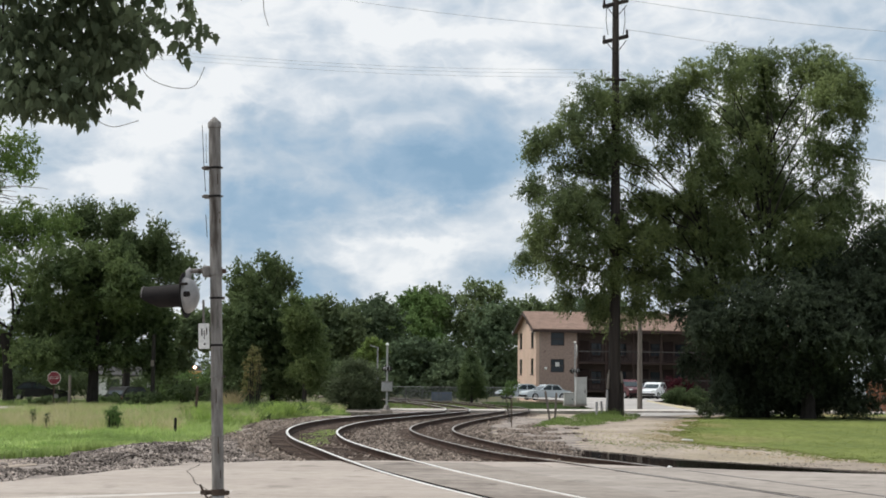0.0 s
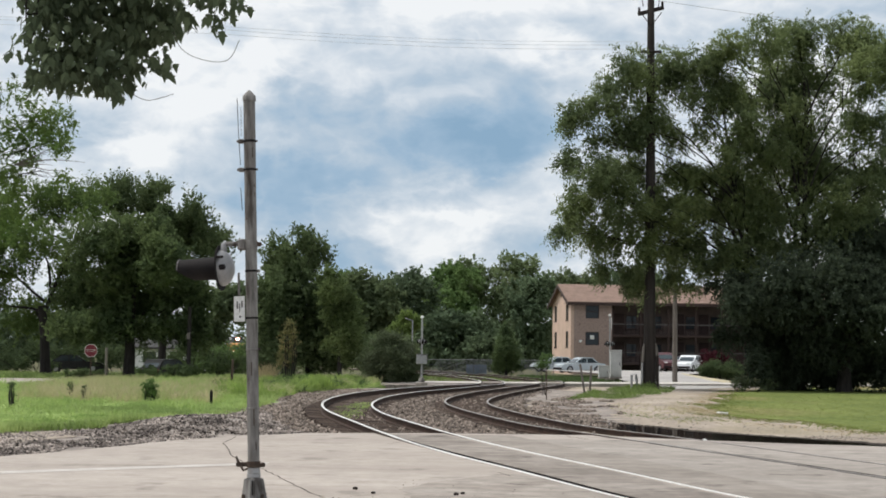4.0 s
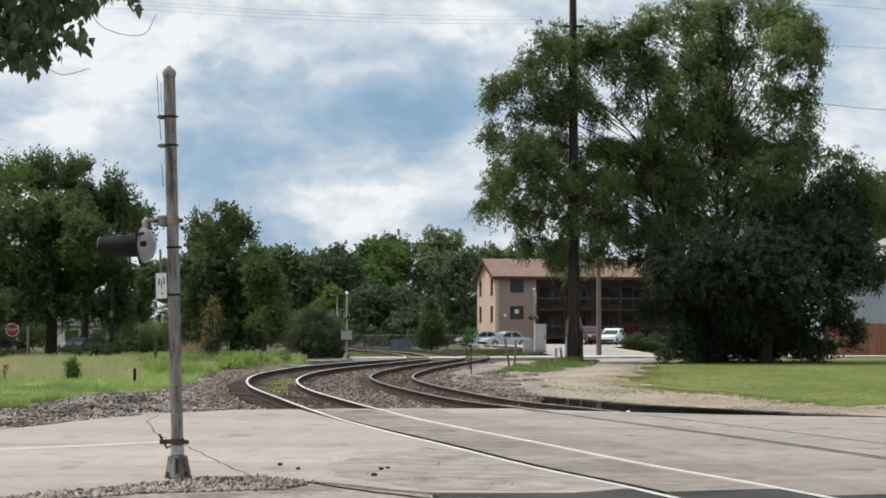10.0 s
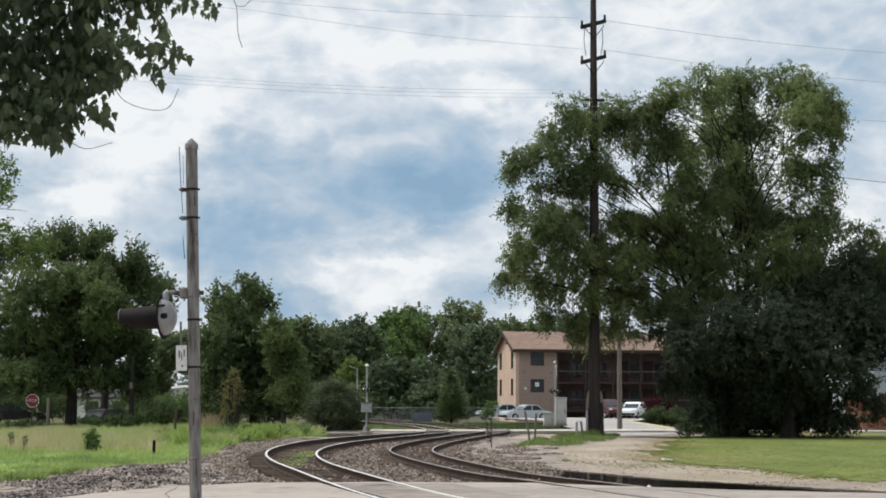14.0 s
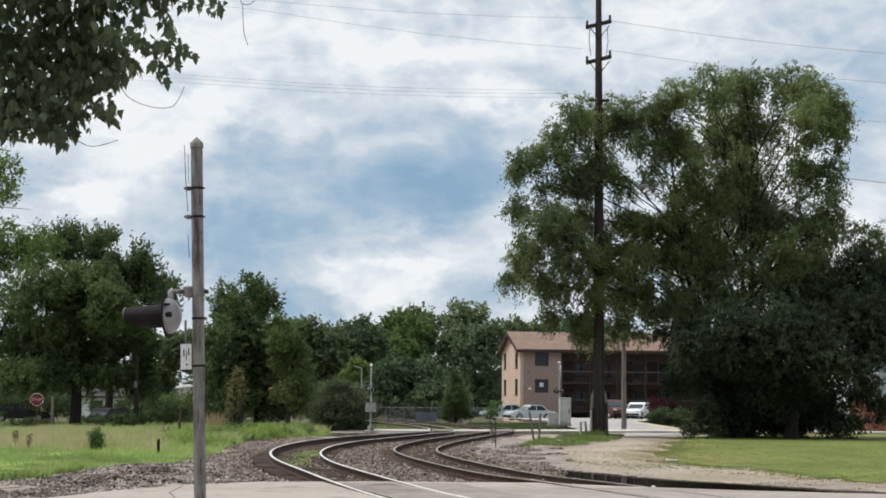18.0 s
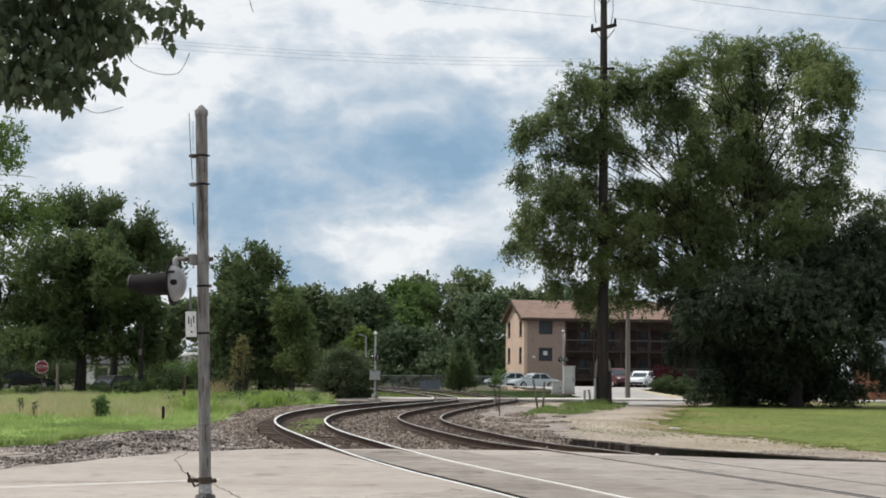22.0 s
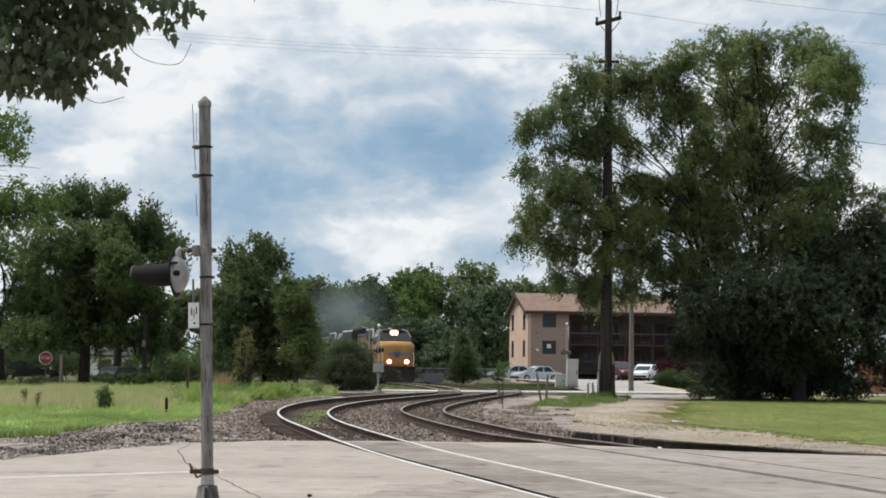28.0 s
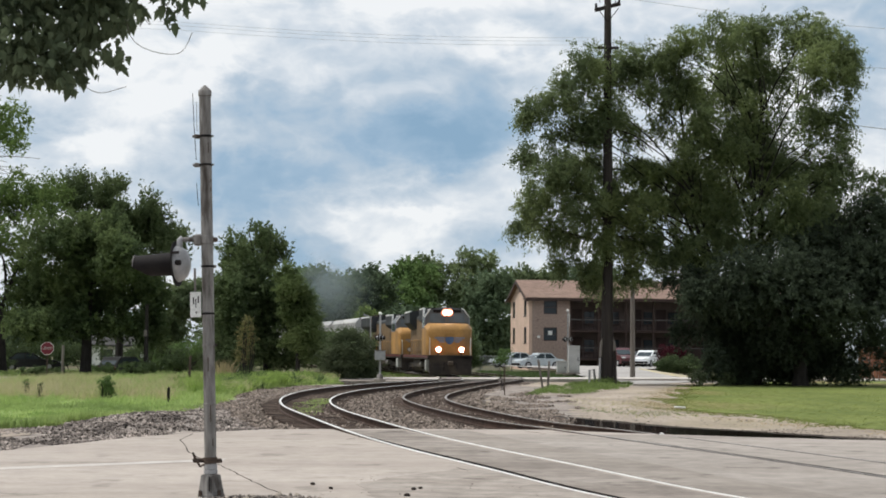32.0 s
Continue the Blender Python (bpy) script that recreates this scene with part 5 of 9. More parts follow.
    for k, (foot, lobes) in enumerate([
            ((-13.19, 215.0, -0.11), [(-14.3, 10.6, 2.0, 1.6), (-11.8, 8.5, 2.9, 2.5), (-13.2, 4.9, 3.2, 3.2), (-10.3, 4.9, 2.9, 3.6)]),
            ((-8.93, 225.0, -0.20), [(-8.5, 11.1, 2.6, 1.9), (-10.8, 9.6, 2.6, 2.2), (-6.3, 9.6, 2.2, 2.2), (-8.5, 6.6, 4.5, 3.4), (-7.8, 2.8, 4.5, 3.0)]),
            ((-4.16, 255.0, -0.45), [(-3.3, 13.6, 2.6, 2.1), (-5.0, 11.5, 2.6, 2.6), (-1.2, 12.3, 3.0, 2.6), (-2.9, 8.1, 4.2, 3.8), (-3.7, 3.0, 4.2, 3.4)]),
            ((1.44, 270.0, -0.57), [(-0.3, 15.7, 2.2, 1.6), (-3.4, 14.6, 1.9, 1.6), (5.8, 16.4, 2.0, 1.5), (9.2, 15.9, 2.2, 1.7), (2.9, 15.0, 1.9, 1.3), (7.6, 15.0, 2.2, 1.7), (0.0, 12.6, 2.6, 2.0), (3.7, 13.0, 6.0, 2.4), (3.2, 8.4, 6.3, 3.6), (3.2, 3.0, 6.3, 3.6)]),
            ((7.84, 245.0, -0.36), [(9.9, 11.1, 2.5, 2.3), (7.4, 10.3, 2.9, 2.5), (9.1, 7.0, 3.7, 3.3), (7.8, 2.9, 4.1, 3.4)]),
            ((15.69, 260.0, -0.49), [(14.4, 12.9, 2.6, 1.6), (17.4, 12.5, 2.6, 1.6), (15.7, 8.2, 4.3, 3.9), (15.3, 3.0, 4.3, 3.5)]),
            ((23.89, 280.0, -0.65), [(23.0, 14.7, 3.7, 1.4), (27.6, 14.3, 3.7, 1.7), (24.8, 8.7, 6.5, 4.2)]),
            ((-20.71, 260.0, -0.49), [(-19.4, 12.5, 2.2, 1.6), (-17.7, 10.8, 2.6, 2.2), (-22.0, 9.9, 2.6, 2.6), (-20.3, 5.6, 5.2, 4.3)]),
            ((-7.45, 150.0, 0.43), [(-7.2, 2.0, 1.4, 0.6), (-8.8, 1.9, 1.6, 0.7), (-6.3, 1.6, 1.2, 0.8), (-7.3, 1.1, 2.0, 0.8)]),
            ((-1.64, 205.0, -0.03), [(-3.0, 4.8, 3.1, 2.0), (0.4, 4.4, 3.1, 2.4), (-1.3, 2.0, 4.1, 2.4), (-5.7, 2.0, 2.4, 2.0), (3.1, 2.0, 2.7, 2.4)]),
            ((-50.74, 430.0, -1.90), [(-53.6, 8.1, 5.7, 7.2), (-47.9, 11.0, 7.2, 7.2)]),
            ((-32.0, 400.0, 0.0), [(-34.0, 15.5, 4.5, 4.0), (-29.0, 15.0, 4.5, 4.0), (-31.0, 8.0, 6.5, 5.0)]),
            ((-20.5, 405.0, 0.0), [(-23.0, 14.5, 4.5, 4.0), (-17.5, 14.0, 4.5, 4.0), (-20.0, 8.0, 6.5, 5.0)]),
            ((-20.98, 172.0, 0.25), [(-24.0, 6.6, 2.3, 1.6), (-27.1, 3.8, 1.4, 2.1), (-20.2, 4.3, 1.2, 2.3)]),
            ((-43.95, 190.0, 0.10), [(-45.9, 2.6, 3.8, 2.9), (-40.8, 2.6, 3.8, 2.5), (-52.2, 2.6, 5.1, 3.2)]),
            ((34.32, 260.0, -0.49), [(31.7, 7.3, 6.1, 5.2), (38.7, 5.6, 6.1, 5.2)]),
            ((-84.40, 300.0, -0.82), [(-84.4, 6.2, 4.2, 3.0), (-83.2, 3.2, 5.5, 4.5), (-85.9, 1.7, 4.5, 3.0)]),
            ((-74.40, 300.0, -0.82), [(-74.4, 5.7, 4.2, 3.0), (-73.2, 3.2, 5.5, 4.5), (-75.9, 1.7, 4.5, 3.0)]),
            ((-63.40, 300.0, -0.82), [(-63.4, 6.2, 4.2, 3.0), (-62.2, 3.2, 5.5, 4.5), (-64.9, 1.7, 4.5, 3.0)]),
            ((-52.40, 300.0, -0.82), [(-52.4, 6.2, 4.2, 3.0), (-51.2, 3.2, 5.5, 4.5), (-53.9, 1.7, 4.5, 3.0)]),
            ((-83.91, 580.0, -3.15), [(-83.9, 7.5, 8.1, 5.8), (-81.6, 4.6, 10.6, 8.7), (-86.8, 1.7, 8.7, 5.8)]),
            ((-50.45, 440.0, -1.99), [(-50.5, 11.2, 6.2, 4.4), (-48.7, 3.9, 8.1, 6.6), (-52.7, 1.7, 6.6, 4.4)]),
            ((-25.40, 300.0, -0.82), [(-25.4, 10.2, 4.2, 3.0), (-24.2, 3.2, 5.5, 4.5), (-26.9, 1.7, 4.5, 3.0)]),
            ((-17.40, 300.0, -0.82), [(-17.4, 10.2, 4.2, 3.0), (-16.2, 3.2, 5.5, 4.5), (-18.9, 1.7, 4.5, 3.0)]),
            ((-9.40, 300.0, -0.82), [(-9.4, 10.2, 4.2, 3.0), (-8.2, 3.2, 5.5, 4.5), (-10.9, 1.7, 4.5, 3.0)]),
            ((-1.40, 300.0, -0.82), [(-1.4, 11.2, 4.2, 3.0), (-0.2, 3.2, 5.5, 4.5), (-2.9, 1.7, 4.5, 3.0)]),
            ((6.60, 300.0, -0.82), [(6.6, 11.2, 4.2, 3.0), (7.8, 3.2, 5.5, 4.5), (5.1, 1.7, 4.5, 3.0)]),
            ((14.60, 300.0, -0.82), [(14.6, 10.2, 4.2, 3.0), (15.8, 3.2, 5.5, 4.5), (13.1, 1.7, 4.5, 3.0)]),
            ((22.60, 300.0, -0.82), [(22.6, 10.2, 4.2, 3.0), (23.8, 3.2, 5.5, 4.5), (21.1, 1.7, 4.5, 3.0)]),
            ((31.60, 300.0, -0.82), [(31.6, 9.2, 4.2, 3.0), (32.8, 3.2, 5.5, 4.5), (30.1, 1.7, 4.5, 3.0)]),
            ((41.60, 300.0, -0.82), [(41.6, 8.2, 4.2, 3.0), (42.8, 3.2, 5.5, 4.5), (40.1, 1.7, 4.5, 3.0)]),
            ((51.60, 300.0, -0.82), [(51.6, 6.2, 4.2, 3.0), (52.8, 3.2, 5.5, 4.5), (50.1, 1.7, 4.5, 3.0)]),
            ((66.60, 300.0, -0.82), [(66.6, 6.2, 4.2, 3.0), (67.8, 3.2, 5.5, 4.5), (65.1, 1.7, 4.5, 3.0)]),
            ((81.60, 300.0, -0.82), [(81.6, 6.2, 4.2, 3.0), (82.8, 3.2, 5.5, 4.5), (80.1, 1.7, 4.5, 3.0)]),
    ]):
        tree("woodland_tree", "leafy summer tree in the woodland edge", "tree", (foot[0], foot[1], 0.0), lobes, 10, (22000 if foot[1] == 270 else 15000) if foot[1] < 290 else 6000, 0.25 if foot[1] < 290 else 0.36, (LEAF_FAR, LEAF_DUSK, LEAF_LIME, LEAF_FAR, LEAF_DUSK)[k % 5], 40 + k, trunk=0.3, fork=0.35, group=far, spray=1.5, leaves=14, droop=0.1, gap=-0.42, extra=2, grain=0.4, blade=0.65)
    tree("arborvitae", "dense dark conical evergreen by the chain-link fence", "tree", (3.10, 150.0, 0.08), [(3.1, 0.7, 1.6, 0.8), (3.1, 1.5, 1.4, 0.9), (3.1, 2.4, 1.05, 0.9), (3.1, 3.2, 0.7, 0.8), (3.0, 3.9, 0.35, 0.7)], 2.6, 18000, 0.08, LEAF_MAPLE, 61, trunk=0.12, fork=0.3, spray=0.45, droop=-0.2, gap=-0.9)
    for k, (x, y, h) in enumerate(((-22.6, 141, 2.3), (-19.3, 138, 2.2), (-15.2, 135, 3.6))):
        shrub("scrub", "light green tangled scrub beside the railway line", "scrub", (x, y, 0), [(x, h * 0.75, 1.6, h * 0.3), (x - 1.3, h * 0.45, 1.7, h * 0.4), (x + 1.3, h * 0.42, 1.7, h * 0.4), (x, h * 0.3, 2.2, h * 0.35)], 3.0, 5200, 0.13, LEAF_LIME if k % 2 else LEAF_MAPLE, 110 + k, group="scrub along the line", puff=0.4, fill=7, gap=-0.6)
    shrub("red_shrub", "dark red rounded shrub by the lot", "shrub", (19.8, 140.0, 0.05), [(19.8, 1.6, 0.9, 0.7), (19.4, 1.2, 0.6, 0.7), (20.6, 1.3, 0.7, 0.7)], 2, 5000, 0.08, LEAF_RED, 62, spread=0.25, fill=7, gap=-0.9)
    shrub("green_shrub", "clipped bright green shrub by the lot", "shrub", (19.86, 136.0, 0.09), [(19.6, 0.7, 1.3, 0.55), (21.0, 0.75, 1.0, 0.6), (18.8, 0.55, 0.7, 0.5)], 2, 9000, 0.08, LEAF_DEEP, 63, spread=0.25, fill=8, gap=-0.9)
    shrub("young_tree", "thin sapling with pale green leaves beside the track", "sapling", (3.41, 78.0, 0.04), [(3.4, 1.5, 0.3, 0.3), (3.2, 1.2, 0.3, 0.2)], 0.5, 800, 0.055, LEAF_LIME, 64, stem=0.012, spread=0.14, gap=-0.6)
    shrub("meadow_bush", "small round bush standing in the meadow", "bush", (-11.02, 58.0, 0.15), [(-11.0, 0.55, 0.14, 0.2), (-11.15, 0.4, 0.16, 0.2), (-10.87, 0.38, 0.16, 0.2), (-11.0, 0.2, 0.2, 0.2)], 0.4, 2600, 0.03, LEAF_LIME, 65, spread=0.09, fill=9, gap=-0.6)
    for k, (foot, lobes) in enumerate([((-14.20, 60.0, -0.02), [(-14.2, 0.4, 0.1, 0.2), (-14.2, 0.1, 0.1, 0.2)]), ((-13.68, 60.0, -0.02), [(-13.7, 0.3, 0.1, 0.2), (-13.7, 0.1, 0.1, 0.2)]), ((-14.11, 52.0, 0.03), [(-14.1, 0.5, 0.1, 0.3), (-14.1, 0.2, 0.1, 0.2)])]):
        shrub("tall_weed", "dark upright weed standing in the meadow", "weed", foot, lobes, 0.15, 500, 0.03, LEAF_DEEP, 95 + k, group="meadow weeds", spread=0.04, gap=-0.6)
    shrub("yellowing_shrub", "pale yellow-green shrub before the dark tree", "shrub", (-10.80, 100.0, 0.35), [(-10.7, 3.2, 0.4, 0.5), (-11.0, 2.5, 0.4, 0.5), (-10.5, 2.2, 0.3, 0.7), (-11.0, 1.5, 0.5, 0.6)], 0.8, 1300, 0.07, LEAF_FADED, 66, spread=0.14)
    for k, (foot, lobes) in enumerate([
            ((-23.37, 104.0, 0.19), [(-23.4, 0.3, 1.2, 0.2), (-24.1, 0.2, 0.6, 0.2)]),
            ((-18.85, 103.0, 0.31), [(-18.8, 0.5, 1.5, 0.3), (-17.5, 0.5, 1.0, 0.3)]),
            ((-15.59, 103.0, 0.31), [(-15.4, 0.9, 0.9, 0.4), (-13.9, 1.0, 0.5, 0.4)]),
            ((-30.56, 120.0, 0.28), [(-30.8, 0.7, 1.4, 0.5), (-33.0, 0.7, 1.6, 0.6)]),
            ((-30.89, 128.0, 0.19), [(-30.9, 1.3, 1.9, 0.9), (-33.5, 1.5, 2.1, 1.1)]),
            ((-26.20, 128.0, 0.19), [(-26.2, 1.3, 2.6, 0.9), (-28.3, 1.5, 1.7, 0.9)]),
            ((-21.08, 128.0, 0.19), [(-21.1, 1.9, 1.7, 1.3), (-23.2, 1.0, 1.7, 0.7), (-19.4, 1.3, 1.3, 0.9)]),
            ((-13.04, 106.0, 0.44), [(-12.9, 0.9, 0.6, 0.6), (-13.6, 1.1, 0.5, 0.6)])]):
        shrub("hedge", "low dark clipped hedge beyond the meadow", "hedge", (foot[0], foot[1], 0.0), lobes, 1.5, 3500, 0.09, LEAF_DEEP, 70 + k, group="hedges", spread=0.14)
    tree("street_tree", "dark tree behind the pale blue-grey house", "tree", (48.80, 150.0, -0.07), [(42.8, 13.2, 2.5, 2.5), (45.8, 14.4, 2.8, 2.8), (49.1, 13.7, 3.5, 3.2), (42.0, 9.9, 2.2, 2.5), (45.8, 9.9, 4.5, 3.0), (45.8, 5.9, 4.5, 3.0)], 7, 20000, 0.2, LEAF_DEEP, 80, trunk=0.3, spray=1.0)
    shrub("weeds", "wild greenery at the foot of the great tree", "weeds", (14.60, 92.0, -0.01), [(14.8, 0.4, 0.6, 0.3), (14.3, 0.1, 0.4, 0.2), (16.0, 0.3, 0.7, 0.3)], 1.5, 1800, 0.08, LEAF_OLIVE, 81, spread=0.16)


build_trees()


def build_overhang():
    """A maple bough that hangs in from a tree beside the camera."""
    rnd = random.Random(9)
    t = thing("maple_bough_tree", "maple tree with a leafy bough hanging over the street", "tree", pose(-5.2, 8.6, 0))
    part("trunk", Geo().tube([(0, 0, -0.3), (0, 0, 0.3), (0.05, 0, 2), (0.1, 0.1, 4.5), (0.2, 0.1, 7)], [0.34, 0.27, 0.23, 0.2, 0.12], 12), BARK, t)
    outline = [(0, 0), (0.08, 0.1), (0.26, 0.06), (0.24, 0.24), (0.44, 0.46), (0.25, 0.48), (0.2, 0.7), (0.0, 1.12), (-0.2, 0.7), (-0.25, 0.48), (-0.44, 0.46), (-0.24, 0.24), (-0.26, 0.06), (-0.08, 0.1)]
    vs, fs = [], []
    twigs = Geo()
    main = [Vector((0.15, 0.1, 5.2)), Vector((1.2, -0.5, 4.7)), Vector((2.3, -0.9, 4.0)), Vector((3.2, -1.1, 3.75)), Vector((4.05, -1.15, 3.72))]
    twigs.tube(main, [0.07, 0.05, 0.03, 0.014, 0.005], 7)
    ends = []
    # leafy twigs of the bough: start, end and half width of the leaves about them
    for x0, z0, x1, z1, w in BOUGH:
        y = -1.1 + rnd.uniform(-0.15, 0.15)
        a, b = Vector((x0 + 5.2, y, z0)), Vector((x1 + 5.2, y + rnd.uniform(-0.1, 0.1), z1))
        near = min((main[i].lerp(main[i + 1], k / 4) for i in range(4) for k in range(5)), key=lambda p: (p - a).length)
        if w > 0.07:
            limb(twigs, near, a, 0.006, 0.004, rnd, 0.05)
        limb(twigs, a, b, 0.004 if w > 0.07 else 0.0016, 0.001, rnd, 0.05)
        area = ((b - a).length + w) * 2 * w
        for _ in range(int(area * (3700 if w > 0.045 else 3100)) + 3):
            q = a.lerp(b, rnd.random() ** 0.9)
            ends.append(q + Vector((rnd.gauss(0, 0.5) * w, rnd.gauss(0, 0.1), rnd.gauss(0, 0.55) * w + 0.02)))
    for p in ends:
        s = rnd.uniform(0.026, 0.066)
        m = Matrix.Translation(p) @ Euler((rnd.gauss(-1.7, 0.45), rnd.gauss(0, 0.45), rnd.uniform(0, 2 * math.pi)), "XYZ").to_matrix().to_4x4()
        n = len(vs)
        fold = rnd.uniform(0.1, 0.4)
        vs += [m @ Vector((a * s, b * s, fold * abs(a) * s)) for a, b in outline]
        fs += [(n, n + i, n + i + 1) for i in range(1, 7)] + [(n, n + i, n + i + 1) for i in range(7, 13)]
    g = Geo()
    g.v, g.f = [tuple(v) for v in vs], fs
    part("bough", twigs, BARK, t)
    me = bpy.data.meshes.new("leaves")
    me.from_pydata(g.v, [], g.f)
    me.materials.append(LEAF_NEAR)
    ob = new("leaves", me)
    ob.parent = t
    # bare hanging twigs
    for pts in ([(-1.37, 7.5, 3.14), (-1.33, 7.5, 3.04), (-1.23, 7.5, 2.99), (-1.12, 7.5, 2.99), (-1.07, 7.5, 3.08)], [(-1.54, 7.5, 2.83), (-1.47, 7.5, 2.805), (-1.36, 7.5, 2.835)], [(-0.86, 7.5, 3.52), (-0.82, 7.5, 3.46), (-0.81, 7.5, 3.34), (-0.79, 7.5, 3.27)], [(-0.82, 7.5, 3.46), (-0.78, 7.5, 3.46), (-0.73, 7.5, 3.52)]):
        ps = [Vector(p) - Vector((-5.2, 8.6, 0)) for p in pts]
        ps = [ps[0]] + ps + [ps[-1]]
        fine = []
        for i in range(1, len(ps) - 2):
            for k in range(5):
                u = k / 5
                fine.append(0.5 * (2 * ps[i] + (ps[i + 1] - ps[i - 1]) * u + (2 * ps[i - 1] - 5 * ps[i] + 4 * ps[i + 1] - ps[i + 2]) * u * u + (3 * ps[i] - ps[i - 1] - 3 * ps[i + 1] + ps[i + 2]) * u ** 3))
        part("bare_twig", Geo().tube(fine + [ps[-1]], 0.0016, 5), POST_WOOD, t)


BOUGH = [
    (-2.05, 3.45, -1.39, 3.46, 0.113), (-2.05, 3.32, -1.42, 3.32, 0.1), (-2.04, 3.2, -1.41, 3.2, 0.1), (-2.04, 3.08, -1.44, 3.08, 0.085),
    (-2.04, 2.98, -1.51, 2.98, 0.075), (-2.03, 2.9, -1.58, 2.89, 0.05), (-1.66, 2.96, -1.36, 2.94, 0.03), (-1.63, 2.87, -1.57, 2.78, 0.018),
    (-1.88, 2.92, -1.86, 2.86, 0.02), (-1.44, 3.27, -1.02, 3.2, 0.03), (-1.33, 3.2, -1.25, 3.1, 0.025), (-1.17, 3.19, -1.18, 3.13, 0.018),
    (-1.12, 3.19, -1.1, 3.14, 0.01), (-1.45, 3.5, -1.14, 3.48, 0.06), (-1.22, 3.46, -1.16, 3.36, 0.03), (-1.14, 3.5, -0.93, 3.47, 0.022),
    (-1.29, 3.43, -1.3, 3.37, 0.025), (-1.39, 3.25, -1.41, 3.08, 0.035), (-2.06, 3.62, -0.92, 3.63, 0.1), (-1.68, 2.88, -1.67, 2.84, 0.03),
    (-2.06, 3.79, -0.97, 3.8, 0.125),
]
build_overhang()
tree("ash_tree", "light green tree at the edge of the side street", "tree", (-19.31, 52.0, 0.03), [(-13.1, 8.8, 0.8, 0.5), (-13.8, 8.0, 1.0, 0.8), (-12.7, 8.0, 0.5, 0.3), (-14.6, 9.0, 1.2, 1.0), (-13.2, 7.1, 0.7, 0.5), (-15.0, 6.4, 1.2, 1.6)], 3, 9000, 0.07, LEAF_ASH, 90, trunk=0.2, fork=0.6, spray=0.45, leaves=14, droop=0.2, blade=0.5, gap=-0.2)

snag = thing("bare_branch", "bare grey dead branch sticking out of the tree", "branch", pose(-14.2, 52, 7.4))
for tip in ((1.15, 0.1, 0.0), (1.65, -0.2, -0.2), (2.15, 0.1, 0.1), (1.1, 0.2, 0.45), (1.75, -0.1, 0.7), (0.9, 0.3, 0.2)):
    g = Geo()
    limb(g, (0, 0, 0), tip, 0.02, 0.005, random.Random(tip[0]), 0.08)
    part("twig", g, POST_WOOD, snag)


# ---- buildings, cars, fence ----
def wall_with_holes(geo, x0, x1, z0, z1, y0, y1, holes):
    """A wall in the xz plane from y0 to y1 thick, with rectangular holes (x0, x1, z0, z1)."""
    geo.weld = True
    xs = sorted({x0, x1, *[h[0] for h in holes], *[h[1] for h in holes]})
    zs = sorted({z0, z1, *[h[2] for h in holes], *[h[3] for h in holes]})
    for a, b in zip(xs, xs[1:]):
        for c, d in zip(zs, zs[1:]):
            mx, mz = (a + b) / 2, (c + d) / 2
            if not any(h[0] < mx < h[1] and h[2] < mz < h[3] for h in holes):
                geo.box(a, b, y0, y1, c, d)


def window_unit(parent, x, z, w, h, m, frame_mat=None):
    win = part("window", Geo().box(-w / 2, w / 2, -0.03, 0.05, -h / 2, -h / 2 + 0.06).box(-w / 2, w / 2, -0.03, 0.05, h / 2 - 0.06, h / 2)
               .box(-w / 2, -w / 2 + 0.06, -0.03, 0.05, -h / 2, h / 2).box(w / 2 - 0.06, w / 2, -0.03, 0.05, -h / 2, h / 2).box(-w / 2, w / 2, -0.02, 0.04, -0.03, 0.03), frame_mat or BROWN_TRIM, parent, at=m @ pose(x, 0, z))
    part("pane", Geo().box(-w / 2 + 0.05, w / 2 - 0.05, 0.0, 0.02, -h / 2 + 0.05, h / 2 - 0.05), GLASS, win)
    part("sill", Geo().box(-w / 2 - 0.08, w / 2 + 0.08, -0.1, 0.05, -h / 2 - 0.1, -h / 2 - 0.005, 0.01), BROWN_TRIM, win)
    return win


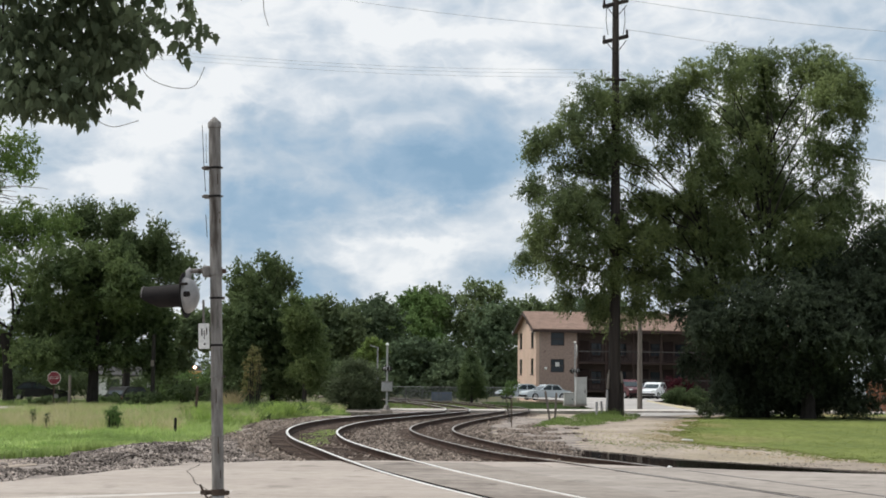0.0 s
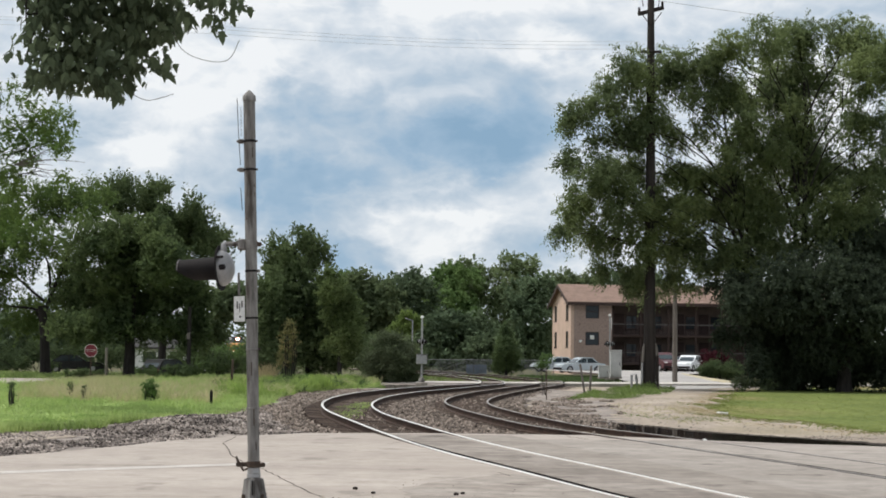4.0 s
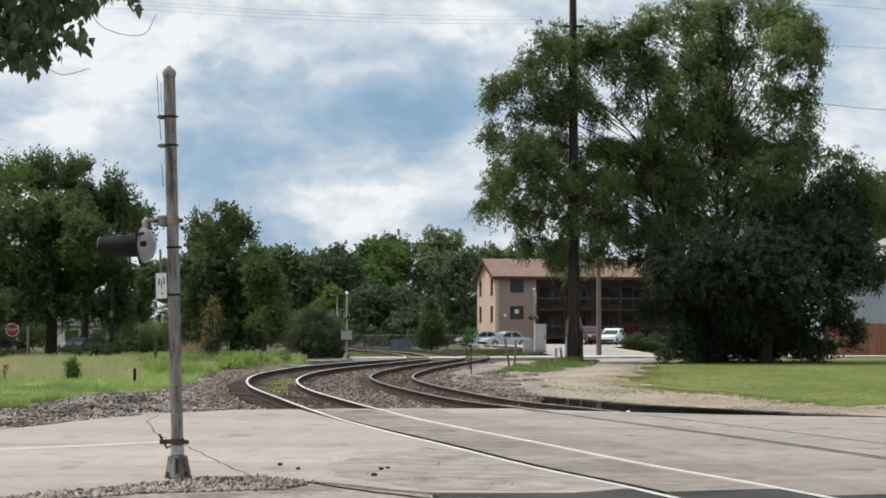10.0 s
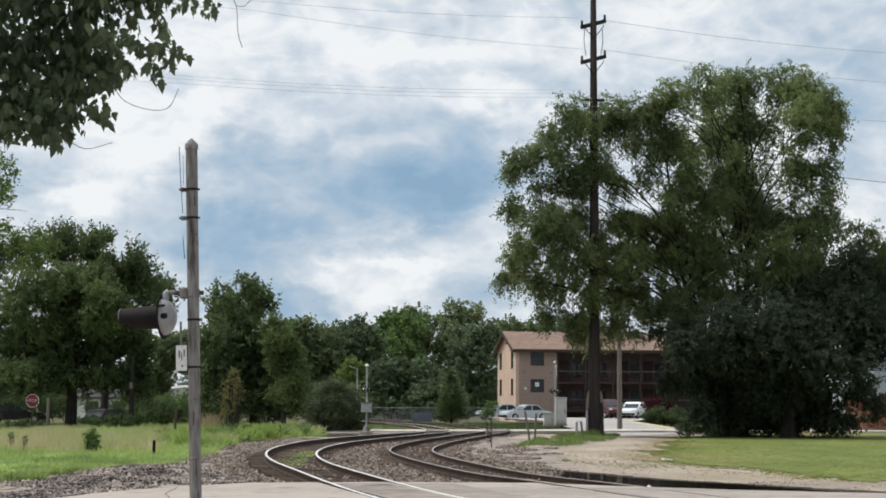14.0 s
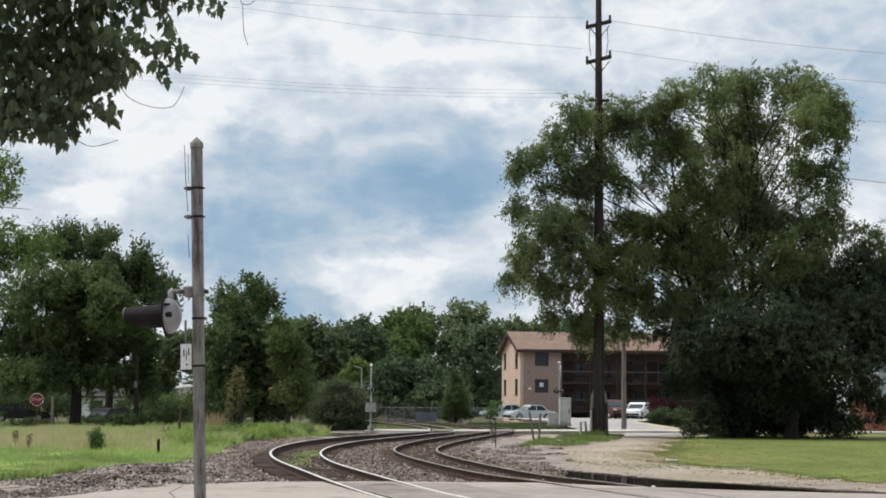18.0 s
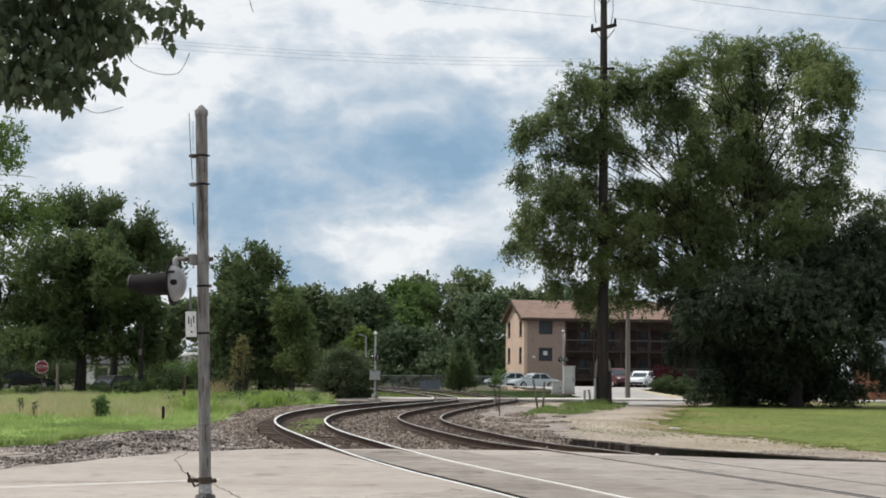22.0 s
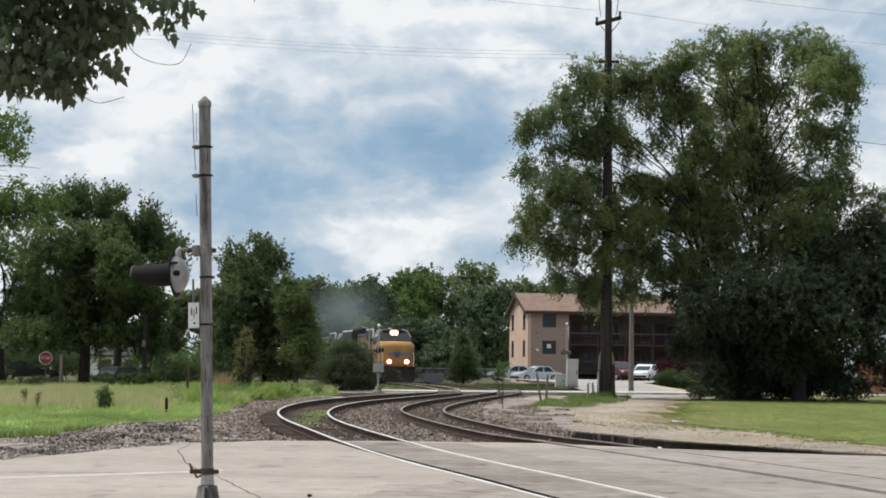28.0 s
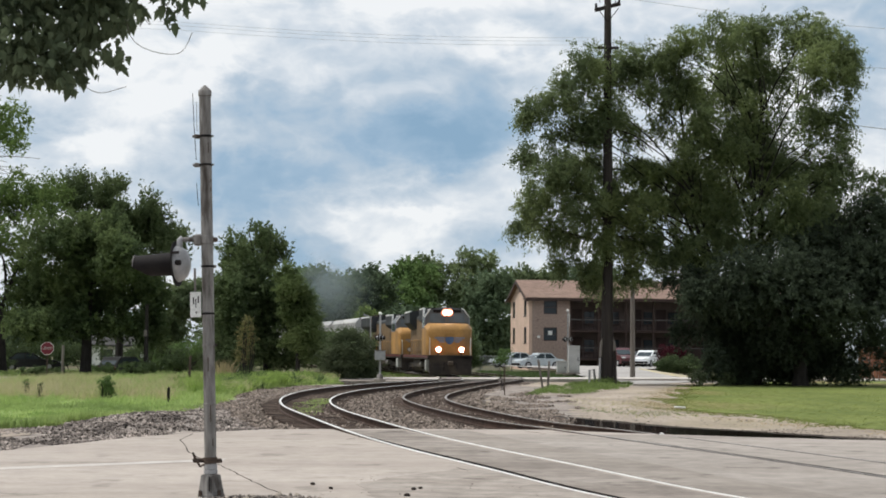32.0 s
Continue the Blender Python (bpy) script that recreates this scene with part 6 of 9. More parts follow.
def build_flats():
    """The two-storey flats: a tan gable end and a brick front with deep balconies."""
    d = 165.0
    t = thing("apartment_house", "two-storey flats with tan gable end, brick front and brown shingle roof", "apartment house", pose(9.95, d, -0.1, 0, 0, 7))
    w, deep, eave = 26.0, 10.5, 7.05
    ridge = 8.75
    # front wall: brick bay, then the balcony recess
    holes = [(1.15, 2.5, 5.45, 6.75), (1.15, 2.5, 2.85, 4.15)]
    g = Geo()
    wall_with_holes(g, 0, 3.75, 0, eave, 0, 0.3, holes)
    part("brick_wall", g, BRICK_WALL, t, "mixed brown brick front bay")
    for h in holes:
        window_unit(t, (h[0] + h[1]) / 2, (h[2] + h[3]) / 2, h[1] - h[0], h[3] - h[2], pose(0, 0.12, 0))
    part("window_fan", Geo().box(1.62, 2.02, 0.06, 0.11, 3.42, 3.82, 0.02), WHITE, t, "pale box fan in the lower window")
    # the wall and cheek of the recess take the colour with shade in it
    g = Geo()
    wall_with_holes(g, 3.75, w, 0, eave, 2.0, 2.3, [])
    part("recessed_wall", g, SHADE_WALL, t, "brown wall behind the balconies, recess shade in its colour")
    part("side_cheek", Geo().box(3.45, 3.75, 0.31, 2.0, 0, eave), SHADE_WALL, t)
    for x in (4.9, 7.4, 10.9, 13.4, 16.9, 19.4, 22.6):
        for z in (2.2, 4.97):
            part("door", Geo().box(-0.5, 0.5, -0.05, 0.0, -1.0, 1.05, 0.01), MAROON if (x * 2) % 5 < 2.5 else BROWN_TRIM, t, at=pose(x, 1.995, z))
            window_unit(t, x + 1.2, z + 0.2, 1.1, 1.3, pose(0, 1.96, 0))
    for z in (1.15, 3.9):
        part("balcony", Geo().box(3.76, w, 0.05, 2.0, z - 0.2, z, 0.02), BROWN_TRIM, t, "dark brown balcony deck")
        rail = part("railing", Geo().box(3.76, w, 0.04, 0.08, z + 0.1, z + 0.15), MAROON, t, "maroon balcony railing")
        part("rail_cap", Geo().box(3.76, w, 0.0, 0.12, z + 0.985, z + 1.08), TOP_RAIL, rail, "pale rail cap")
        for i in range(int((w - 3.9) / 0.45)):
            x = 3.85 + 0.45 * i
            part("baluster", Geo().box(x, x + 0.06, 0.045, 0.075, z + 0.1, z + 1.0), MAROON, rail)
    for i in range(9):
        x = 3.8 + i * (w - 4.0) / 8
        part("post", Geo().box(x, x + 0.16, 0.0, 0.16, 0, eave, 0.01), BROWN_TRIM, t)
    # gable end, facing the tracks: a wall in the yz plane
    holes = [(y, y + 1.35, z, z + 1.55) for y in (1.4, 7.9) for z in (2.65, 5.3)]
    g = Geo()
    wall_with_holes(g, 0, deep, 0, eave, 0, 0.3, holes)
    g.prism([(-0.0, eave), (deep, eave), (deep / 2, ridge)], 1, 0.0, 0.3)
    g.v = [tuple(Matrix.Scale(1, 4) @ Vector((-v[1], v[0], v[2]))) for v in g.v]
    part("gable_wall", g, TAN_WALL, t, "tan sided gable end")
    for h in holes:
        window_unit(t, (h[0] + h[1]) / 2, (h[2] + h[3]) / 2, h[1] - h[0], h[3] - h[2], pose(-0.25, 0, 0, 0, 0, -90) @ Matrix.Diagonal((-1, 1, 1, 1)))
    part("gable_vent", Geo().box(-0.35, -0.29, deep / 2 - 0.2, deep / 2 + 0.2, 7.7, 8.1), BROWN_TRIM, t)
    part("back_wall", Geo().box(0, w, deep - 0.3, deep, 0, eave), BRICK_WALL, t)
    part("end_wall", Geo().box(w - 0.3, w, 2.3, deep - 0.3, 0, eave), BRICK_WALL, t)
    # roof: two slabs and rows of shingles on the front slope
    pitch = math.atan2(ridge - eave, deep / 2)
    run = math.hypot(ridge - eave, deep / 2) + 0.75
    for sgn, yy in ((1, -0.65), (-1, deep + 0.65)):
        m = pose(-0.7, yy, eave - 0.65 * math.tan(pitch) + 0.06) @ Euler((sgn * pitch, 0, 0)).to_matrix().to_4x4()
        roof = part("roof", Geo().box(0, w + 1.2, *( (0, run) if sgn > 0 else (-run, 0)), 0, 0.14, 0.01), ROOF, t, at=m)
        if sgn > 0:
            rows_n = 12
            for r in range(rows_n):
                y0 = r * run / rows_n
                part("shingle_course", Geo().prism([(y0, 0.145), (y0 + run / rows_n, 0.145), (y0 + run / rows_n, 0.152), (y0, 0.168)], 0, 0, w + 1.2), ROOF, roof)
    part("fascia", Geo().box(-0.7, w + 0.5, -0.72, -0.6, eave - 0.32, eave - 0.08), BROWN_TRIM, t)
    part("soffit", Geo().box(-0.6, w + 0.4, -0.6, 2.0, eave - 0.12, eave - 0.06), BROWN_TRIM, t)
    for sgn, y0, y1 in ((1, -0.72, deep / 2), (-1, deep + 0.72, deep / 2)):
        z0 = eave - 0.72 * math.tan(pitch)
        part("barge_board", Geo().add([(-0.76, y0, z0 - 0.2), (-0.76, y1, ridge - 0.12), (-0.76, y1, ridge + 0.16), (-0.76, y0, z0 + 0.1), (-0.70, y0, z0 - 0.2), (-0.70, y1, ridge - 0.12), (-0.70, y1, ridge + 0.16), (-0.70, y0, z0 + 0.1)],
             [(0, 1, 2, 3), (7, 6, 5, 4), (0, 4, 5, 1), (3, 2, 6, 7), (1, 5, 6, 2), (0, 3, 7, 4)]), BROWN_TRIM, t)
    part("wall_lamp", Geo().box(0.5, 0.75, -0.25, 0.0, 3.1, 3.35, 0.03), WHITE, t)


build_flats()


def build_bluegrey_house():
    """The pale house right of the great tree, mostly hidden by it."""
    t = thing("house", "pale blue-grey sided house with grey gable roof", "house", pose(33.5, 124, -0.1, 0, 0, 0))
    w, eave, ridge, deep = 14.0, 5.6, 9.6, 12.0
    g = Geo()
    holes = [(6.6, 7.6, 2.6, 4.6)]
    wall_with_holes(g, 0, w, 0, eave, 0, 0.3, holes)
    g.prism([(0, eave), (w, eave), (w / 2, ridge)], 1, 0.0, 0.3)
    part("wall", g, BLUEGREY, t)
    window_unit(t, 7.1, 3.6, 1.0, 2.0, pose(0, 0.1, 0), WHITE)
    part("wall", Geo().box(0, 0.3, 0.3, deep, 0, eave), BLUEGREY, t)
    part("wall", Geo().box(w - 0.3, w, 0.3, deep, 0, eave), BLUEGREY, t)
    part("wall", Geo().box(0.3, w - 0.3, deep - 0.3, deep, 0, eave), BLUEGREY, t)
    for k in range(24):
        z = 0.22 * k + 0.1
        part("siding_board", Geo().prism([(-0.012, z), (0.0, z + 0.22), (0.0, z)], 0, 0.0, w if z < 2.3 or z > 4.7 else 6.5), BLUEGREY, t)
    slope = math.atan2(ridge - eave, w / 2)
    run = math.hypot(ridge - eave, w / 2) + 0.6
    for sgn in (1, -1):
        m = pose(w / 2, -0.5, ridge + 0.05) @ Euler((0, sgn * slope, 0)).to_matrix().to_4x4()
        part("roof", Geo().box(*((0, run) if sgn > 0 else (-run, 0)), 0, deep + 0.8, 0, 0.16, 0.01), GREY_ROOF, t, at=m)
        part("barge_board", Geo().box(*((0, run) if sgn > 0 else (-run, 0)), -0.06, -0.005, -0.2, 0.15), WHITE, t, at=m)
    # low board fence in front, and a blue shed
    f = thing("board_fence", "orange-brown wooden board fence beside the house", "fence", pose(29.5, 116.5, -0.1))
    for i in range(30):
        part("board", Geo().box(0.17 * i, 0.17 * i + 0.155, 0, 0.025, 0.02, 2.25 + 0.02 * (i % 3), 0.004), ORANGE_FENCE, f)
    for z in (0.4, 1.8):
        part("rail", Geo().box(0, 5.1, 0.026, 0.07, z, z + 0.09), ORANGE_FENCE, f)
    for x in (0.0, 2.5, 5.0):
        part("post", Geo().box(x, x + 0.1, 0.071, 0.17, 0, 2.3, 0.01), ORANGE_FENCE, f)
    s = thing("shed", "small dark blue shed with a sloping roof", "shed", pose(36.0, 115, -0.1))
    part("wall", Geo().box(0, 3, 0, 2.2, 0, 2.2), BLUE, s)
    part("roof", Geo().prism([(-0.3, 2.2), (3.3, 2.7), (3.3, 2.8), (-0.3, 2.3)], 1, -0.2, 2.4), BLUE, s)
    part("door", Geo().box(1.0, 1.9, -0.03, 0.0, 0.05, 1.95, 0.01), BLUE, s)


build_bluegrey_house()


def build_far_house():
    """A white house glimpsed beyond the left row of trees."""
    t = thing("white_house", "low white house half hidden behind roadside trees", "house", pose(-32.0, 160, -0.25))
    g = Geo()
    holes = [(1.0 + 2.6 * i, 2.2 + 2.6 * i, 0.9, 1.9) for i in range(2)]
    wall_with_holes(g, 0, 6, 0, 2.2, 0, 0.3, holes)
    part("wall", g, WHITE, t)
    for h in holes:
        window_unit(t, (h[0] + h[1]) / 2, 1.4, 1.2, 1.0, pose(0, 0.1, 0), BROWN_TRIM)
    part("wall", Geo().box(0, 0.3, 0.3, 7, 0, 2.2), WHITE, t)
    part("wall", Geo().box(5.7, 6, 0.3, 7, 0, 2.2), WHITE, t)
    part("wall", Geo().box(0.3, 5.7, 6.7, 7, 0, 2.2), WHITE, t)
    part("roof", Geo().prism([(-0.5, 2.15), (3.5, 3.1), (7.5, 2.15), (7.5, 2.3), (3.5, 3.25), (-0.5, 2.3)], 0, -0.5, 6.5), ASPHALT, t, "dark low roof")


build_far_house()


def car(name, label, paint, m, long=4.5, high=1.45, suv=False, group=""):
    """A parked car along x, nose to +x."""
    t = thing(name, label, "car", m, group)
    h, L = high, long
    sill, belt = 0.28, h * 0.62
    body = [(-L / 2, sill + 0.15), (-L / 2 + 0.1, sill), (L / 2 - 0.15, sill), (L / 2, sill + 0.2), (L / 2 - 0.03, belt * 0.75), (L / 2 - 0.35, belt * 0.92), (L * 0.2, belt + 0.02), (-L / 2 + (0.1 if suv else 0.7), belt + 0.04), (-L / 2 + 0.05, belt * 0.95)]
    part("body", Geo().prism(body, 1, -0.86, 0.86), paint, t)
    roof = [(L * 0.2, belt), (L * 0.03, h - 0.04), (-L * 0.05, h), (-L * (0.36 if suv else 0.22), h - 0.03), (-L / 2 + (0.15 if suv else 0.65), belt)]
    cab = part("cabin", Geo().prism(roof, 1, -0.74, 0.74), paint, t)
    inner = [(L * 0.17, belt + 0.03), (L * 0.02, h - 0.11), (-L * (0.34 if suv else 0.2), h - 0.1), (-L / 2 + (0.3 if suv else 0.82), belt + 0.03)]
    for s in (-1, 1):
        g = Geo()
        mid = -L * 0.08
        g.prism([inner[0], inner[1], (mid + 0.05, h - 0.1), (mid + 0.05, belt + 0.03)], 1, s * 0.742, s * 0.752)
        g.prism([(mid - 0.05, belt + 0.03), (mid - 0.05, h - 0.1), inner[2], inner[3]], 1, s * 0.742, s * 0.752)
        part("side_window", g, CAR_GLASS, cab)
    wx0, wx1 = L * 0.2, L * 0.03
    part("windscreen", Geo().add([(wx0 + 0.0, -0.66, belt + 0.06), (wx0 + 0.0, 0.66, belt + 0.06), (wx1 + 0.03, 0.62, h - 0.08), (wx1 + 0.03, -0.62, h - 0.08), (wx0 - 0.03, -0.66, belt + 0.03), (wx0 - 0.03, 0.66, belt + 0.03), (wx1 - 0.02, 0.62, h - 0.1), (wx1 - 0.02, -0.62, h - 0.1)],
         [(0, 1, 2, 3), (7, 6, 5, 4), (0, 4, 5, 1), (3, 2, 6, 7), (1, 5, 6, 2), (0, 3, 7, 4)]), CAR_GLASS, cab)
    bx0, bx1 = -L / 2 + (0.15 if suv else 0.65), -L * (0.36 if suv else 0.22)
    part("rear_window", Geo().add([(bx0 + 0.02, -0.62, belt + 0.08), (bx0 + 0.02, 0.62, belt + 0.08), (bx1 - 0.03, 0.58, h - 0.1), (bx1 - 0.03, -0.58, h - 0.1), (bx0 + 0.08, -0.62, belt + 0.06), (bx0 + 0.08, 0.62, belt + 0.06), (bx1 + 0.03, 0.58, h - 0.12), (bx1 + 0.03, -0.58, h - 0.12)],
         [(0, 1, 2, 3), (7, 6, 5, 4), (0, 4, 5, 1), (3, 2, 6, 7), (1, 5, 6, 2), (0, 3, 7, 4)]), CAR_GLASS, cab)
    for x in (L * 0.31, -L * 0.3):
        for s in (-1, 1):
            wm = pose(x, s * 0.8, 0.33, 90)
            wheel = part("wheel", Geo().turned([(0.19, -0.1), (0.31, -0.1), (0.33, -0.07), (0.33, 0.07), (0.31, 0.1), (0.19, 0.1)], 18), TYRE, t, at=wm)
            part("rim", Geo().turned([(0.05, -0.105), (0.2, -0.102), (0.2, 0.102), (0.05, 0.105)], 12), GALV_CLEAN, wheel)
    for s in (-1, 1):
        part("headlight", Geo().box(L / 2 - 0.2, L / 2 - 0.02, s * 0.62 - 0.16, s * 0.62 + 0.16, belt * 0.68, belt * 0.84, 0.03), LENS, t)
        part("tail_light", Geo().box(-L / 2 - 0.0, -L / 2 + 0.12, s * 0.7 - 0.12, s * 0.7 + 0.12, belt * 0.7, belt * 0.95, 0.03), RED_LENS, t)
        part("mirror", Geo().box(L * 0.14, L * 0.14 + 0.14, s * 0.93 - 0.1, s * 0.93 + 0.1, belt + 0.02, belt + 0.16, 0.03), paint, t)
    part("bumper", Geo().box(L / 2 - 0.06, L / 2 + 0.04, -0.8, 0.8, 0.32, 0.5, 0.03), BLACK, t)
    return t


def build_cars():
    g = "cars parked in the lot"
    car("car", "pale silver-blue saloon parked by the flats", CAR_SILVER, pose(7.9, 159, 0.16, 0, 0, 198), group=g)
    car("car", "pale silver hatchback parked by the flats", CAR_SILVER, pose(9.9, 155, 0.14, 0, 0, 203), group=g)
    car("car", "dark red people carrier parked in the lot", CAR_RED, pose(17.5, 155, lot_height(155), 0, 0, -75), 4.6, 1.72, True, g)
    car("car", "dark saloon parked between two cars", mat("dark car paint", (0.02, 0.02, 0.024), (0.03, 0.03, 0.034), 1, 0.25, spec=0.6, bump=0), pose(18.9, 158, lot_height(155), 0, 0, 240), 4.4, 1.42, False, g)
    car("car", "white compact car parked in the lot", CAR_WHITE, pose(19.7, 154, lot_height(153), 0, 0, 244), 4.2, 1.5, False, g)
    car("car", "dark saloon parked on the side street", TYRE, pose(-30, 128, -0.02, 0, 0, 10), 4.5, 1.4, False, g)

    car("car", "black people carrier parked beneath the roadside trees", TYRE, pose(-20.8, 117, -0.45, 0, 0, 62), 4.6, 1.6, True, g)


build_cars()


def build_fence():
    t = thing("chain_link_fence", "grey chain-link fence behind the far crossing", "fence", pose(0, 0, -0.25))
    x0, x1, y0, y1 = -4.2, 7.6, 151.0, 157.0
    n = 8
    for i in range(n + 1):
        x, y = x0 + (x1 - x0) * i / n, y0 + (y1 - y0) * i / n
        part("post", Geo().tube([(x, y, 0), (x, y, 1.55)], 0.035, 6), MESH_GREY, t)
    part("top_rail", Geo().tube([(x0, y0, 1.5), (x1, y1, 1.5)], 0.025, 6), GALV_CLEAN, t)
    g = Geo()
    k = 130
    for i in range(k):
        for s in (-1, 1):
            a, b = i / k, min(1, max(0, i / k + s * 0.115))
            p = Vector((x0 + (x1 - x0) * a, y0 + (y1 - y0) * a, 0.05))
            q = Vector((x0 + (x1 - x0) * b, y0 + (y1 - y0) * b, 0.05 + 1.42 * abs(b - a) / 0.115))
            g.tube([p, q], 0.006, 3, False)
    part("mesh", g, MESH_GREY, t, "galvanised wire mesh")
    s = thing("tarpaulin", "faded blue sheet hung behind the fence", "sheet", pose(0.9, 154.5, -0.2, 0, 0, 27))
    part("sheet", Geo().box(-1.5, 0.6, 0.0, 0.03, 0.1, 1.0, 0.01), BLUE_SHEET, s)


build_fence()
single("yellow_kerb", Geo().tube([(17.35, 140, 0.22), (17.6, 129, 0.07), (17.95, 118, -0.07)], 0.16, 4), YELLOW_KERB, "faded yellow kerb along the lot", "kerb", kind="structure", smooth=False)
single("yellow_kerb", Geo().box(0, 1.6, 0, 0.3, -0.25, 0.12, 0.03), YELLOW_KERB, "faded yellow kerb end at the side street", "kerb", pose(-23.0, 93, -0.03, 0, 0, 30), kind="structure")


# ---- signals, poles, wires, clutter ----
def ring(geo, r, z0, z1, seg=18, x=0.0, y=0.0):
    geo.turned([(r, z0), (r + 0.008, z0 + 0.004), (r + 0.008, z1 - 0.004), (r, z1)], seg, pose(x, y, 0))
    return geo


def build_mast():
    """The near crossing-signal mast, with one lamp left on it."""
    t = thing("crossing_signal_mast", "weathered silver signal mast with one hooded lamp facing sideways", "signal mast", pose(-2.47, 19.4, 0.0, 0, -1.75, 0))
    part("pole", Geo().tube([(0, 0, 0.2), (0, 0, 4.62)], 0.068, 20), GALV, t)
    part("cap", Geo().turned([(0.068, 4.58), (0.077, 4.585), (0.077, 4.64), (0.07, 4.65), (0.012, 4.71)], 18), GALV, t, "dull pointed pole cap")
    g = Geo()
    shape = ((0.0, 0.182), (0.03, 0.182), (0.04, 0.172), (0.215, 0.138), (0.235, 0.134), (0.25, 0.126), (0.258, 0.09))
    for z, r in shape:
        c = 0.18 * r
        g.v += [(a * r + c * dx, b * r + c * dy, z) for a, b, dx, dy in ((0, -1, 1, 1), (1, 0, -1, -1), (1, 0, -1, 1), (0, 1, 1, -1), (0, 1, -1, -1), (-1, 0, 1, 1), (-1, 0, 1, -1), (0, -1, -1, 1))]
    g.f = [(8 * k + i, 8 * k + (i + 1) % 8, 8 * k + 8 + (i + 1) % 8, 8 * k + 8 + i) for k in range(len(shape) - 1) for i in range(8)] + [tuple(range(7, -1, -1)), tuple(range(48, 56))]
    foot = part("base_casting", g, GALV, t, "flared square cast-iron foot", smooth=False)
    for k in range(4):
        a = k * math.pi / 2 - math.pi / 4
        part("bolt", Geo().turned([(0.022, 0.02), (0.022, 0.075), (0.012, 0.085)], 6, pose(0.152 * math.cos(a + math.pi / 2), 0.152 * math.sin(a + math.pi / 2), 0)), RUST, foot)
    part("seam", Geo().box(-0.005, 0.005, -0.175, -0.12, 0.05, 0.21, m=pose(0, 0, 0, -9)), BLACK, foot, "dark seam between the two halves")
    part("collar", ring(ring(Geo(), 0.07, 0.262, 0.31), 0.066, 0.31, 0.37), GALV_CLEAN, t, "worn pale collar above the foot")
    clamp = part("clamp", ring(Geo(), 0.07, 0.38, 0.45), RUST, t, "rusty clamp with a loose chain end")
    part("bracket", Geo().box(-0.2, -0.06, -0.03, 0.03, 0.39, 0.44, 0.01), RUST, clamp)
    part("bracket", Geo().box(0.06, 0.13, -0.03, 0.03, 0.38, 0.43, 0.01), RUST, clamp)
    part("chain", Geo().tube([(-0.17, -0.03, 0.43), (-0.19, -0.05, 0.5), (-0.15, -0.06, 0.42), (-0.11, -0.07, 0.35), (-0.06, -0.09, 0.37)], 0.014, 6), RUST, clamp)
    # bands where the crossbuck once sat
    for z in (4.12, 3.79):
        band = part("band", ring(Geo(), 0.069, z - 0.013, z + 0.013), BLACK, t, "thin dark pole band")
        part("bracket", Geo().box(-0.15, -0.06, -0.02, 0.02, z - 0.014, z + 0.014, 0.004).box(-0.13, -0.07, -0.03, 0.03, z - 0.025, z + 0.022, 0.006), GALV, band)
        part("bracket", Geo().box(0.06, 0.09, -0.015, 0.015, z - 0.01, z + 0.01), GALV, band)
    part("wire", Geo().tube([(-0.14, 0, 4.62), (-0.13, 0.0, 4.25), (-0.11, 0, 3.85)], 0.004, 5), BLACK, t)
    part("wire", Geo().tube([(-0.10, 0.02, 4.52), (-0.10, 0.02, 4.18)], 0.0025, 5), BLACK, t)
    part("wire", Geo().tube([(-0.11, 0, 3.58), (-0.095, 0, 3.32)], 0.004, 5), BLACK, t)
    for z in (2.62, 2.08, 1.72, 1.05):
        part("strap", ring(Geo(), 0.068, z - 0.012, z + 0.012), BLACK if z > 1.8 else GALV, t)
    for z, h, a in ((3.5, 0.05, -0.6), (3.22, 0.03, -2.2), (2.95, 0.04, -1.0), (1.5, 0.16, -1.6), (0.95, 0.2, -1.3), (0.62, 0.09, -1.0), (3.98, 0.12, -1.0), (3.6, 0.03, -0.7), (1.38, 0.04, -2.3)):
        part("rust_streak", Geo().box(-0.006, 0.006, -0.0705, -0.066, z - h / 2, z + h / 2, 0.002, m=Matrix.Rotation(a + math.pi / 2, 4, "Z")), RUST, t, "dark rust streak")
    part("strap_tab", Geo().box(0.068, 0.1, -0.012, 0.012, 2.6, 2.635), GALV, t)
    part("strap_tab", Geo().box(0.068, 0.095, -0.012, 0.012, 1.71, 1.735), GALV, t)
    # lamp arm and junction box
    arm = part("lamp_arm", Geo().tube([(-0.05, 0, 2.93), (-0.29, 0, 2.935)], 0.028, 12), GALV, t, "short pipe arm")
    part("junction_box", Geo().box(-0.15, -0.06, -0.06, 0.06, 2.86, 2.99, 0.015), GALV, arm)
    part("clamp", ring(Geo(), 0.07, 2.88, 2.97), GALV, arm)
    part("clamp_bolt", Geo().box(0.07, 0.12, -0.02, 0.02, 2.9, 2.95, 0.005), RUST, arm)
    part("drop_elbow", Geo().tube([(-0.28, 0, 2.95), (-0.31, 0, 2.93), (-0.32, 0, 2.82)], 0.036, 12), GALV_CLEAN, arm)
    lamp = part("lamp_housing", Geo().turned([(0.02, 0.0), (0.09, 0.012), (0.16, 0.05), (0.2, 0.1), (0.21, 0.13), (0.21, 0.15)], 24), GALV_CLEAN, t, "domed dull silver lamp back", at=pose(-0.20, 0, 2.665, 0, 0, -8) @ pose(0, 0, 0, 0, -92, 0))
    part("backing_disc", Geo().turned([(0.14, 0.15), (0.262, 0.15), (0.262, 0.158), (0.14, 0.158)], 28), BLACK, lamp, "dark round backing disc")
    g = Geo()
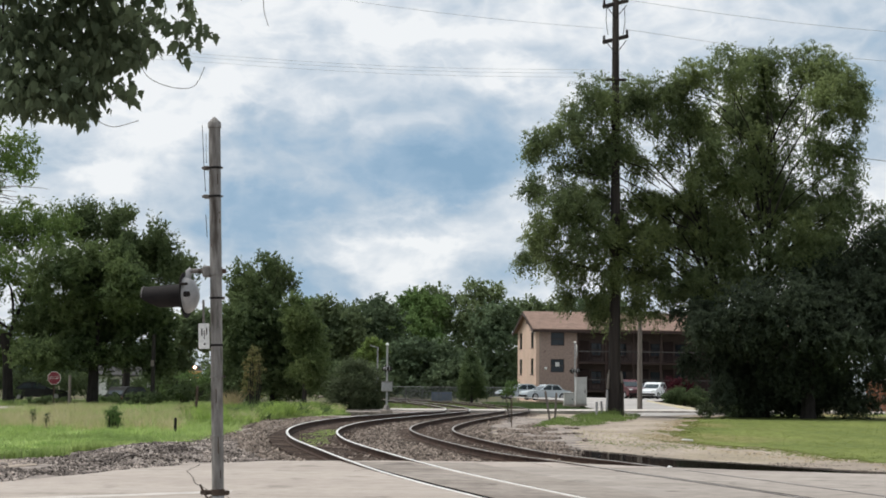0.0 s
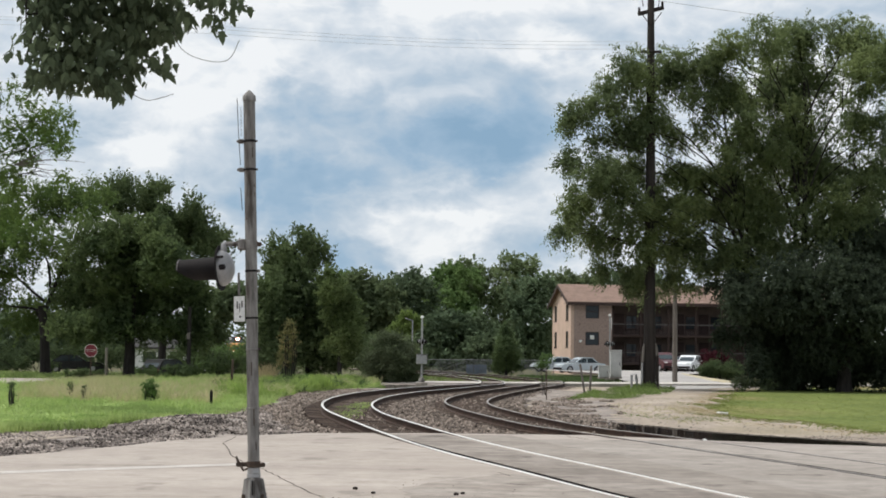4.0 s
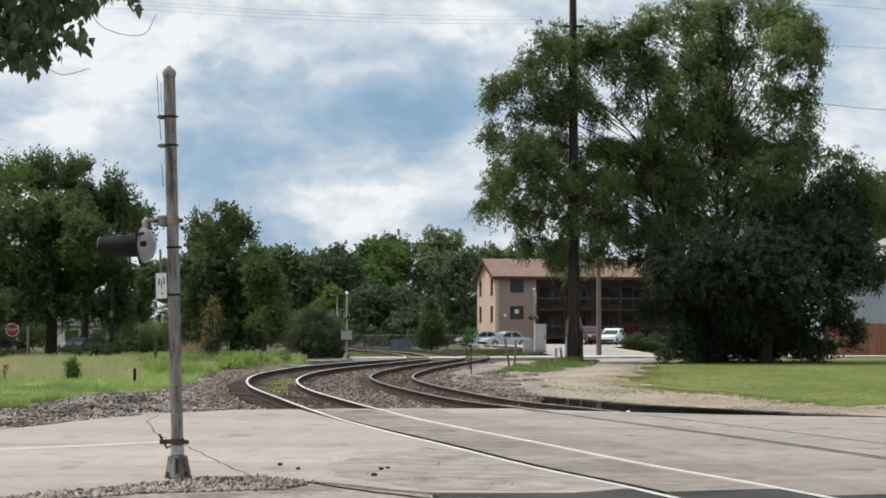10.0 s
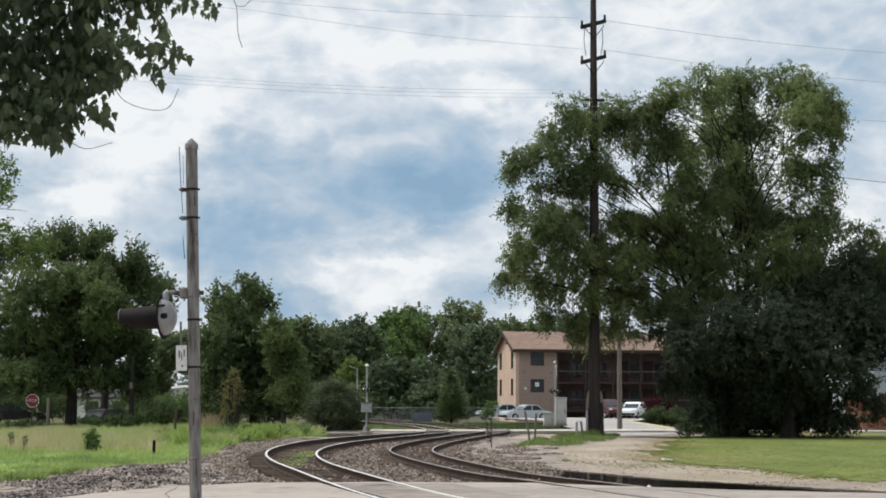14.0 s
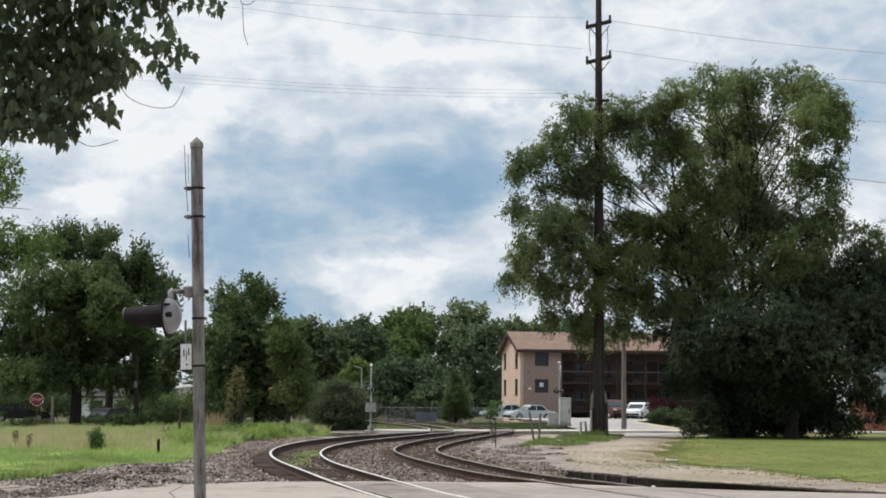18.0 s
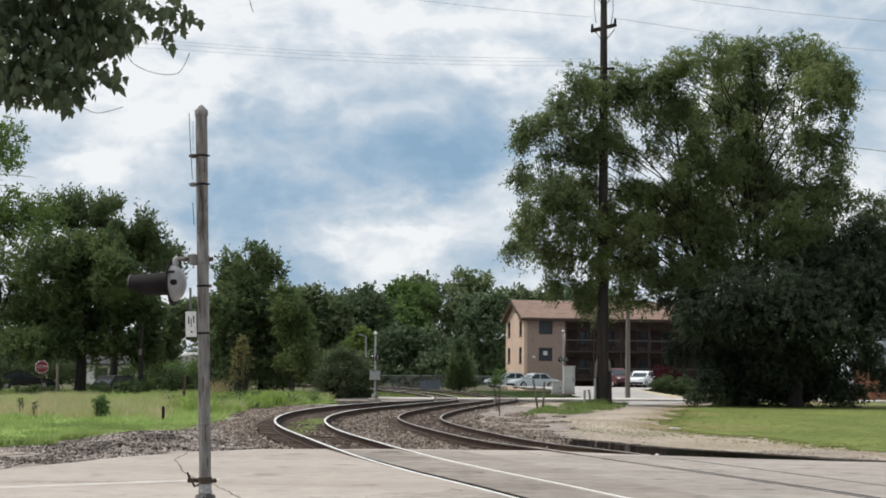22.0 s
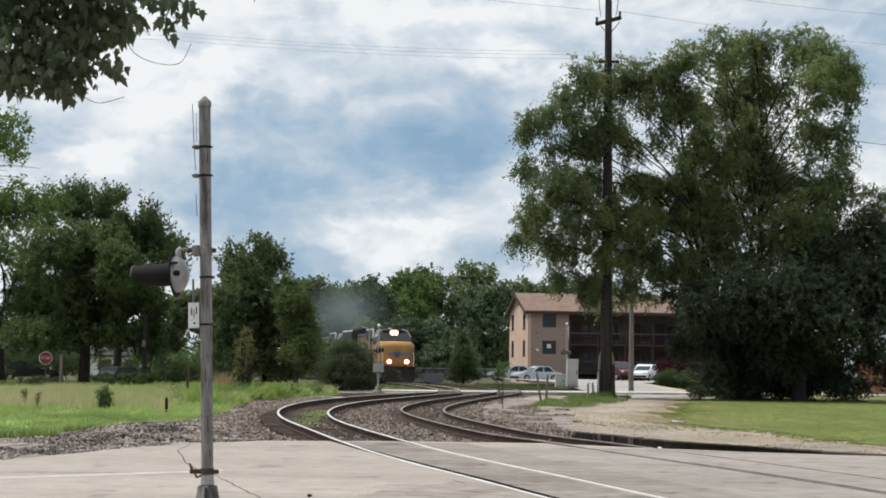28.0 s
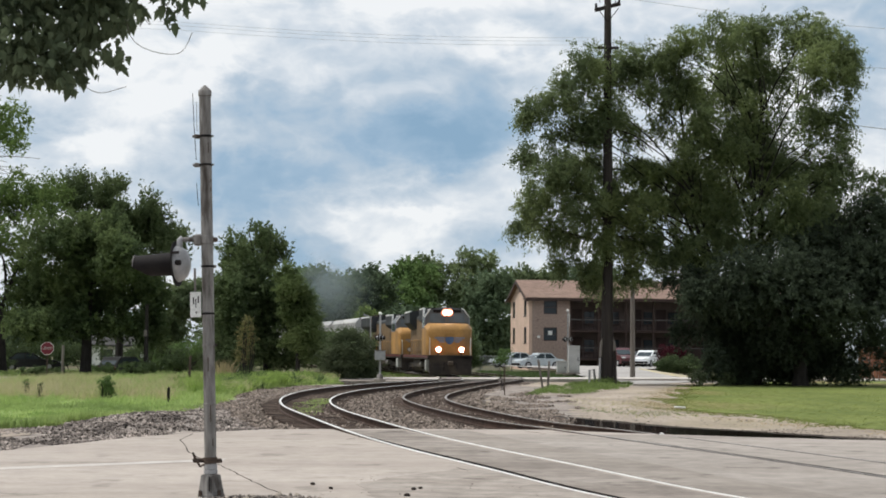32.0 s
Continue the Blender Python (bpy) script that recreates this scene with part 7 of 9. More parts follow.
    for f, r in ((0.0, 0.135), (0.3, 0.132), (0.7, 0.126), (1.0, 0.122), (1.0, 0.116), (0.0, 0.128)):
        for k in range(28):
            a = 2 * math.pi * k / 28
            up = math.cos(a)
            far = 0.655 if up > 0 else 0.655 + 0.19 * up * abs(up) ** 0.3
            g.v.append((up * r, math.sin(a) * r, 0.158 + f * (far - 0.158)))
    g.f = [(28 * i + k, 28 * i + (k + 1) % 28, 28 * i + 28 + (k + 1) % 28, 28 * i + 28 + k) for i in range(5) for k in range(28)]
    part("hood", g, BLACK, lamp, "long dark lamp hood, cut back below")
    part("hood_lip", Geo().tube([(0.128 * math.cos(a), 0.128 * math.sin(a), 0.64) for a in [math.pi * (k / 12 - 0.5) for k in range(13)]], 0.006, 6), GALV, lamp, "rubbed bright hood lip")
    part("lens", Geo().turned([(0.122, 0.16), (0.1, 0.18), (0.02, 0.2)], 24), RED_LENS, lamp)
    part("latch", Geo().box(0.1, 0.13, -0.24, -0.2, 0.06, 0.14, 0.005), BLACK, lamp)
    part("latch", Geo().box(-0.03, 0.03, -0.22, -0.16, 0.05, 0.12, 0.01), BLACK, lamp)
    # number plate on a strap
    plate = part("number_plate", Geo().box(-0.2, -0.075, -0.012, 0.0, 2.04, 2.33, 0.01), WHITE, t, "white plate with dark unreadable marks", at=pose(0, -0.03, 0))
    part("hanger", Geo().box(-0.155, -0.13, 0.0, 0.012, 2.3, 2.6), GALV, plate)
    g = Geo()
    for x0, x1, z0, z1 in ((-0.168, -0.155, 2.19, 2.27), (-0.138, -0.13, 2.15, 2.25), (-0.112, -0.1, 2.2, 2.28), (-0.14, -0.12, 2.085, 2.105)):
        g.box(x0, x1, -0.0155, -0.0125, z0, z1)
    part("marks", g, BLACK, plate)


build_mast()


def far_signal(x, y, label, high, lamp_z, box=True, plate=False, turn=80, base=-0.02):
    """A flashing-light mast at the far crossing."""
    t = thing("far_signal", label, "signal mast", pose(x, y, base), "signals at the far crossing")
    part("pole", Geo().tube([(0, 0, 0), (0, 0, high)], 0.058, 10), GALV_CLEAN, t)
    part("foundation", Geo().box(-0.34, 0.34, -0.34, 0.34, -0.25, 0.12, 0.03), CONCRETE, t, "pale concrete footing")
    part("base_casting", Geo().turned([(0.2, 0.122), (0.2, 0.16), (0.14, 0.35), (0.08, 0.4)], 8), GALV, t)
    part("bell", Geo().turned([(0.05, high - 0.02), (0.1, high + 0.01), (0.1, high + 0.06), (0.06, high + 0.12), (0.02, high + 0.14)], 12), WHITE, t, "white bell on the pole top")
    arm = part("crossarm", Geo().tube([(-0.6, 0, lamp_z + 0.1), (0.6, 0, lamp_z + 0.1)], 0.03, 8), GALV, t, at=pose(0, 0, 0, 0, 0, turn))
    for s in (-1, 1):
        for f in (-1, 1):
            lamp = part("lamp_housing", Geo().turned([(0.03, 0), (0.1, 0.04), (0.13, 0.12), (0.13, 0.14)], 14), GALV_CLEAN, arm, at=pose(0.42 * s, 0.12 * f, lamp_z, 90 * f, 0, 0) @ pose(0, 0, -0.05))
            part("backing_disc", Geo().turned([(0.09, 0.14), (0.2, 0.14), (0.2, 0.15), (0.09, 0.15)], 16), BLACK, lamp)
            part("hood", Geo().turned([(0.12, 0.15), (0.11, 0.36), (0.1, 0.36), (0.11, 0.15)], 14), BLACK, lamp)
    if box:
        part("relay_box", Geo().box(-0.3, 0.3, -0.22, 0.22, 1.15, 1.68, 0.03), GALV_CLEAN, t, "grey equipment box on the mast")
        part("box_lid", Geo().box(-0.33, 0.33, -0.25, 0.25, 1.685, 1.72, 0.01), GALV, t)
    if plate:
        part("crossbuck", Geo().box(-0.55, 0.55, -0.12, -0.105, -0.11, 0.11, m=pose(0, 0, high - 0.6, 0, 45)).box(-0.55, 0.55, -0.14, -0.123, -0.11, 0.11, m=pose(0, 0, high - 0.6, 0, -45)), WHITE, t, "white crossbuck seen edge-on", at=pose(0, 0, 0, 0, 0, 84))
    return t


far_signal(-2.8, 96.0, "silver flashing-light mast beside the far crossing", 3.75, 2.42)
far_signal(10.1, 124, "silver flashing-light mast with crossbuck at the far crossing", 4.6, 2.55, False, True, 60, 0.05)
second = thing("slim_mast", "slim silver mast behind the far signal", "mast", pose(-3.9, 112, -0.05))
part("pole", Geo().tube([(0, 0, 0), (0, 0, 4.0)], 0.05, 8), GALV_CLEAN, second)
part("arm", Geo().tube([(0, 0, 3.95), (-0.5, 0, 4.1)], 0.03, 8), GALV_CLEAN, second)


def cabinet(x, y, w, h, label, z=0.08):
    t = thing("signal_cabinet", label, "cabinet", pose(x, y, z))
    part("body", Geo().box(-w / 2, w / 2, -0.35, 0.35, 0.1, h, 0.02), CABINET, t)
    part("plinth", Geo().box(-w / 2 - 0.05, w / 2 + 0.05, -0.4, 0.4, 0.0, 0.1), CONCRETE, t)
    part("lid", Geo().box(-w / 2 - 0.04, w / 2 + 0.04, -0.4, 0.4, h + 0.002, h + 0.06, 0.01), CABINET, t)
    door = part("door", Geo().box(-w / 2 + 0.05, w / 2 - 0.05, -0.375, -0.352, 0.2, h - 0.1, 0.005), CABINET, t)
    part("handle", Geo().box(w / 2 - 0.15, w / 2 - 0.1, -0.41, -0.377, h * 0.45, h * 0.6, 0.005), BLACK, door)


cabinet(10.45, 123, 0.8, 2.0, "tall white signal cabinet at the far crossing")
cabinet(9.5, 122, 0.7, 0.9, "low grey-white equipment box beside the cabinet")


def build_poles():
    t = thing("transmission_pole", "tall dark wooden power pole with short crossarms", "utility pole", pose(9.95, 95, -0.14))
    part("shaft", Geo().tube([(0, 0, -0.2), (0, 0, 4), (0.02, 0, 14), (0.0, 0, 25.8)], [0.37, 0.325, 0.25, 0.16], 14), POLE_WOOD, t)
    for z in (21.35, 23.4):
        arm = part("crossarm", Geo().box(-0.75, 0.75, -0.12, 0.12, -0.1, 0.1, 0.02, m=pose(0, 0, z, 0, -15)), POLE_WOOD, t)
        for s in (-1, 1):
            part("insulator", Geo().turned([(0.04, 0), (0.09, 0.05), (0.05, 0.1), (0.09, 0.15), (0.05, 0.2), (0.08, 0.26), (0.02, 0.3)], 10, pose(0.65 * s, 0, z + 0.08 + 0.17 * s)), BLACK, arm)
        part("brace", Geo().tube([(-0.6, -0.13, z - 0.1), (0, -0.2, z - 0.9)], 0.025, 5).tube([(0.6, -0.13, z - 0.1), (0, -0.2, z - 0.9)], 0.025, 5), BLACK, t)
    for s in (-1, 1):
        part("jumper", Geo().tube([(0.5 * s, 0, 23.2), (0.54 * s, 0, 22.4), (0.43 * s, 0, 21.6)], 0.02, 5), BLACK, t)
    part("arm_low", Geo().box(-0.6, 0.6, -0.3, -0.18, 18.9, 19.05, 0.02), POLE_WOOD, t)
    part("conduit", Geo().tube([(-0.45, -0.3, 0), (-0.44, -0.3, 1.5)], 0.06, 8), GALV_CLEAN, t, "pale conduit guard up the pole")
    for x, y, low in ((-0.4, -0.22, 1.55), (0.4, -0.2, 1.9)):
        g = thing("guy_guard", "dark guy anchor with a pale pointed guard beside the pole", "guy guard", pose(9.95 + x, 95 + y, -0.14))
        part("anchor_rod", Geo().tube([(0.1 * x, 0, 0), (0, 0, low)], 0.085, 8), POLE_WOOD, g, "dark anchor post")
        part("guard", Geo().tube([(0, 0, low), (-x * 0.1, 0, 2.35), (-x * 0.2, 0, 2.6)], [0.09, 0.075, 0.015], 10), POST_WOOD, g, "pale pointed guard")
    m = thing("gas_meter", "small pale pipe stand beside the power pole", "pipe stand", pose(9.0, 95.5, -0.14))
    part("pipe", Geo().tube([(0, 0, 0), (0, 0, 0.8), (0.25, 0, 0.85), (0.3, 0, 0.4), (0.3, 0, 0)], 0.07, 8), GALV_CLEAN, m)
    l = thing("lamp_post", "grey-brown wooden post with a small street lamp", "street lamp", pose(14.0, 117, -0.14))
    part("post", Geo().tube([(0, 0, -0.2), (0, 0, 6.9)], [0.19, 0.14], 10), POST_WOOD, l)
    part("arm", Geo().tube([(0, 0, 6.4), (0.5, -0.2, 6.7), (1.0, -0.4, 6.75)], 0.04, 8), GALV_CLEAN, l)
    part("lamp_head", Geo().box(0.9, 1.5, -0.5, -0.28, 6.66, 6.8, 0.04), GALV_CLEAN, l)


build_poles()


def build_wires():
    def wire(pts, r, label="thin grey overhead wire"):
        pts = [Vector(p) for p in pts]
        out = []
        for a, b in zip(pts, pts[1:]):
            out += [a.lerp(b, k / 6) - Vector((0, 0, 0.012 * (b - a).length * math.sin(math.pi * k / 6))) for k in range(6)]
        single("overhead_wire", Geo().tube(out + [pts[-1]], r, 4, False), WIRE, label, "wire", group="overhead wires")
    wire([(9.37, 95.0, 19.45), (-13.92, 92.0, 19.56), (-49.40, 88.0, 21.19)], 0.008)
    wire([(9.40, 95.3, 19.31), (-13.97, 92.3, 19.43), (-49.57, 88.3, 21.14)], 0.008)
    wire([(9.43, 95.6, 19.14), (-14.01, 92.6, 19.24), (-49.73, 88.6, 20.91)], 0.008)
    wire([(-9.27, 92.0, 23.2), (9.21, 95.0, 21.82)], 0.01)
    wire([(-9.27, 92.0, 23.2), (-44.91, 84.0, 25.6)], 0.01)
    wire([(-9.27, 92.0, 23.74), (9.21, 95.0, 23.62)], 0.01)
    wire([(10.48, 95.0, 21.79), (30.53, 100.0, 20.85), (66.59, 110.0, 19.10)], 0.013)
    wire([(10.48, 95.0, 23.50), (30.53, 100.0, 22.65), (66.59, 110.0, 21.66)], 0.013)
    wire([(10.53, 95.4, 19.33), (30.53, 100.0, 18.51), (66.59, 110.0, 17.26)], 0.013)
    wire([(23.06, 98.0, 15.20), (30.53, 100.0, 14.78), (66.59, 110.0, 12.86)], 0.024, "dark service cable beyond the great tree")


build_wires()


def build_stop_sign():
    t = thing("stop_sign", "red octagonal stop sign on a thin post", "road sign", pose(-22.25, 99, 0.16))
    z, r = 1.52, 0.4
    oct8 = [(r * math.cos(math.pi / 8 + k * math.pi / 4), z + r * math.sin(math.pi / 8 + k * math.pi / 4)) for k in range(8)]
    part("plate", Geo().prism(oct8, 1, -0.03, -0.022), WHITE, t)
    part("face", Geo().prism([(x * 0.94, z + (q - z) * 0.94) for x, q in oct8], 1, -0.034, -0.0305), STOP_RED, t)
    part("post", Geo().box(-0.03, 0.03, -0.02, 0.02, -0.45, 1.9), RUST, t)
    curve = bpy.data.curves.new("letters", "FONT")
    curve.body, curve.size, curve.align_x, curve.align_y, curve.extrude = "STOP", 0.23, "CENTER", "CENTER", 0.002
    tmp = bpy.data.objects.new("letters", curve)
    scene.collection.objects.link(tmp)
    me = bpy.data.meshes.new_from_object(tmp.evaluated_get(bpy.context.evaluated_depsgraph_get()))
    bpy.data.objects.remove(tmp)
    part("letters", me, HOPPER, t, "white letters STOP", smooth=False, at=pose(0, -0.038, z, 90))
    w = thing("pale_post", "pale round post under the roadside trees", "post", pose(-22.2, 103, -0.12))
    part("post", Geo().tube([(0, 0, 0), (0, 0, 2.0)], 0.085, 10), POST_WOOD, w)

    u = thing("wooden_post", "brown wooden utility post among the roadside trees", "post", pose(-17.7, 106, -0.14))
    part("post", Geo().tube([(0, 0, -0.2), (0.03, 0, 2.5), (0.02, 0, 4.6)], [0.15, 0.13, 0.11], 10), BARK, u)
    part("service_box", Geo().box(-0.1, 0.1, -0.27, -0.15, 2.6, 3.0, 0.02), POST_WOOD, u)


build_stop_sign()


def stake(x, y, h, r, material, label, lean=0.0):
    t = thing("stake", label, "stake", pose(x, y, -0.15, 0, lean))
    part("shaft", Geo().box(-r, r, -r, r, 0, h, 0.01), material, t)
    part("tip", Geo().turned([(r * 1.2, h + 0.001), (r, h + 0.06), (0.01, h + 0.1)], 6), material, t)


stake(-10.6, 75, 1.45, 0.05, RUST, "rusty leaning marker stake in the meadow", 2)
stake(-8.5, 55.5, 0.5, 0.045, BLACK, "short black stub in the meadow", 0)
stake(5.35, 80, 1.4, 0.05, POST_WOOD, "leaning brown wooden stake by the dirt track", -9)
stake(5.6, 80.4, 1.3, 0.05, POST_WOOD, "brown wooden stake by the dirt track", 3)
stake(3.1, 70, 1.1, 0.022, RUST, "thin rusty marker rod by the track", 0)
single("litter", Geo().box(-0.16, 0.16, -0.1, 0.1, 0, 0.05, 0.02), WHITE, "flattened white scrap of litter on the lawn", "litter", pose(8.05, 54.6, -0.1, 0, 4, 20))
single("litter", Geo().box(-0.05, 0.05, -0.04, 0.04, 0, 0.08, 0.02), WHITE, "small white cup in the puddle", "litter", pose(5.0, 36.6, -0.13, 0, 30, 20))
for (x, y), s in (((-1.44, 21.18), 0.035), ((-1.18, 20.57), 0.03), ((-0.18, 20.49), 0.035), ((-0.10, 20.66), 0.03), ((-0.25, 19.61), 0.04)):
    single("clod", Geo().turned([(s * 0.6, 0), (s, s * 0.3), (s * 0.8, s * 0.8), (s * 0.2, s)], 7), DARK_GAP, "dark clod lying on the street", "clod", pose(x, y, 0.0, 0, 0, 40 * s * 700), "clods")


# ---- loose stones and grass ----
def inside(outline, pts):
    ok = np.zeros(len(pts), bool)
    for (x0, y0), (x1, y1) in zip(outline, outline[1:] + outline[:1]):
        cond = (y0 > pts[:, 1]) != (y1 > pts[:, 1])
        with np.errstate(divide="ignore", invalid="ignore"):
            cross = (x1 - x0) * (pts[:, 1] - y0) / (y1 - y0 + 1e-12) + x0
        ok ^= cond & (pts[:, 0] < cross)
    return ok


def sow(outline, count, seed, power=1.0):
    """Random places in an outline, denser towards the street."""
    rng = np.random.default_rng(seed)
    o = np.array(outline)
    lo, hi = o.min(0), o.max(0)
    out = np.zeros((0, 2))
    while len(out) < count:
        p = np.stack([rng.uniform(lo[0], hi[0], count * 2), lo[1] + (hi[1] - lo[1]) * rng.random(count * 2) ** power], 1)
        out = np.concatenate([out, p[inside(outline, p)]])
    return out[:count]


def stones(name, xyz, size, material, label, seed):
    rng = np.random.default_rng(seed)
    n = len(xyz)
    corner = np.array([(1, 0, 0), (0, 1, 0), (-1, 0, 0), (0, -1, 0), (0.2, 0.1, 0.8), (0, 0, -0.6)], float)
    faces = [(0, 1, 4), (1, 2, 4), (2, 3, 4), (3, 0, 4), (1, 0, 5), (2, 1, 5), (3, 2, 5), (0, 3, 5)]
    v = corner[None] * (1 + 0.35 * rng.normal(size=(n, 6, 1))) + 0.22 * rng.normal(size=(n, 6, 3))
    a = rng.uniform(0, 2 * np.pi, n)
    c, s = np.cos(a), np.sin(a)
    v = np.stack([v[:, :, 0] * c[:, None] - v[:, :, 1] * s[:, None], v[:, :, 0] * s[:, None] + v[:, :, 1] * c[:, None], v[:, :, 2]], 2)
    v = v * (size * rng.uniform(0.5, 1.5, n))[:, None, None] + xyz[:, None]
    me = bpy.data.meshes.new(name)
    me.vertices.add(6 * n)
    me.vertices.foreach_set("co", v.ravel())
    idx = (np.array(faces)[None] + 6 * np.arange(n)[:, None, None]).reshape(-1).astype(np.int32)
    me.loops.add(len(idx))
    me.loops.foreach_set("vertex_index", idx)
    me.polygons.add(len(idx) // 3)
    me.polygons.foreach_set("loop_start", np.arange(0, len(idx), 3, dtype=np.int32))
    me.update(calc_edges=True)
    me.materials.append(material)
    return tagged(new(name, me), label, "gravel", kind="stuff")


def blades(name, xyz, height, width, material, label, seed, per=4, lean=0.35):
    rng = np.random.default_rng(seed)
    base = np.repeat(xyz, per, 0)
    n = len(base)
    base = base + np.stack([rng.normal(0, 0.05, n), rng.normal(0, 0.05, n), np.zeros(n)], 1)
    h = (np.repeat(height, per) if not np.isscalar(height) else height) * rng.uniform(0.5, 1.2, n)
    a = rng.uniform(0, 2 * np.pi, n)
    side = np.stack([np.cos(a), np.sin(a), 0 * a], 1) * width
    bend = np.stack([rng.normal(0, lean, n) * h, rng.normal(0, lean, n) * h, 0 * a], 1)
    up = np.stack([0 * a, 0 * a, h], 1)
    mid = base + 0.55 * up + 0.3 * bend
    kite = np.stack([base, mid + side, base + up + bend, mid - side], 1).reshape(-1, 3)
    return tagged(new(name, raw_mesh(name, kite, 4, material)), label, "grass", kind="stuff")


def with_z(p, z):
    return np.concatenate([p, np.full((len(p), 1), z)], 1)


def build_loose():
    bed = []
    rng = np.random.default_rng(4)
    for _ in range(26000):
        y = 36.3 + 62 * rng.random() ** 1.7
        xa, xb = spline_fast(y)
        u = rng.random()
        x = xa - 2.6 + (xb - xa + 5.0) * u
        for off in (abs(x - xa), abs(x - xb)):
            if off < 1.15 and rng.random() < 0.86:
                break
        else:
            bed.append((x, y, -0.16 + rise_a(y) * (1 - smooth01(0.2, 0.75, u)) - 0.2 * (smooth01(0.08, 0, u) + smooth01(0.93, 1, u))))
    stones("ballast_stones", np.array(bed), 0.045, STONE, "loose crushed ballast stones between the tracks", 1)
    spill = [(-30, 16), (-9.5, 24.0), (-7.5, 27.0), (-6.9, 28.3), (-6.3, 30.0), (-5.6, 32.5), (-4.6, 34.6), (-3.3, 36.6), (-5.2, 47), (-6.4, 57), (-7.6, 53), (-9.2, 47.0), (-11.4, 40.2), (-17, 33), (-60, 26)]
    p = sow([q for q in spill if q[0] > -20], 27000, 7)
    thin = np.array([noise.noise((a * 0.9, b * 0.35, 2)) > -0.24 + 0.1 * math.sin(a) for a, b in p])
    p = p[thin]
    z = -0.13 + 0.26 * np.clip(1 - ((p[:, 0] + 6.6) / 1.9) ** 2 - ((p[:, 1] - 41) / 5.0) ** 2, 0, 1)
    stones("gravel_heap", np.concatenate([p, z[:, None]], 1), 0.028, STONE_DARK, "heaped grey-brown gravel beside the track", 2)
    g = Geo()
    for j in range(21):
        for i in range(21):
            x, y = -8.8 + 0.22 * i, 35.5 + 0.55 * j
            g.v.append((x, y, -0.16 + 0.26 * max(0, 1 - ((x + 6.6) / 1.9) ** 2 - ((y - 41) / 5.0) ** 2) + 0.02 * noise.noise((x * 3, y * 3, 0))))
    g.f = [(j * 21 + i, j * 21 + i + 1, j * 21 + 22 + i, j * 21 + 21 + i) for j in range(20) for i in range(20)]
    single("gravel_mound", g, SPILL, "low mound under the loose gravel", "gravel", kind="structure")
    side = sow([(-5.6, 50), (-6.3, 60), (-5.6, 74), (-4.6, 86), (-6.6, 86), (-8.1, 76), (-7.9, 64), (-7.5, 54)], 4500, 45)
    side = side[np.array([noise.noise((a * 1.2, b * 0.5, 7)) > -0.15 for a, b in side])]
    stones("shoulder_gravel", with_z(side, -0.13), 0.05, STONE, "pale crushed stone on the track's shoulder", 46)
    edge = sow([(-5.0, 16.6), (-3.9, 17.3), (-3.1, 18.3), (-2.6, 18.9), (-2.2, 19.5), (-1.55, 19.55), (-0.85, 18.95), (-1.2, 18.1), (-2.6, 17.7), (-4.0, 16.4)], 3600, 8)
    rough = edge[:260] + 0.03
    stones("verge_rubble", with_z(rough, -0.004), 0.034, PALE_STONE, "pale broken stone in the verge", 43)
    stones("verge_gravel", with_z(edge, -0.01), 0.026, STONE_DARK, "dark loose gravel round the signal mast", 3)
    right = sow([(2.9, 44), (3.4, 41), (4.2, 45), (5.2, 60), (6.2, 75), (5.4, 82), (2.4, 66), (2.0, 55)], 8000, 9)
    fade = np.array([noise.noise((a * 1.1, b * 0.4, 5)) for a, b in right])
    right = right[fade > -0.15 + 0.5 * np.clip((right[:, 0] - 2.9 - 0.02 * (right[:, 1] - 44)) / 1.6, 0, 1)]
    stones("trackside_gravel", with_z(right, -0.13), 0.05, STONE, "pale rubble along the right of the tracks", 4)
    bits = sow([(3.6, 46), (6.0, 42), (9, 38), (10, 41), (8.2, 50), (7.6, 60), (8.5, 75), (5.6, 74), (4.4, 60)], 800, 35)
    stones("yard_gravel", with_z(bits, -0.138), 0.024, PALE_STONE, "scattered gravel on the dirt", 36)
    tuft = sow([(4.4, 52), (6.2, 49), (7.6, 48), (8.0, 50.5), (6.4, 53), (4.8, 55)], 120, 37)
    blades("dirt_tufts", with_z(tuft, -0.145), 0.045, 0.01, ROUGH_WEED, "thin grass growing on the dirt", 38)
    strip = sow([(7.5, 39.0), (9.0, 36.6), (13, 34.5), (14, 36.5), (10, 39), (7.6, 41)], 1500, 10)
    strip = strip[np.array([noise.noise((a * 0.9, b * 0.7, 3)) > 0.08 for a, b in strip])]
    stones("dirt_gravel", with_z(strip, -0.138), 0.026, PALE_STONE, "fine gravel on the dirt by the street", 5)
    grit = sow([(-1.5, 19.8), (1.5, 18.2), (2.4, 18.6), (1.2, 21.5), (-0.8, 23)], 110, 33)
    stones("road_grit", with_z(grit, 0.002), 0.009, STONE_DARK, "loose grit on the street", 34)
    # meadow
    field = [(-17, 32.4), (-10.6, 38.6), (-9.7, 40.3), (-9.1, 42.8), (-8.5, 46.8), (-7.1, 48.5), (-6.9, 57), (-7.5, 66), (-7.7, 76), (-6.2, 86), (-4.9, 96), (-9, 100), (-20.3, 96), (-20.8, 84), (-22, 78.5), (-27, 75), (-27, 60)]
    p = sow(field, 34000, 11, 1.3)
    wild = np.array([noise.noise((a * 0.55, b * 0.22, 0)) for a, b in p])
    fine = np.array([noise.noise((a * 1.6, b * 0.6, 9)) for a, b in p])
    keep = (wild + 0.5 * fine > -0.3) | (p[:, 1] > 62)
    p, wild, fine = p[keep], wild[keep], fine[keep]
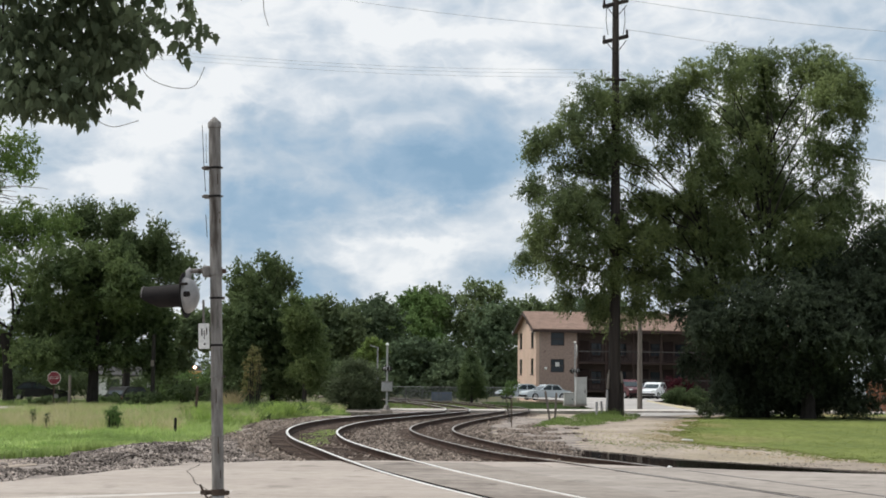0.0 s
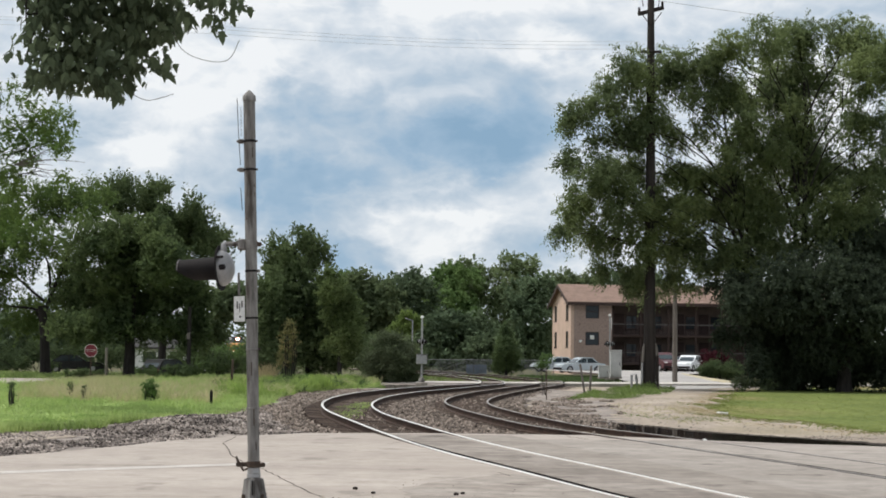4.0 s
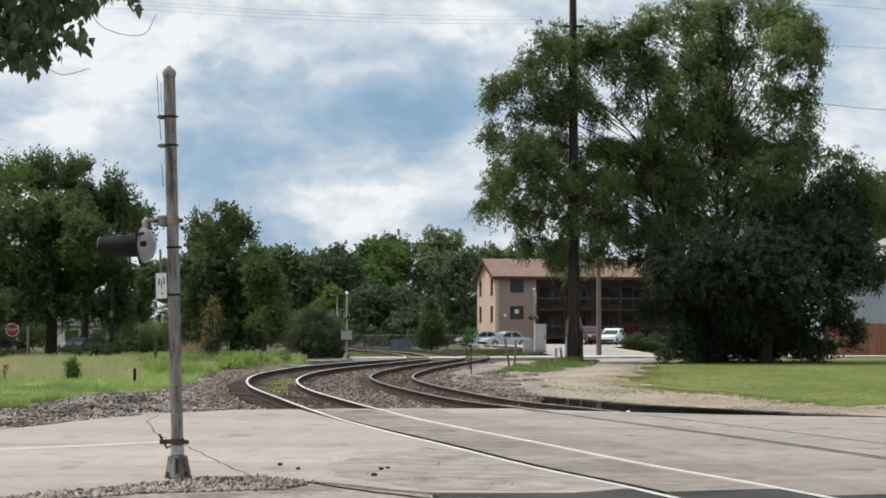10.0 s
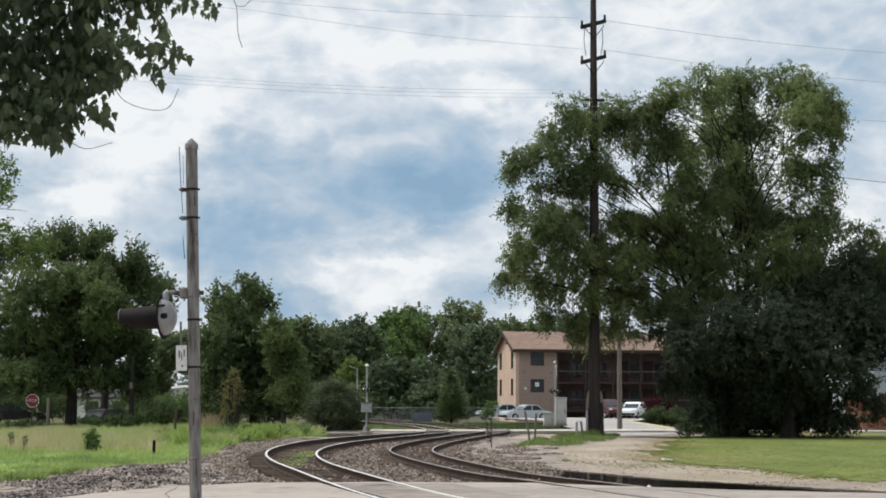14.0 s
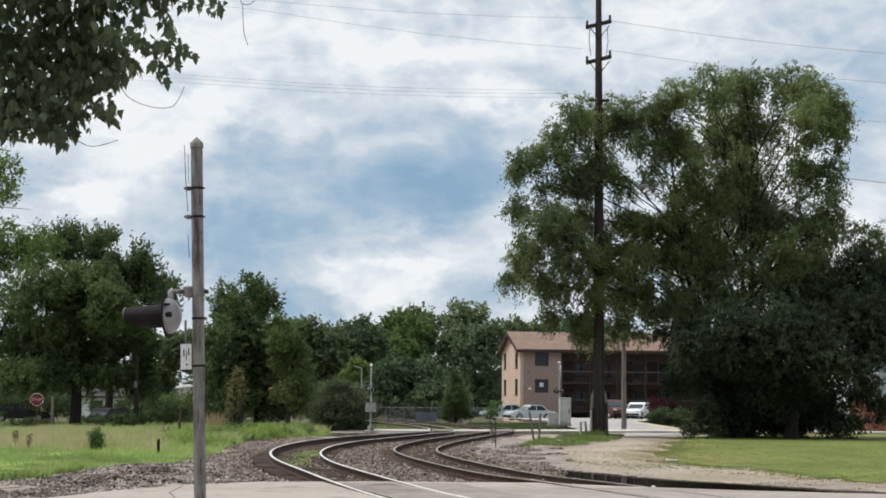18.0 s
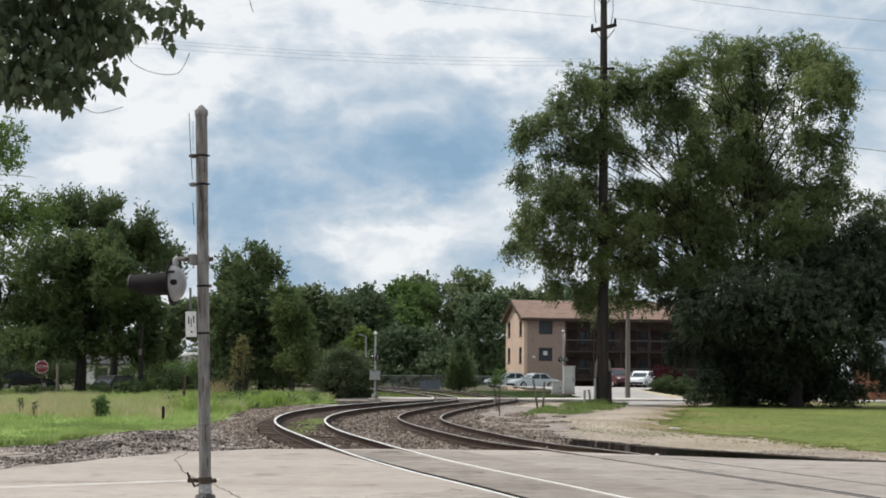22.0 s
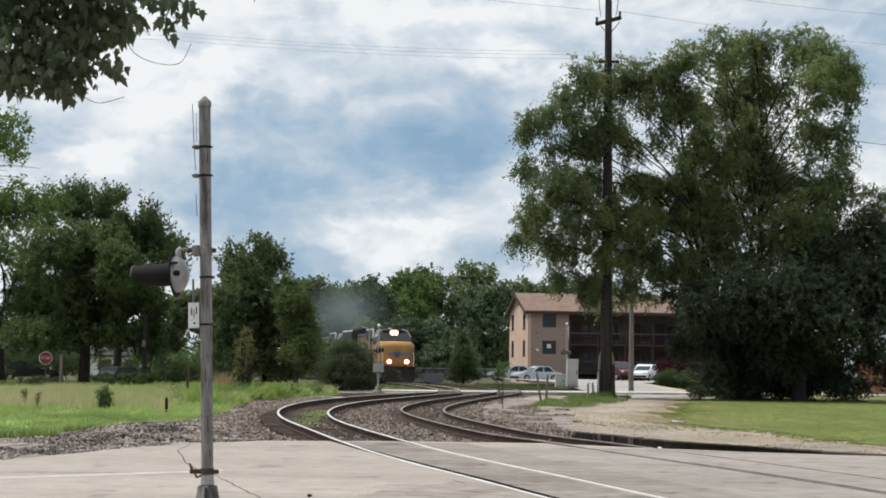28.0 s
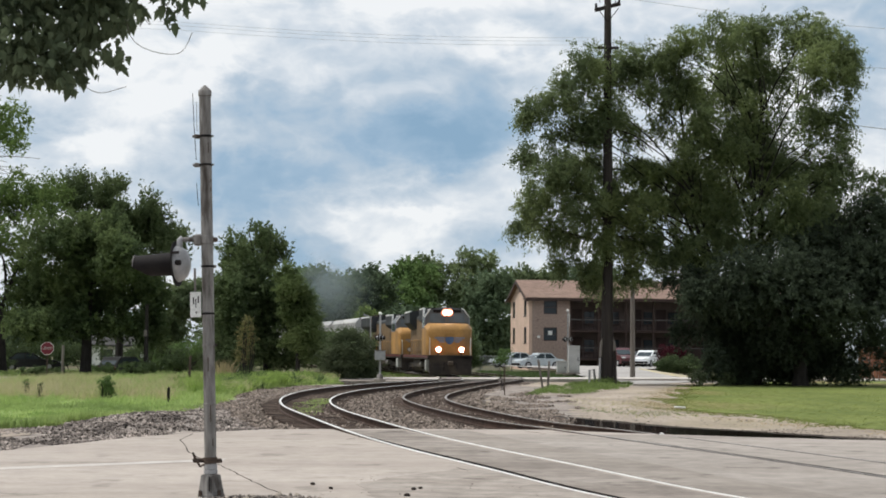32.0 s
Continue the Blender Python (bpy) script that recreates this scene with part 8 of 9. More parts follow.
    h = 0.08 + 0.24 * np.clip((p[:, 1] - 44) / 25, 0, 1)
    h *= np.clip(1 + 0.9 * wild + 0.9 * fine, 0.35, 2)
    lush = wild - 0.6 * fine > 0.02
    blades("meadow_grass", with_z(p[lush], -0.14), h[lush], 0.011, GRASS, "tall bright meadow grass", 12)
    blades("meadow_weeds", with_z(p[~lush], -0.14), h[~lush] * 1.1, 0.012, MEADOW_DULL, "duller rough grass and weeds", 44, lean=0.5)
    q = sow([(-15.5, 58), (-9.0, 58), (-9.0, 72), (-11, 90), (-20, 92), (-20, 72)], 8500, 13)
    q = q[np.array([noise.noise((a * 0.35, b * 0.12, 1)) > -0.05 for a, b in q])]
    blades("seeding_grass", with_z(q, -0.14), 0.56, 0.007, GRASS_DRY, "pale seeding tall grass", 14)
    w = sow([(-9.8, 64), (-7.6, 63), (-7.8, 76), (-6.3, 87), (-5.6, 98), (-10, 98), (-11.5, 80)], 7000, 15)
    rag = np.array([noise.noise((a * 0.5, b * 0.2, 4)) + 0.6 * noise.noise((a * 1.7, b * 0.7, 6)) for a, b in w])
    w, rag = w[rag > -0.35], rag[rag > -0.35]
    tall = 0.4 * np.clip(1 + 1.1 * rag, 0.3, 2.2)
    blades("tall_weeds", with_z(w, -0.14), tall, 0.022, LEAF_BRIGHT, "bright leafy weeds along the track", 16, 5)
    w = sow([(-10.5, 70), (-7.8, 66), (-7.6, 78), (-5.9, 90), (-4.4, 99.5), (-5.5, 102), (-10.5, 101), (-12.5, 84)], 2600, 71)
    rag = np.array([noise.noise((a * 0.8, b * 0.3, 12)) for a, b in w])
    blades("dark_weeds", with_z(w[rag > 0.16], -0.14), 0.2 + 0.9 * rag[rag > 0.16], 0.03, MEADOW_DARK, "dark leafy weeds among the bright", 72, 6, 0.8)
    blades("seeding_weeds", with_z(w[rag < -0.2], -0.14), 0.55, 0.009, GRASS_DRY, "tan seeding stalks along the track", 73, 5, 0.4)
    plume = sow([(-12.0, 95), (-11.2, 95), (-11.1, 97), (-12.0, 97)], 60, 74)
    blades("tan_plumes", with_z(plume, -0.14), 1.15, 0.02, STRAW, "tan dead plumes among the weeds", 75, 5, 0.25)
    v = sow([(-3.6, 45), (-2.9, 45), (-3.3, 52), (-3.4, 60), (-4.1, 60), (-4.3, 52)], 260, 17)
    blades("track_weeds", with_z(v, -0.1), 0.1, 0.012, GRASS, "weeds growing between the rails", 18, 5)
    lawn = [(9.0, 60), (8.7, 55.5), (8.9, 52.8), (10.0, 47), (11.0, 41.4), (22, 40), (33, 62), (33, 100), (17.6, 100), (13.9, 88), (10.9, 71)]
    blades("lawn_grass", with_z(sow(lawn, 9000, 19, 1.4), -0.125), 0.035, 0.008, LAWN_BLADE, "short lawn grass", 20)
    # the lawn thins out into the dirt
    rng = np.random.default_rng(61)
    edge_pts, seam = [], [(17.5, 101), (13.6, 88), (10.6, 71), (8.6, 60), (8.3, 55.5), (8.6, 52.5), (9.8, 46.6), (10.8, 41.0), (20, 39)]
    for (x0, y0), (x1, y1) in zip(seam, seam[1:]):
        n = int(60 * math.hypot(x1 - x0, y1 - y0))
        f = rng.random(n)
        edge_pts.append(np.stack([x0 + (x1 - x0) * f + rng.normal(0, 0.5, n) - 0.25, y0 + (y1 - y0) * f + rng.normal(0, 1.3, n) - 0.3], 1))
    edge_pts = np.concatenate(edge_pts)
    ragged = np.array([noise.noise((a * 0.7, b * 0.25, 3)) for a, b in edge_pts])
    blades("lawn_edge", with_z(edge_pts[ragged > 0.0], -0.13), 0.035, 0.012, LAWN_BLADE, "ragged thinning edge of the lawn", 62, 5, 0.7)
    blades("dead_grass", with_z(edge_pts[ragged < 0.12] - np.array((0.5, 0.9)), -0.139), 0.02, 0.016, STRAW, "flattened dead grass along the lawn", 63, 4, 1.4)
    # clods of mud along the puddle
    bank_line = [(3.3, 47.6), (4.4, 44.6), (5.3, 42.0), (6.2, 40.2), (7.4, 38.6), (8.4, 36.8), (9.4, 35.2), (11.6, 33.2), (14.0, 32.2)]
    mud_pts = np.concatenate([np.stack([x0 + (x1 - x0) * f + rng.normal(0, 0.12, 45), y0 + (y1 - y0) * f + rng.normal(0, 0.3, 45)], 1) for (x0, y0), (x1, y1) in zip(bank_line, bank_line[1:]) for f in [rng.random(45)]])
    stones("mud_clods", with_z(mud_pts + np.array((0.1, 0.35)), -0.135), 0.024, MUD, "dark broken mud along the puddle", 67)
    p = sow([(3.9, 69), (6.6, 73), (9.8, 85), (11.4, 95), (10.9, 99), (9.0, 99), (6.0, 85)], 2600, 21)
    rag = np.array([noise.noise((a * 0.8, b * 0.3, 8)) for a, b in p])
    near_pole = np.exp(-((p[:, 0] - 10.2) ** 2 + ((p[:, 1] - 94.5) / 2.5) ** 2))
    p, rag, near_pole = p[rag > -0.12], rag[rag > -0.12], near_pole[rag > -0.12]
    blades("pole_weeds", with_z(p, -0.14), 0.1 + 0.25 * np.clip(rag + 0.1, 0, 1) + 0.3 * near_pole, 0.014, ROUGH_WEED, "ragged green weeds round the power pole", 22, lean=0.6)
    p = sow([(5.5, 46), (7.8, 47), (8.1, 60), (6.4, 68), (4.6, 62)], 450, 23)
    blades("dry_tufts", with_z(p, -0.15), 0.05, 0.01, GRASS_DRY, "sparse tufts on the dirt", 24)
    p = sow([(-11, 37), (-9.4, 40), (-8.6, 46), (-7.6, 47), (-7.4, 44), (-8.6, 39.5), (-10.4, 36)], 2600, 25)
    p = p[np.array([noise.noise((a * 0.9, b * 0.5, 6)) > -0.05 for a, b in p])]
    blades("edge_tufts", with_z(p, -0.14), 0.24, 0.012, GRASS, "ragged grass at the gravel's edge", 26)
    p = sow([(-60, 106), (-26, 106), (-21, 104), (-9, 112), (-9, 118), (-60, 122)], 7000, 27)
    blades("far_grass", with_z(p, -0.28), 0.5, 0.03, GRASS, "rough grass under the roadside trees", 28)
    p = sow([(-8, 111), (5, 112.5), (12, 116), (9, 150), (-4, 150)], 1300, 29)
    blades("far_grass", with_z(p, -0.28), 0.25, 0.02, ROUGH_WEED, "rough grass beyond the far crossing", 30)

    p = sow([(5.6, 113), (10.6, 116), (10.2, 138), (7.0, 150), (4.0, 150)], 2200, 41, 0.7)
    blades("lot_weeds", with_z(p, -0.28), 0.3, 0.025, MEADOW_DARK, "unmown weeds along the lot", 42)


SPLINE_TABLE = [(spline(TRACK_A, 30 + 0.25 * i), spline(TRACK_B, 30 + 0.25 * i)) for i in range(320)]


def spline_fast(y):
    return SPLINE_TABLE[min(319, max(0, int((y - 30) * 4)))]


build_loose()


# ---- the train ----
def truck(parent, x):
    """A three-axle truck; the wheelsets are parts of it."""
    tr = part("truck", Geo().box(-2.3, 2.3, -1.16, -1.0, 0.45, 0.78, 0.04).box(-2.3, 2.3, 1.0, 1.16, 0.45, 0.78, 0.04).box(-0.3, 0.3, -1.0, 1.0, 0.5, 0.8, 0.04).box(-1.9, -1.6, -1.22, -1.165, 0.3, 0.7, 0.02).box(1.6, 1.9, -1.22, -1.165, 0.3, 0.7, 0.02), LOCO_DARK, parent, at=pose(x, 0, 0))
    out = []
    for ax in (-1.75, 0.0, 1.75):
        w = part("wheelset", Geo().turned([(0.12, -0.75), (0.52, -0.75), (0.55, -0.7), (0.5, -0.62), (0.12, -0.6)], 16).turned([(0.12, 0.6), (0.5, 0.62), (0.55, 0.7), (0.52, 0.75), (0.12, 0.75)], 16).turned([(0.08, -0.95), (0.08, 0.95)], 8), LOCO_DARK, tr, at=pose(ax, 0, 0.52, 90))
        out.append(w)
    return out


def locomotive(lead):
    """A six-axle road switcher, nose to +x; the rails are at z 0."""
    t = thing("locomotive", "yellow diesel locomotive with grey roof, headlights lit" if lead else "trailing yellow diesel locomotive with grey roof", "locomotive", group="train on the main track")
    part("underframe", Geo().box(-10.9, 10.9, -1.5, 1.5, 1.12, 1.4, 0.03), LOCO_DARK, t)
    part("sill_stripe", Geo().box(-10.85, 10.6, -1.512, -1.503, 1.24, 1.38).box(-10.85, 10.6, 1.503, 1.512, 1.24, 1.38), LOCO_RED, t, "red stripe along the sill")
    # nose with chamfered sides and sloping top
    g = Geo()
    sec = [(8.6, 1.56, 3.55), (9.75, 1.56, 3.5), (10.2, 1.52, 3.3), (10.36, 1.4, 3.08)]
    for x, w, top in sec:
        g.v += [(x, -w, 1.41), (x, w, 1.41), (x, w, top - 0.25), (x, w - 0.25, top), (x, -w + 0.25, top), (x, -w, top - 0.25)]
    for i in range(3):
        g.f += [(6 * i + k, 6 * i + (k + 1) % 6, 6 * i + 6 + (k + 1) % 6, 6 * i + 6 + k) for k in range(6)]
    g.f += [(5, 4, 3, 2, 1, 0), tuple(range(18, 24))]
    nose = part("nose", g, LOCO_YELLOW, t, "broad yellow safety nose")
    part("nose_door", Geo().box(10.362, 10.38, -0.32, 0.32, 1.5, 2.85, 0.008), LOCO_YELLOW, nose)
    # wings badge: plain shapes
    part("badge", Geo().prism([(-0.28, 2.62), (0.28, 2.62), (0.3, 2.4), (0.18, 2.2), (0, 2.1), (-0.18, 2.2), (-0.3, 2.4)], 0, 10.382, 10.392), BADGE_BLUE, nose, "small shield badge")
    for s in (-1, 1):
        for k in range(3):
            part("badge_bar", Geo().box(10.383, 10.39, *sorted((s * 0.34, s * (1.0 - 0.16 * k))), 2.5 - 0.13 * k, 2.6 - 0.13 * k), BADGE_GREY, nose)
    cab = part("cab", Geo().prism([(-1.5, 1.41), (1.5, 1.41), (1.5, 3.95), (1.1, 4.48), (0.5, 4.62), (-0.5, 4.62), (-1.1, 4.48), (-1.5, 3.95)], 0, 6.5, 8.6), LOCO_GREY, t, "grey-topped crew cab")
    for s in (-1, 1):
        part("cab_side", Geo().box(6.55, 8.55, *sorted((s * 1.503, s * 1.512)), 1.42, 3.2), LOCO_YELLOW, cab)
        # white bar added for the sunlit rim of the cab roof
        part("sunlit_roof_edge", Geo().tube([(6.45, s * 1.12, 4.5), (8.66, s * 1.12, 4.5), (8.66, s * 1.52, 3.96)], 0.035, 6), WHITE, cab, "roof edge painted pale as if sunlit")
        part("corner_post", Geo().tube([(8.62, s * 1.5, 1.45), (8.62, s * 1.5, 3.95)], 0.035, 6), BADGE_GREY, cab)
    for y0, y1 in ((-1.2, -0.12), (0.12, 1.2)):
        part("windscreen", Geo().prism([(y0, 3.62), (y1, 3.62), (y1 * 0.93, 4.2), (y0 * 0.93, 4.2)], 0, 8.602, 8.62), CAB_GLASS, cab)
    for s in (-1, 1):
        part("side_window", Geo().box(6.9, 8.3, *sorted((s * 1.503, s * 1.52)), 3.28, 3.85, 0.005), GLASS, cab)
        part("number_board", Geo().box(8.605, 8.66, *sorted((s * 0.38, s * 0.95)), 4.28, 4.46, 0.01), BLACK, cab)
    hl = part("headlight_box", Geo().box(8.605, 8.75, -0.34, 0.34, 4.08, 4.6, 0.03), LOCO_GREY, cab)
    for s in (-1, 1):
        if lead:
            # added disc, no real part: it paints the headlight's glare
            part("glare_disc", Geo().turned([(0.25, 0), (0.25, 0.01), (0.14, 0.012)], 18), HALO, hl, "painted lamp glare", at=pose(8.7515, 0.14 * s, 4.28, 0, 90))
        part("headlight", Geo().turned([(0.14, 0), (0.14, 0.03), (0.05, 0.05)], 14), HEADLIGHT if lead else LENS, hl, at=pose(8.764, 0.14 * s, 4.28, 0, 90))
        # on the lead the shell glows too, as the ditch light's glare
        dl = part("ditch_light", Geo().turned([(0.2, 0), (0.21, 0.12), (0.15, 0.125)], 14), HALO if lead else BLACK, t, at=pose(10.62, 0.76 * s, 1.78, 0, 90))
        part("lens", Geo().turned([(0.15, 0.127), (0.14, 0.14), (0.03, 0.15)], 14), HEADLIGHT if lead else LENS, dl)
        part("light_bracket", Geo().box(10.4, 10.66, 0.76 * s - 0.05, 0.76 * s + 0.05, 1.4, 1.66), LOCO_DARK, t)
    # long hood
    hood = part("long_hood", Geo().prism([(-0.95, 1.41), (0.95, 1.41), (0.95, 4.15), (0.75, 4.3), (-0.75, 4.3), (-0.95, 4.15)], 0, -10.2, 6.5), LOCO_HOOD, t, "long sooty yellow engine hood")
    part("roof", Geo().prism([(-0.97, 4.0), (-0.97, 4.17), (-0.76, 4.33), (0.76, 4.33), (0.97, 4.17), (0.97, 4.0)], 0, -10.22, 6.49), LOCO_SOOT, hood, "sooty hood roof")
    part("radiator_flare", Geo().prism([(-0.98, 3.3), (0.98, 3.3), (1.48, 3.8), (1.48, 4.55), (1.3, 4.68), (-1.3, 4.68), (-1.48, 4.55), (-1.48, 3.8)], 0, -10.0, -4.6), LOCO_SOOT, hood, "flared dark radiator housing")
    for s in (-1, 1):
        # white bars stand in for sun on the housings' top corners
        part("sunlit_roof_edge", Geo().tube([(-10.0, s * 1.4, 4.63), (-4.6, s * 1.4, 4.63)], 0.07, 6), WHITE, hood, "roof edge painted pale as if sunlit")
        part("sunlit_roof_edge", Geo().tube([(2.8, s * 1.32, 4.6), (6.2, s * 1.32, 4.6), (6.25, s * 1.42, 3.8)], 0.07, 6), WHITE, hood, "roof edge painted pale as if sunlit")
    part("brake_blister", Geo().prism([(-0.98, 3.5), (0.98, 3.5), (1.4, 3.8), (1.4, 4.5), (1.2, 4.66), (-1.2, 4.66), (-1.4, 4.5), (-1.4, 3.8)], 0, 2.8, 6.2), LOCO_SOOT, hood, "dark dynamic brake housing")
    for x in (-9.0, -7.4, -5.8):
        part("fan", Geo().turned([(0.62, 4.69), (0.62, 4.85), (0.5, 4.86), (0.1, 4.8)], 16, pose(x, 0, 0)), LOCO_DARK, hood)
    part("exhaust_stack", Geo().box(-1.0, 0.0, -0.3, 0.3, 4.3, 4.62, 0.03), LOCO_DARK, hood)
    for k in range(11):
        x = -4.0 + 0.62 * k
        for s in (-1, 1):
            part("access_door", Geo().box(x, x + 0.56, *sorted((s * 0.952, s * 0.975)), 1.6, 3.3, 0.008), LOCO_HOOD, hood)
    # walkway rails, steps, pilot
    for s in (-1, 1):
        rail = part("handrail", Geo().tube([(-10.6, 1.44 * s, 2.45), (6.4, 1.44 * s, 2.45)], 0.022, 6), LOCO_YELLOW, t)
        for k in range(12):
            part("stanchion", Geo().tube([(-10.4 + 1.5 * k, 1.44 * s, 1.4), (-10.4 + 1.5 * k, 1.44 * s, 2.45)], 0.02, 6), LOCO_YELLOW, rail)
        part("front_grab", Geo().tube([(10.75, 1.35 * s, 0.6), (10.75, 1.35 * s, 2.5), (10.45, 1.35 * s, 2.55)], 0.02, 6), WHITE, t, "white grab iron")
        for k in range(4):
            part("step", Geo().box(10.45, 10.85, *sorted((0.95 * s, 1.45 * s)), 0.35 + 0.27 * k, 0.39 + 0.27 * k), LOCO_DARK, t)
    part("front_platform", Geo().box(10.36, 10.9, -1.45, 1.45, 1.32, 1.4, 0.01), LOCO_DARK, t)
    part("pilot", Geo().box(10.82, 10.9, -1.42, 1.42, 0.42, 1.32, 0.02), LOCO_DARK, t)
    part("plough", Geo().add([(10.9, -1.4, 0.1), (11.25, 0, 0.1), (10.9, 1.4, 0.1), (10.92, 1.4, 0.7), (11.1, 0, 0.75), (10.92, -1.4, 0.7), (10.8, -1.4, 0.1), (10.8, 1.4, 0.1)],
         [(0, 1, 4, 5), (1, 2, 3, 4), (0, 6, 7, 2, 1), (3, 2, 7), (5, 6, 0), (3, 7, 6, 5, 4)]), LOCO_DARK, t)
    part("coupler", Geo().box(10.9, 11.4, -0.16, 0.16, 0.72, 1.0, 0.04), LOCO_DARK, t)
    part("air_hoses", Geo().tube([(10.92, 0.4, 0.9), (11.1, 0.42, 0.6), (11.05, 0.45, 0.35)], 0.025, 6).tube([(10.92, -0.4, 0.9), (11.1, -0.42, 0.6), (11.05, -0.45, 0.35)], 0.025, 6), BLACK, t)
    part("fuel_tank", Geo().prism([(-1.3, 0.55), (-1.05, 0.28), (1.05, 0.28), (1.3, 0.55), (1.3, 1.1), (-1.3, 1.1)], 0, -3.4, 3.0), LOCO_DARK, t)
    part("battery_box", Geo().box(8.75, 9.5, -1.5, -1.15, 0.35, 1.1, 0.04), HOPPER, t, "pale step box under the cab")
    part("air_tank", Geo().tube([(3.1, -1.2, 0.75), (4.1, -1.2, 0.75)], 0.2, 12), GALV, t)
    part("horn", Geo().tube([(7.4, 0.3, 4.7), (7.9, 0.3, 4.74)], [0.03, 0.08], 8), LOCO_DARK, t)
    part("antenna", Geo().box(7.0, 7.3, -0.2, 0.1, 4.62, 4.72, 0.02), WHITE, t)
    wheels = truck(t, 6.6) + truck(t, -6.6)
    return t, wheels


def freight_car():
    """A tall closed freight car with ribbed sides."""
    t = thing("freight_car", "tall pale grey ribbed freight car", "freight car", group="train on the main track")
    body = part("body", Geo().prism([(-1.5, 1.1), (1.5, 1.1), (1.5, 4.3), (1.15, 4.7), (-1.15, 4.7), (-1.5, 4.3)], 0, -8.6, 8.6), HOPPER, t)
    for i in range(15):
        x = -8.4 + 1.2 * i
        for s in (-1, 1):
            part("rib", Geo().box(x - 0.05, x + 0.05, *sorted((1.503 * s, 1.57 * s)), 1.15, 4.25), HOPPER, body)
    part("running_board", Geo().box(-8.7, 8.7, -0.35, 0.35, 4.705, 4.76), GALV, body, "roof walkway")
    for x in (-5.5, -1.8, 1.8, 5.5):
        part("hatch", Geo().turned([(0.4, 4.705), (0.4, 4.8), (0.1, 4.85)], 12, pose(x, 0.75, 0)), HOPPER, body)
    part("underframe", Geo().box(-8.9, 8.9, -1.2, 1.2, 0.95, 1.095), LOCO_DARK, t)
    for x in (-6.8, 6.8):
        tr = part("truck", Geo().box(-1.2, 1.2, -1.1, -0.95, 0.4, 0.65, 0.03).box(-1.2, 1.2, 0.95, 1.1, 0.4, 0.65, 0.03).box(-0.2, 0.2, -0.95, 0.95, 0.45, 0.75), LOCO_DARK, t, at=pose(x, 0, 0))
        for ax in (-0.85, 0.85):
            part("wheelset", Geo().turned([(0.1, -0.75), (0.44, -0.75), (0.46, -0.7), (0.42, -0.62), (0.1, -0.6)], 14).turned([(0.1, 0.6), (0.42, 0.62), (0.46, 0.7), (0.44, 0.75), (0.1, 0.75)], 14).turned([(0.098, -0.76), (0.098, 0.76)], 10), LOCO_DARK, tr, at=pose(ax, 0, 0.44, 90))
    part("coupler", Geo().box(8.9, 9.4, -0.15, 0.15, 0.72, 1.0, 0.03).box(-9.4, -8.9, -0.15, 0.15, 0.72, 1.0, 0.03), LOCO_DARK, t)
    return t


def smoke_puff(seed, r):
    """A thin puff of exhaust: two shallow bowls of drifting vapour."""
    rnd = random.Random(seed)
    g = Geo()
    for k in (0, 2):
        m = Euler((rnd.uniform(-0.2, 0.2), rnd.uniform(-0.3, 0.3), rnd.uniform(-0.3, 0.3))).to_matrix()
        n = len(g.v)
        for i in range(7):
            for a in range(16):
                q = r * i / 6
                v = Vector((q * math.cos(a * math.pi / 8), (k - 1) * 0.35 * r + 0.1 * r * (i / 6) ** 2 + 0.05 * r * noise.noise((q, a, seed)), 0.8 * q * math.sin(a * math.pi / 8)))
                g.v.append(tuple(m @ v))
        g.f += [(n + 16 * i + a, n + 16 * i + (a + 1) % 16, n + 16 * i + 16 + (a + 1) % 16, n + 16 * i + 16 + a) for i in range(6) for a in range(16)]
    ob = new("exhaust_smoke", mesh_of("exhaust_smoke", g, smoke_mat("thin diesel smoke", r)))
    return tagged(ob, "thin blue-grey diesel exhaust drifting over the locomotive", "smoke", "exhaust puffs", "stuff")


puffs = [smoke_puff(60 + k, 4.2 + 0.6 * k) for k in range(4)]

lead, lead_wheels = locomotive(True)
second_loco, _ = locomotive(False)
cars = [freight_car()]
cars += [copy_thing(cars[0], Matrix()) for _ in range(5)]

# distance along the main track, by y
LINE = [(spline(TRACK_A, 100 + 0.5 * i), 100 + 0.5 * i) for i in range(1200)]
DIST = [0.0]
for (xa, ya), (xb, yb) in zip(LINE, LINE[1:]):
    DIST.append(DIST[-1] + math.hypot(xb - xa, yb - ya))


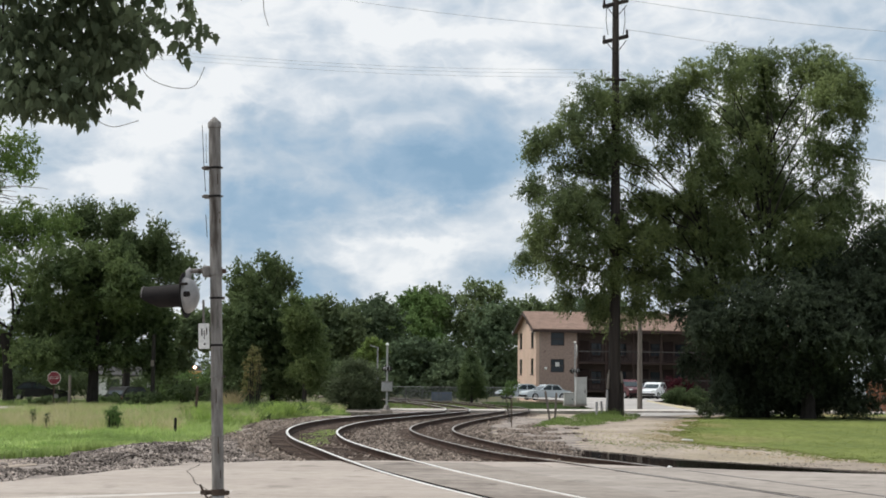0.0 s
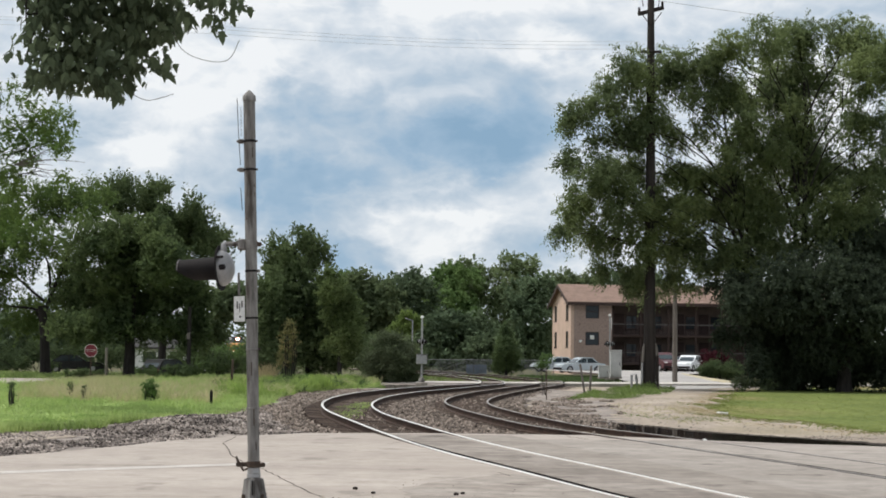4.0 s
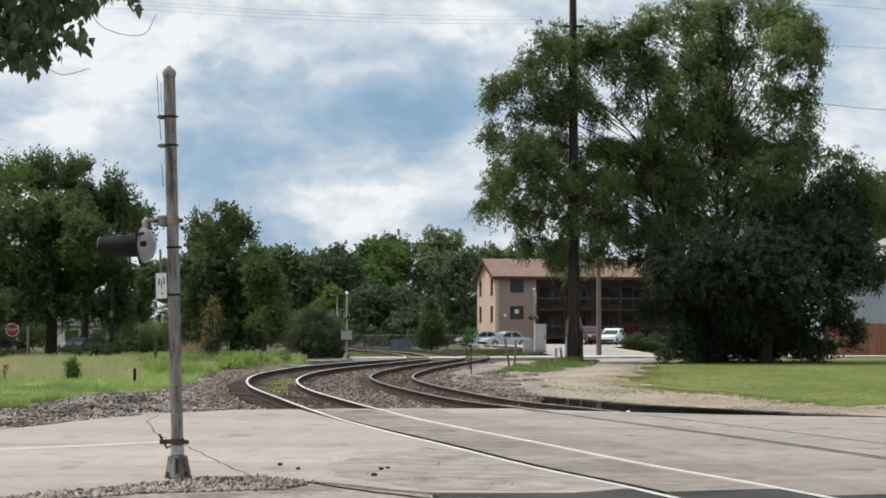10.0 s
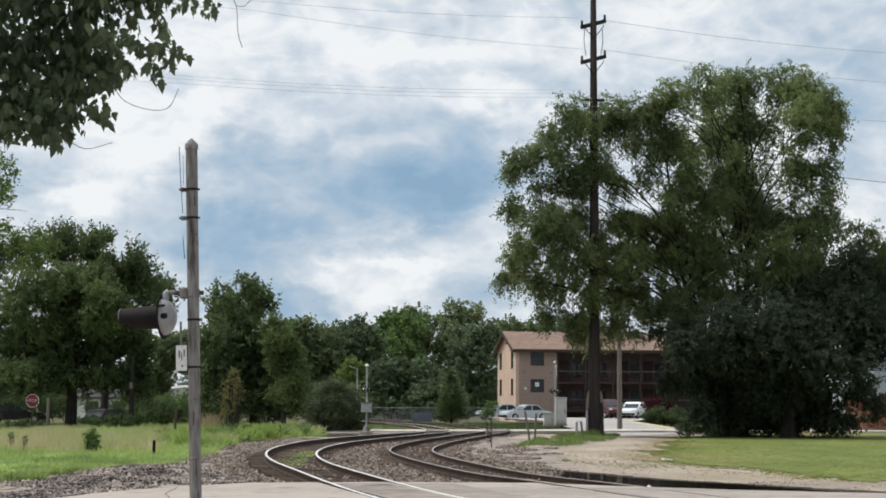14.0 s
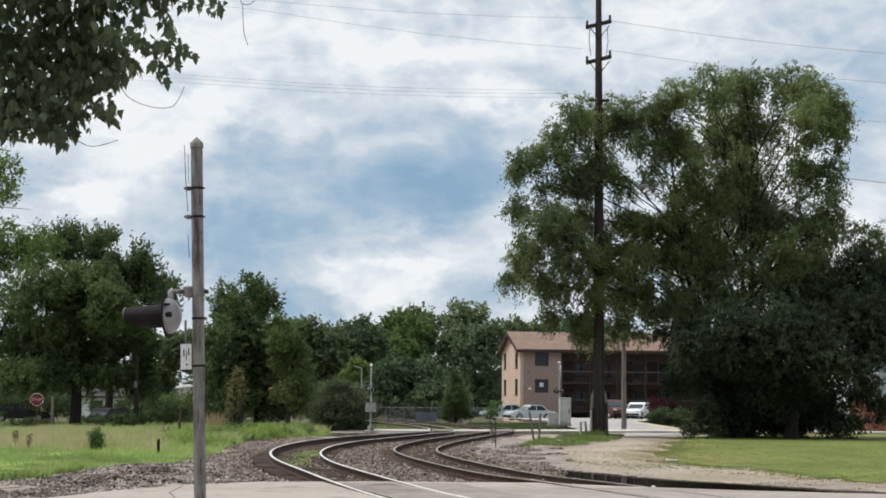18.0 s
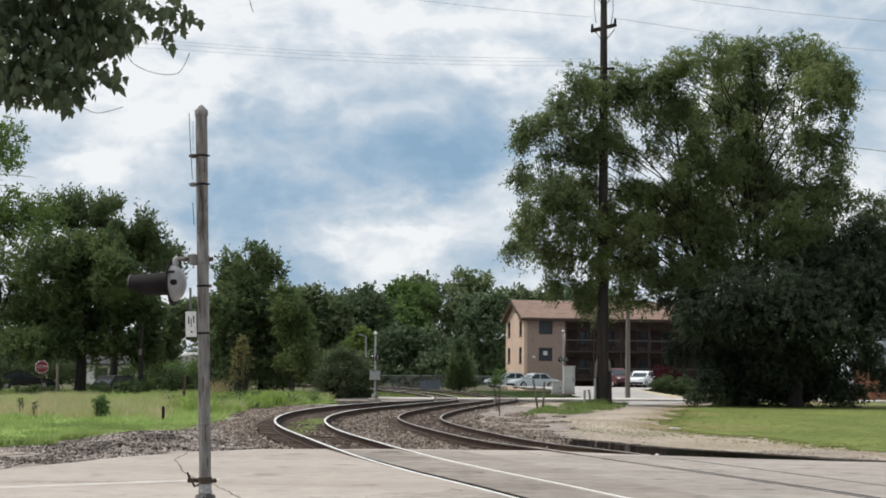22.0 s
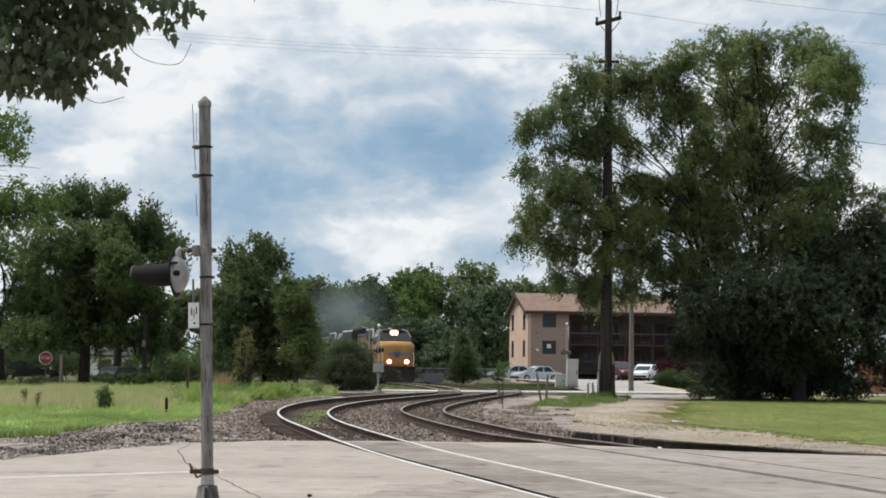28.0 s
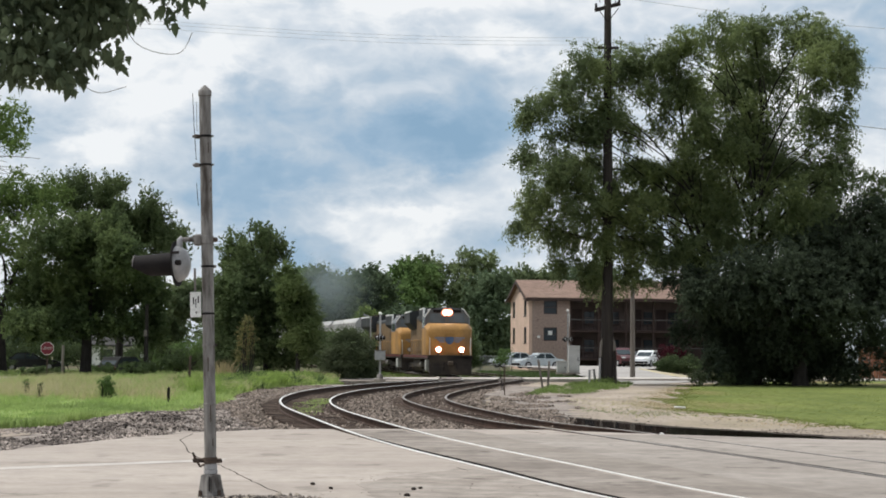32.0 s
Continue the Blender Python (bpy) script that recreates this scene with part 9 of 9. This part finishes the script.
def on_line(s):
    i = min(range(0, len(DIST) - 1), key=lambda k: abs(DIST[k] - s)) if s < 0 else int(np.searchsorted(DIST, s)) - 1
    i = min(max(i, 0), len(DIST) - 2)
    f = (s - DIST[i]) / (DIST[i + 1] - DIST[i])
    return LINE[i][0] + f * (LINE[i + 1][0] - LINE[i][0]), LINE[i][1] + f * (LINE[i + 1][1] - LINE[i][1])


SPEED, FRONT_END = 8.1, 12.3


def unit_pose(t, behind, half):
    """The pose of a unit whose middle lies so far behind the lead's nose."""
    s = FRONT_END + SPEED * (32.0 - t) + behind
    (xa, ya), (xb, yb) = on_line(s - half), on_line(s + half)
    return pose((xa + xb) / 2, (ya + yb) / 2, 0.0, 0, 0, math.degrees(math.atan2(ya - yb, xa - xb)))


def motions():
    times = [0.5 * i for i in range(65)]
    behind = 10.9
    for unit, long, half in [(lead, 22.6, 6.6), (second_loco, 20.7, 6.6)] + [(c, 18.8, 6.8) for c in cars]:
        walk(unit, [(t, unit_pose(t, behind, half)) for t in times])
        behind += long
    # the exhaust rides with the lead and then hangs in the still air
    for k, puff in enumerate(puffs):
        rows, left = [], 26.0 + 0.7 * k
        for t in times:
            m = unit_pose(min(t, left), 16.0 + 3.0 * k, 6.6)
            age = max(0.0, t - left)
            x, y, _ = m.translation
            up = smooth01(24.2 + 0.3 * k, 26.4 + 0.4 * k, t)
            rows.append((t, pose(x - 0.5 * age - 0.2 * k, y + 0.2 * age, -0.6 + 6.2 * up + 0.45 * min(age, 4.0) + 0.3 * (k % 3), 0, 0, 5 * k + age)))
        walk(puff, rows)
    # the lead's wheels turn as it rolls into sight
    turn = math.degrees(SPEED / 0.52)
    for w in lead_wheels:
        x = w.matrix_basis.translation.x
        rows = [(0.0, pose(x, 0, 0.52, 90))]
        k = 0
        while 26.0 + k / 10 <= 32.0:
            rows.append((26.0 + k / 10, pose(x, 0, 0.52) @ Matrix.Rotation(radians(turn * k / 10), 4, "Y") @ pose(0, 0, 0, 90)))
            k += 1
        walk(w, rows)


motions()
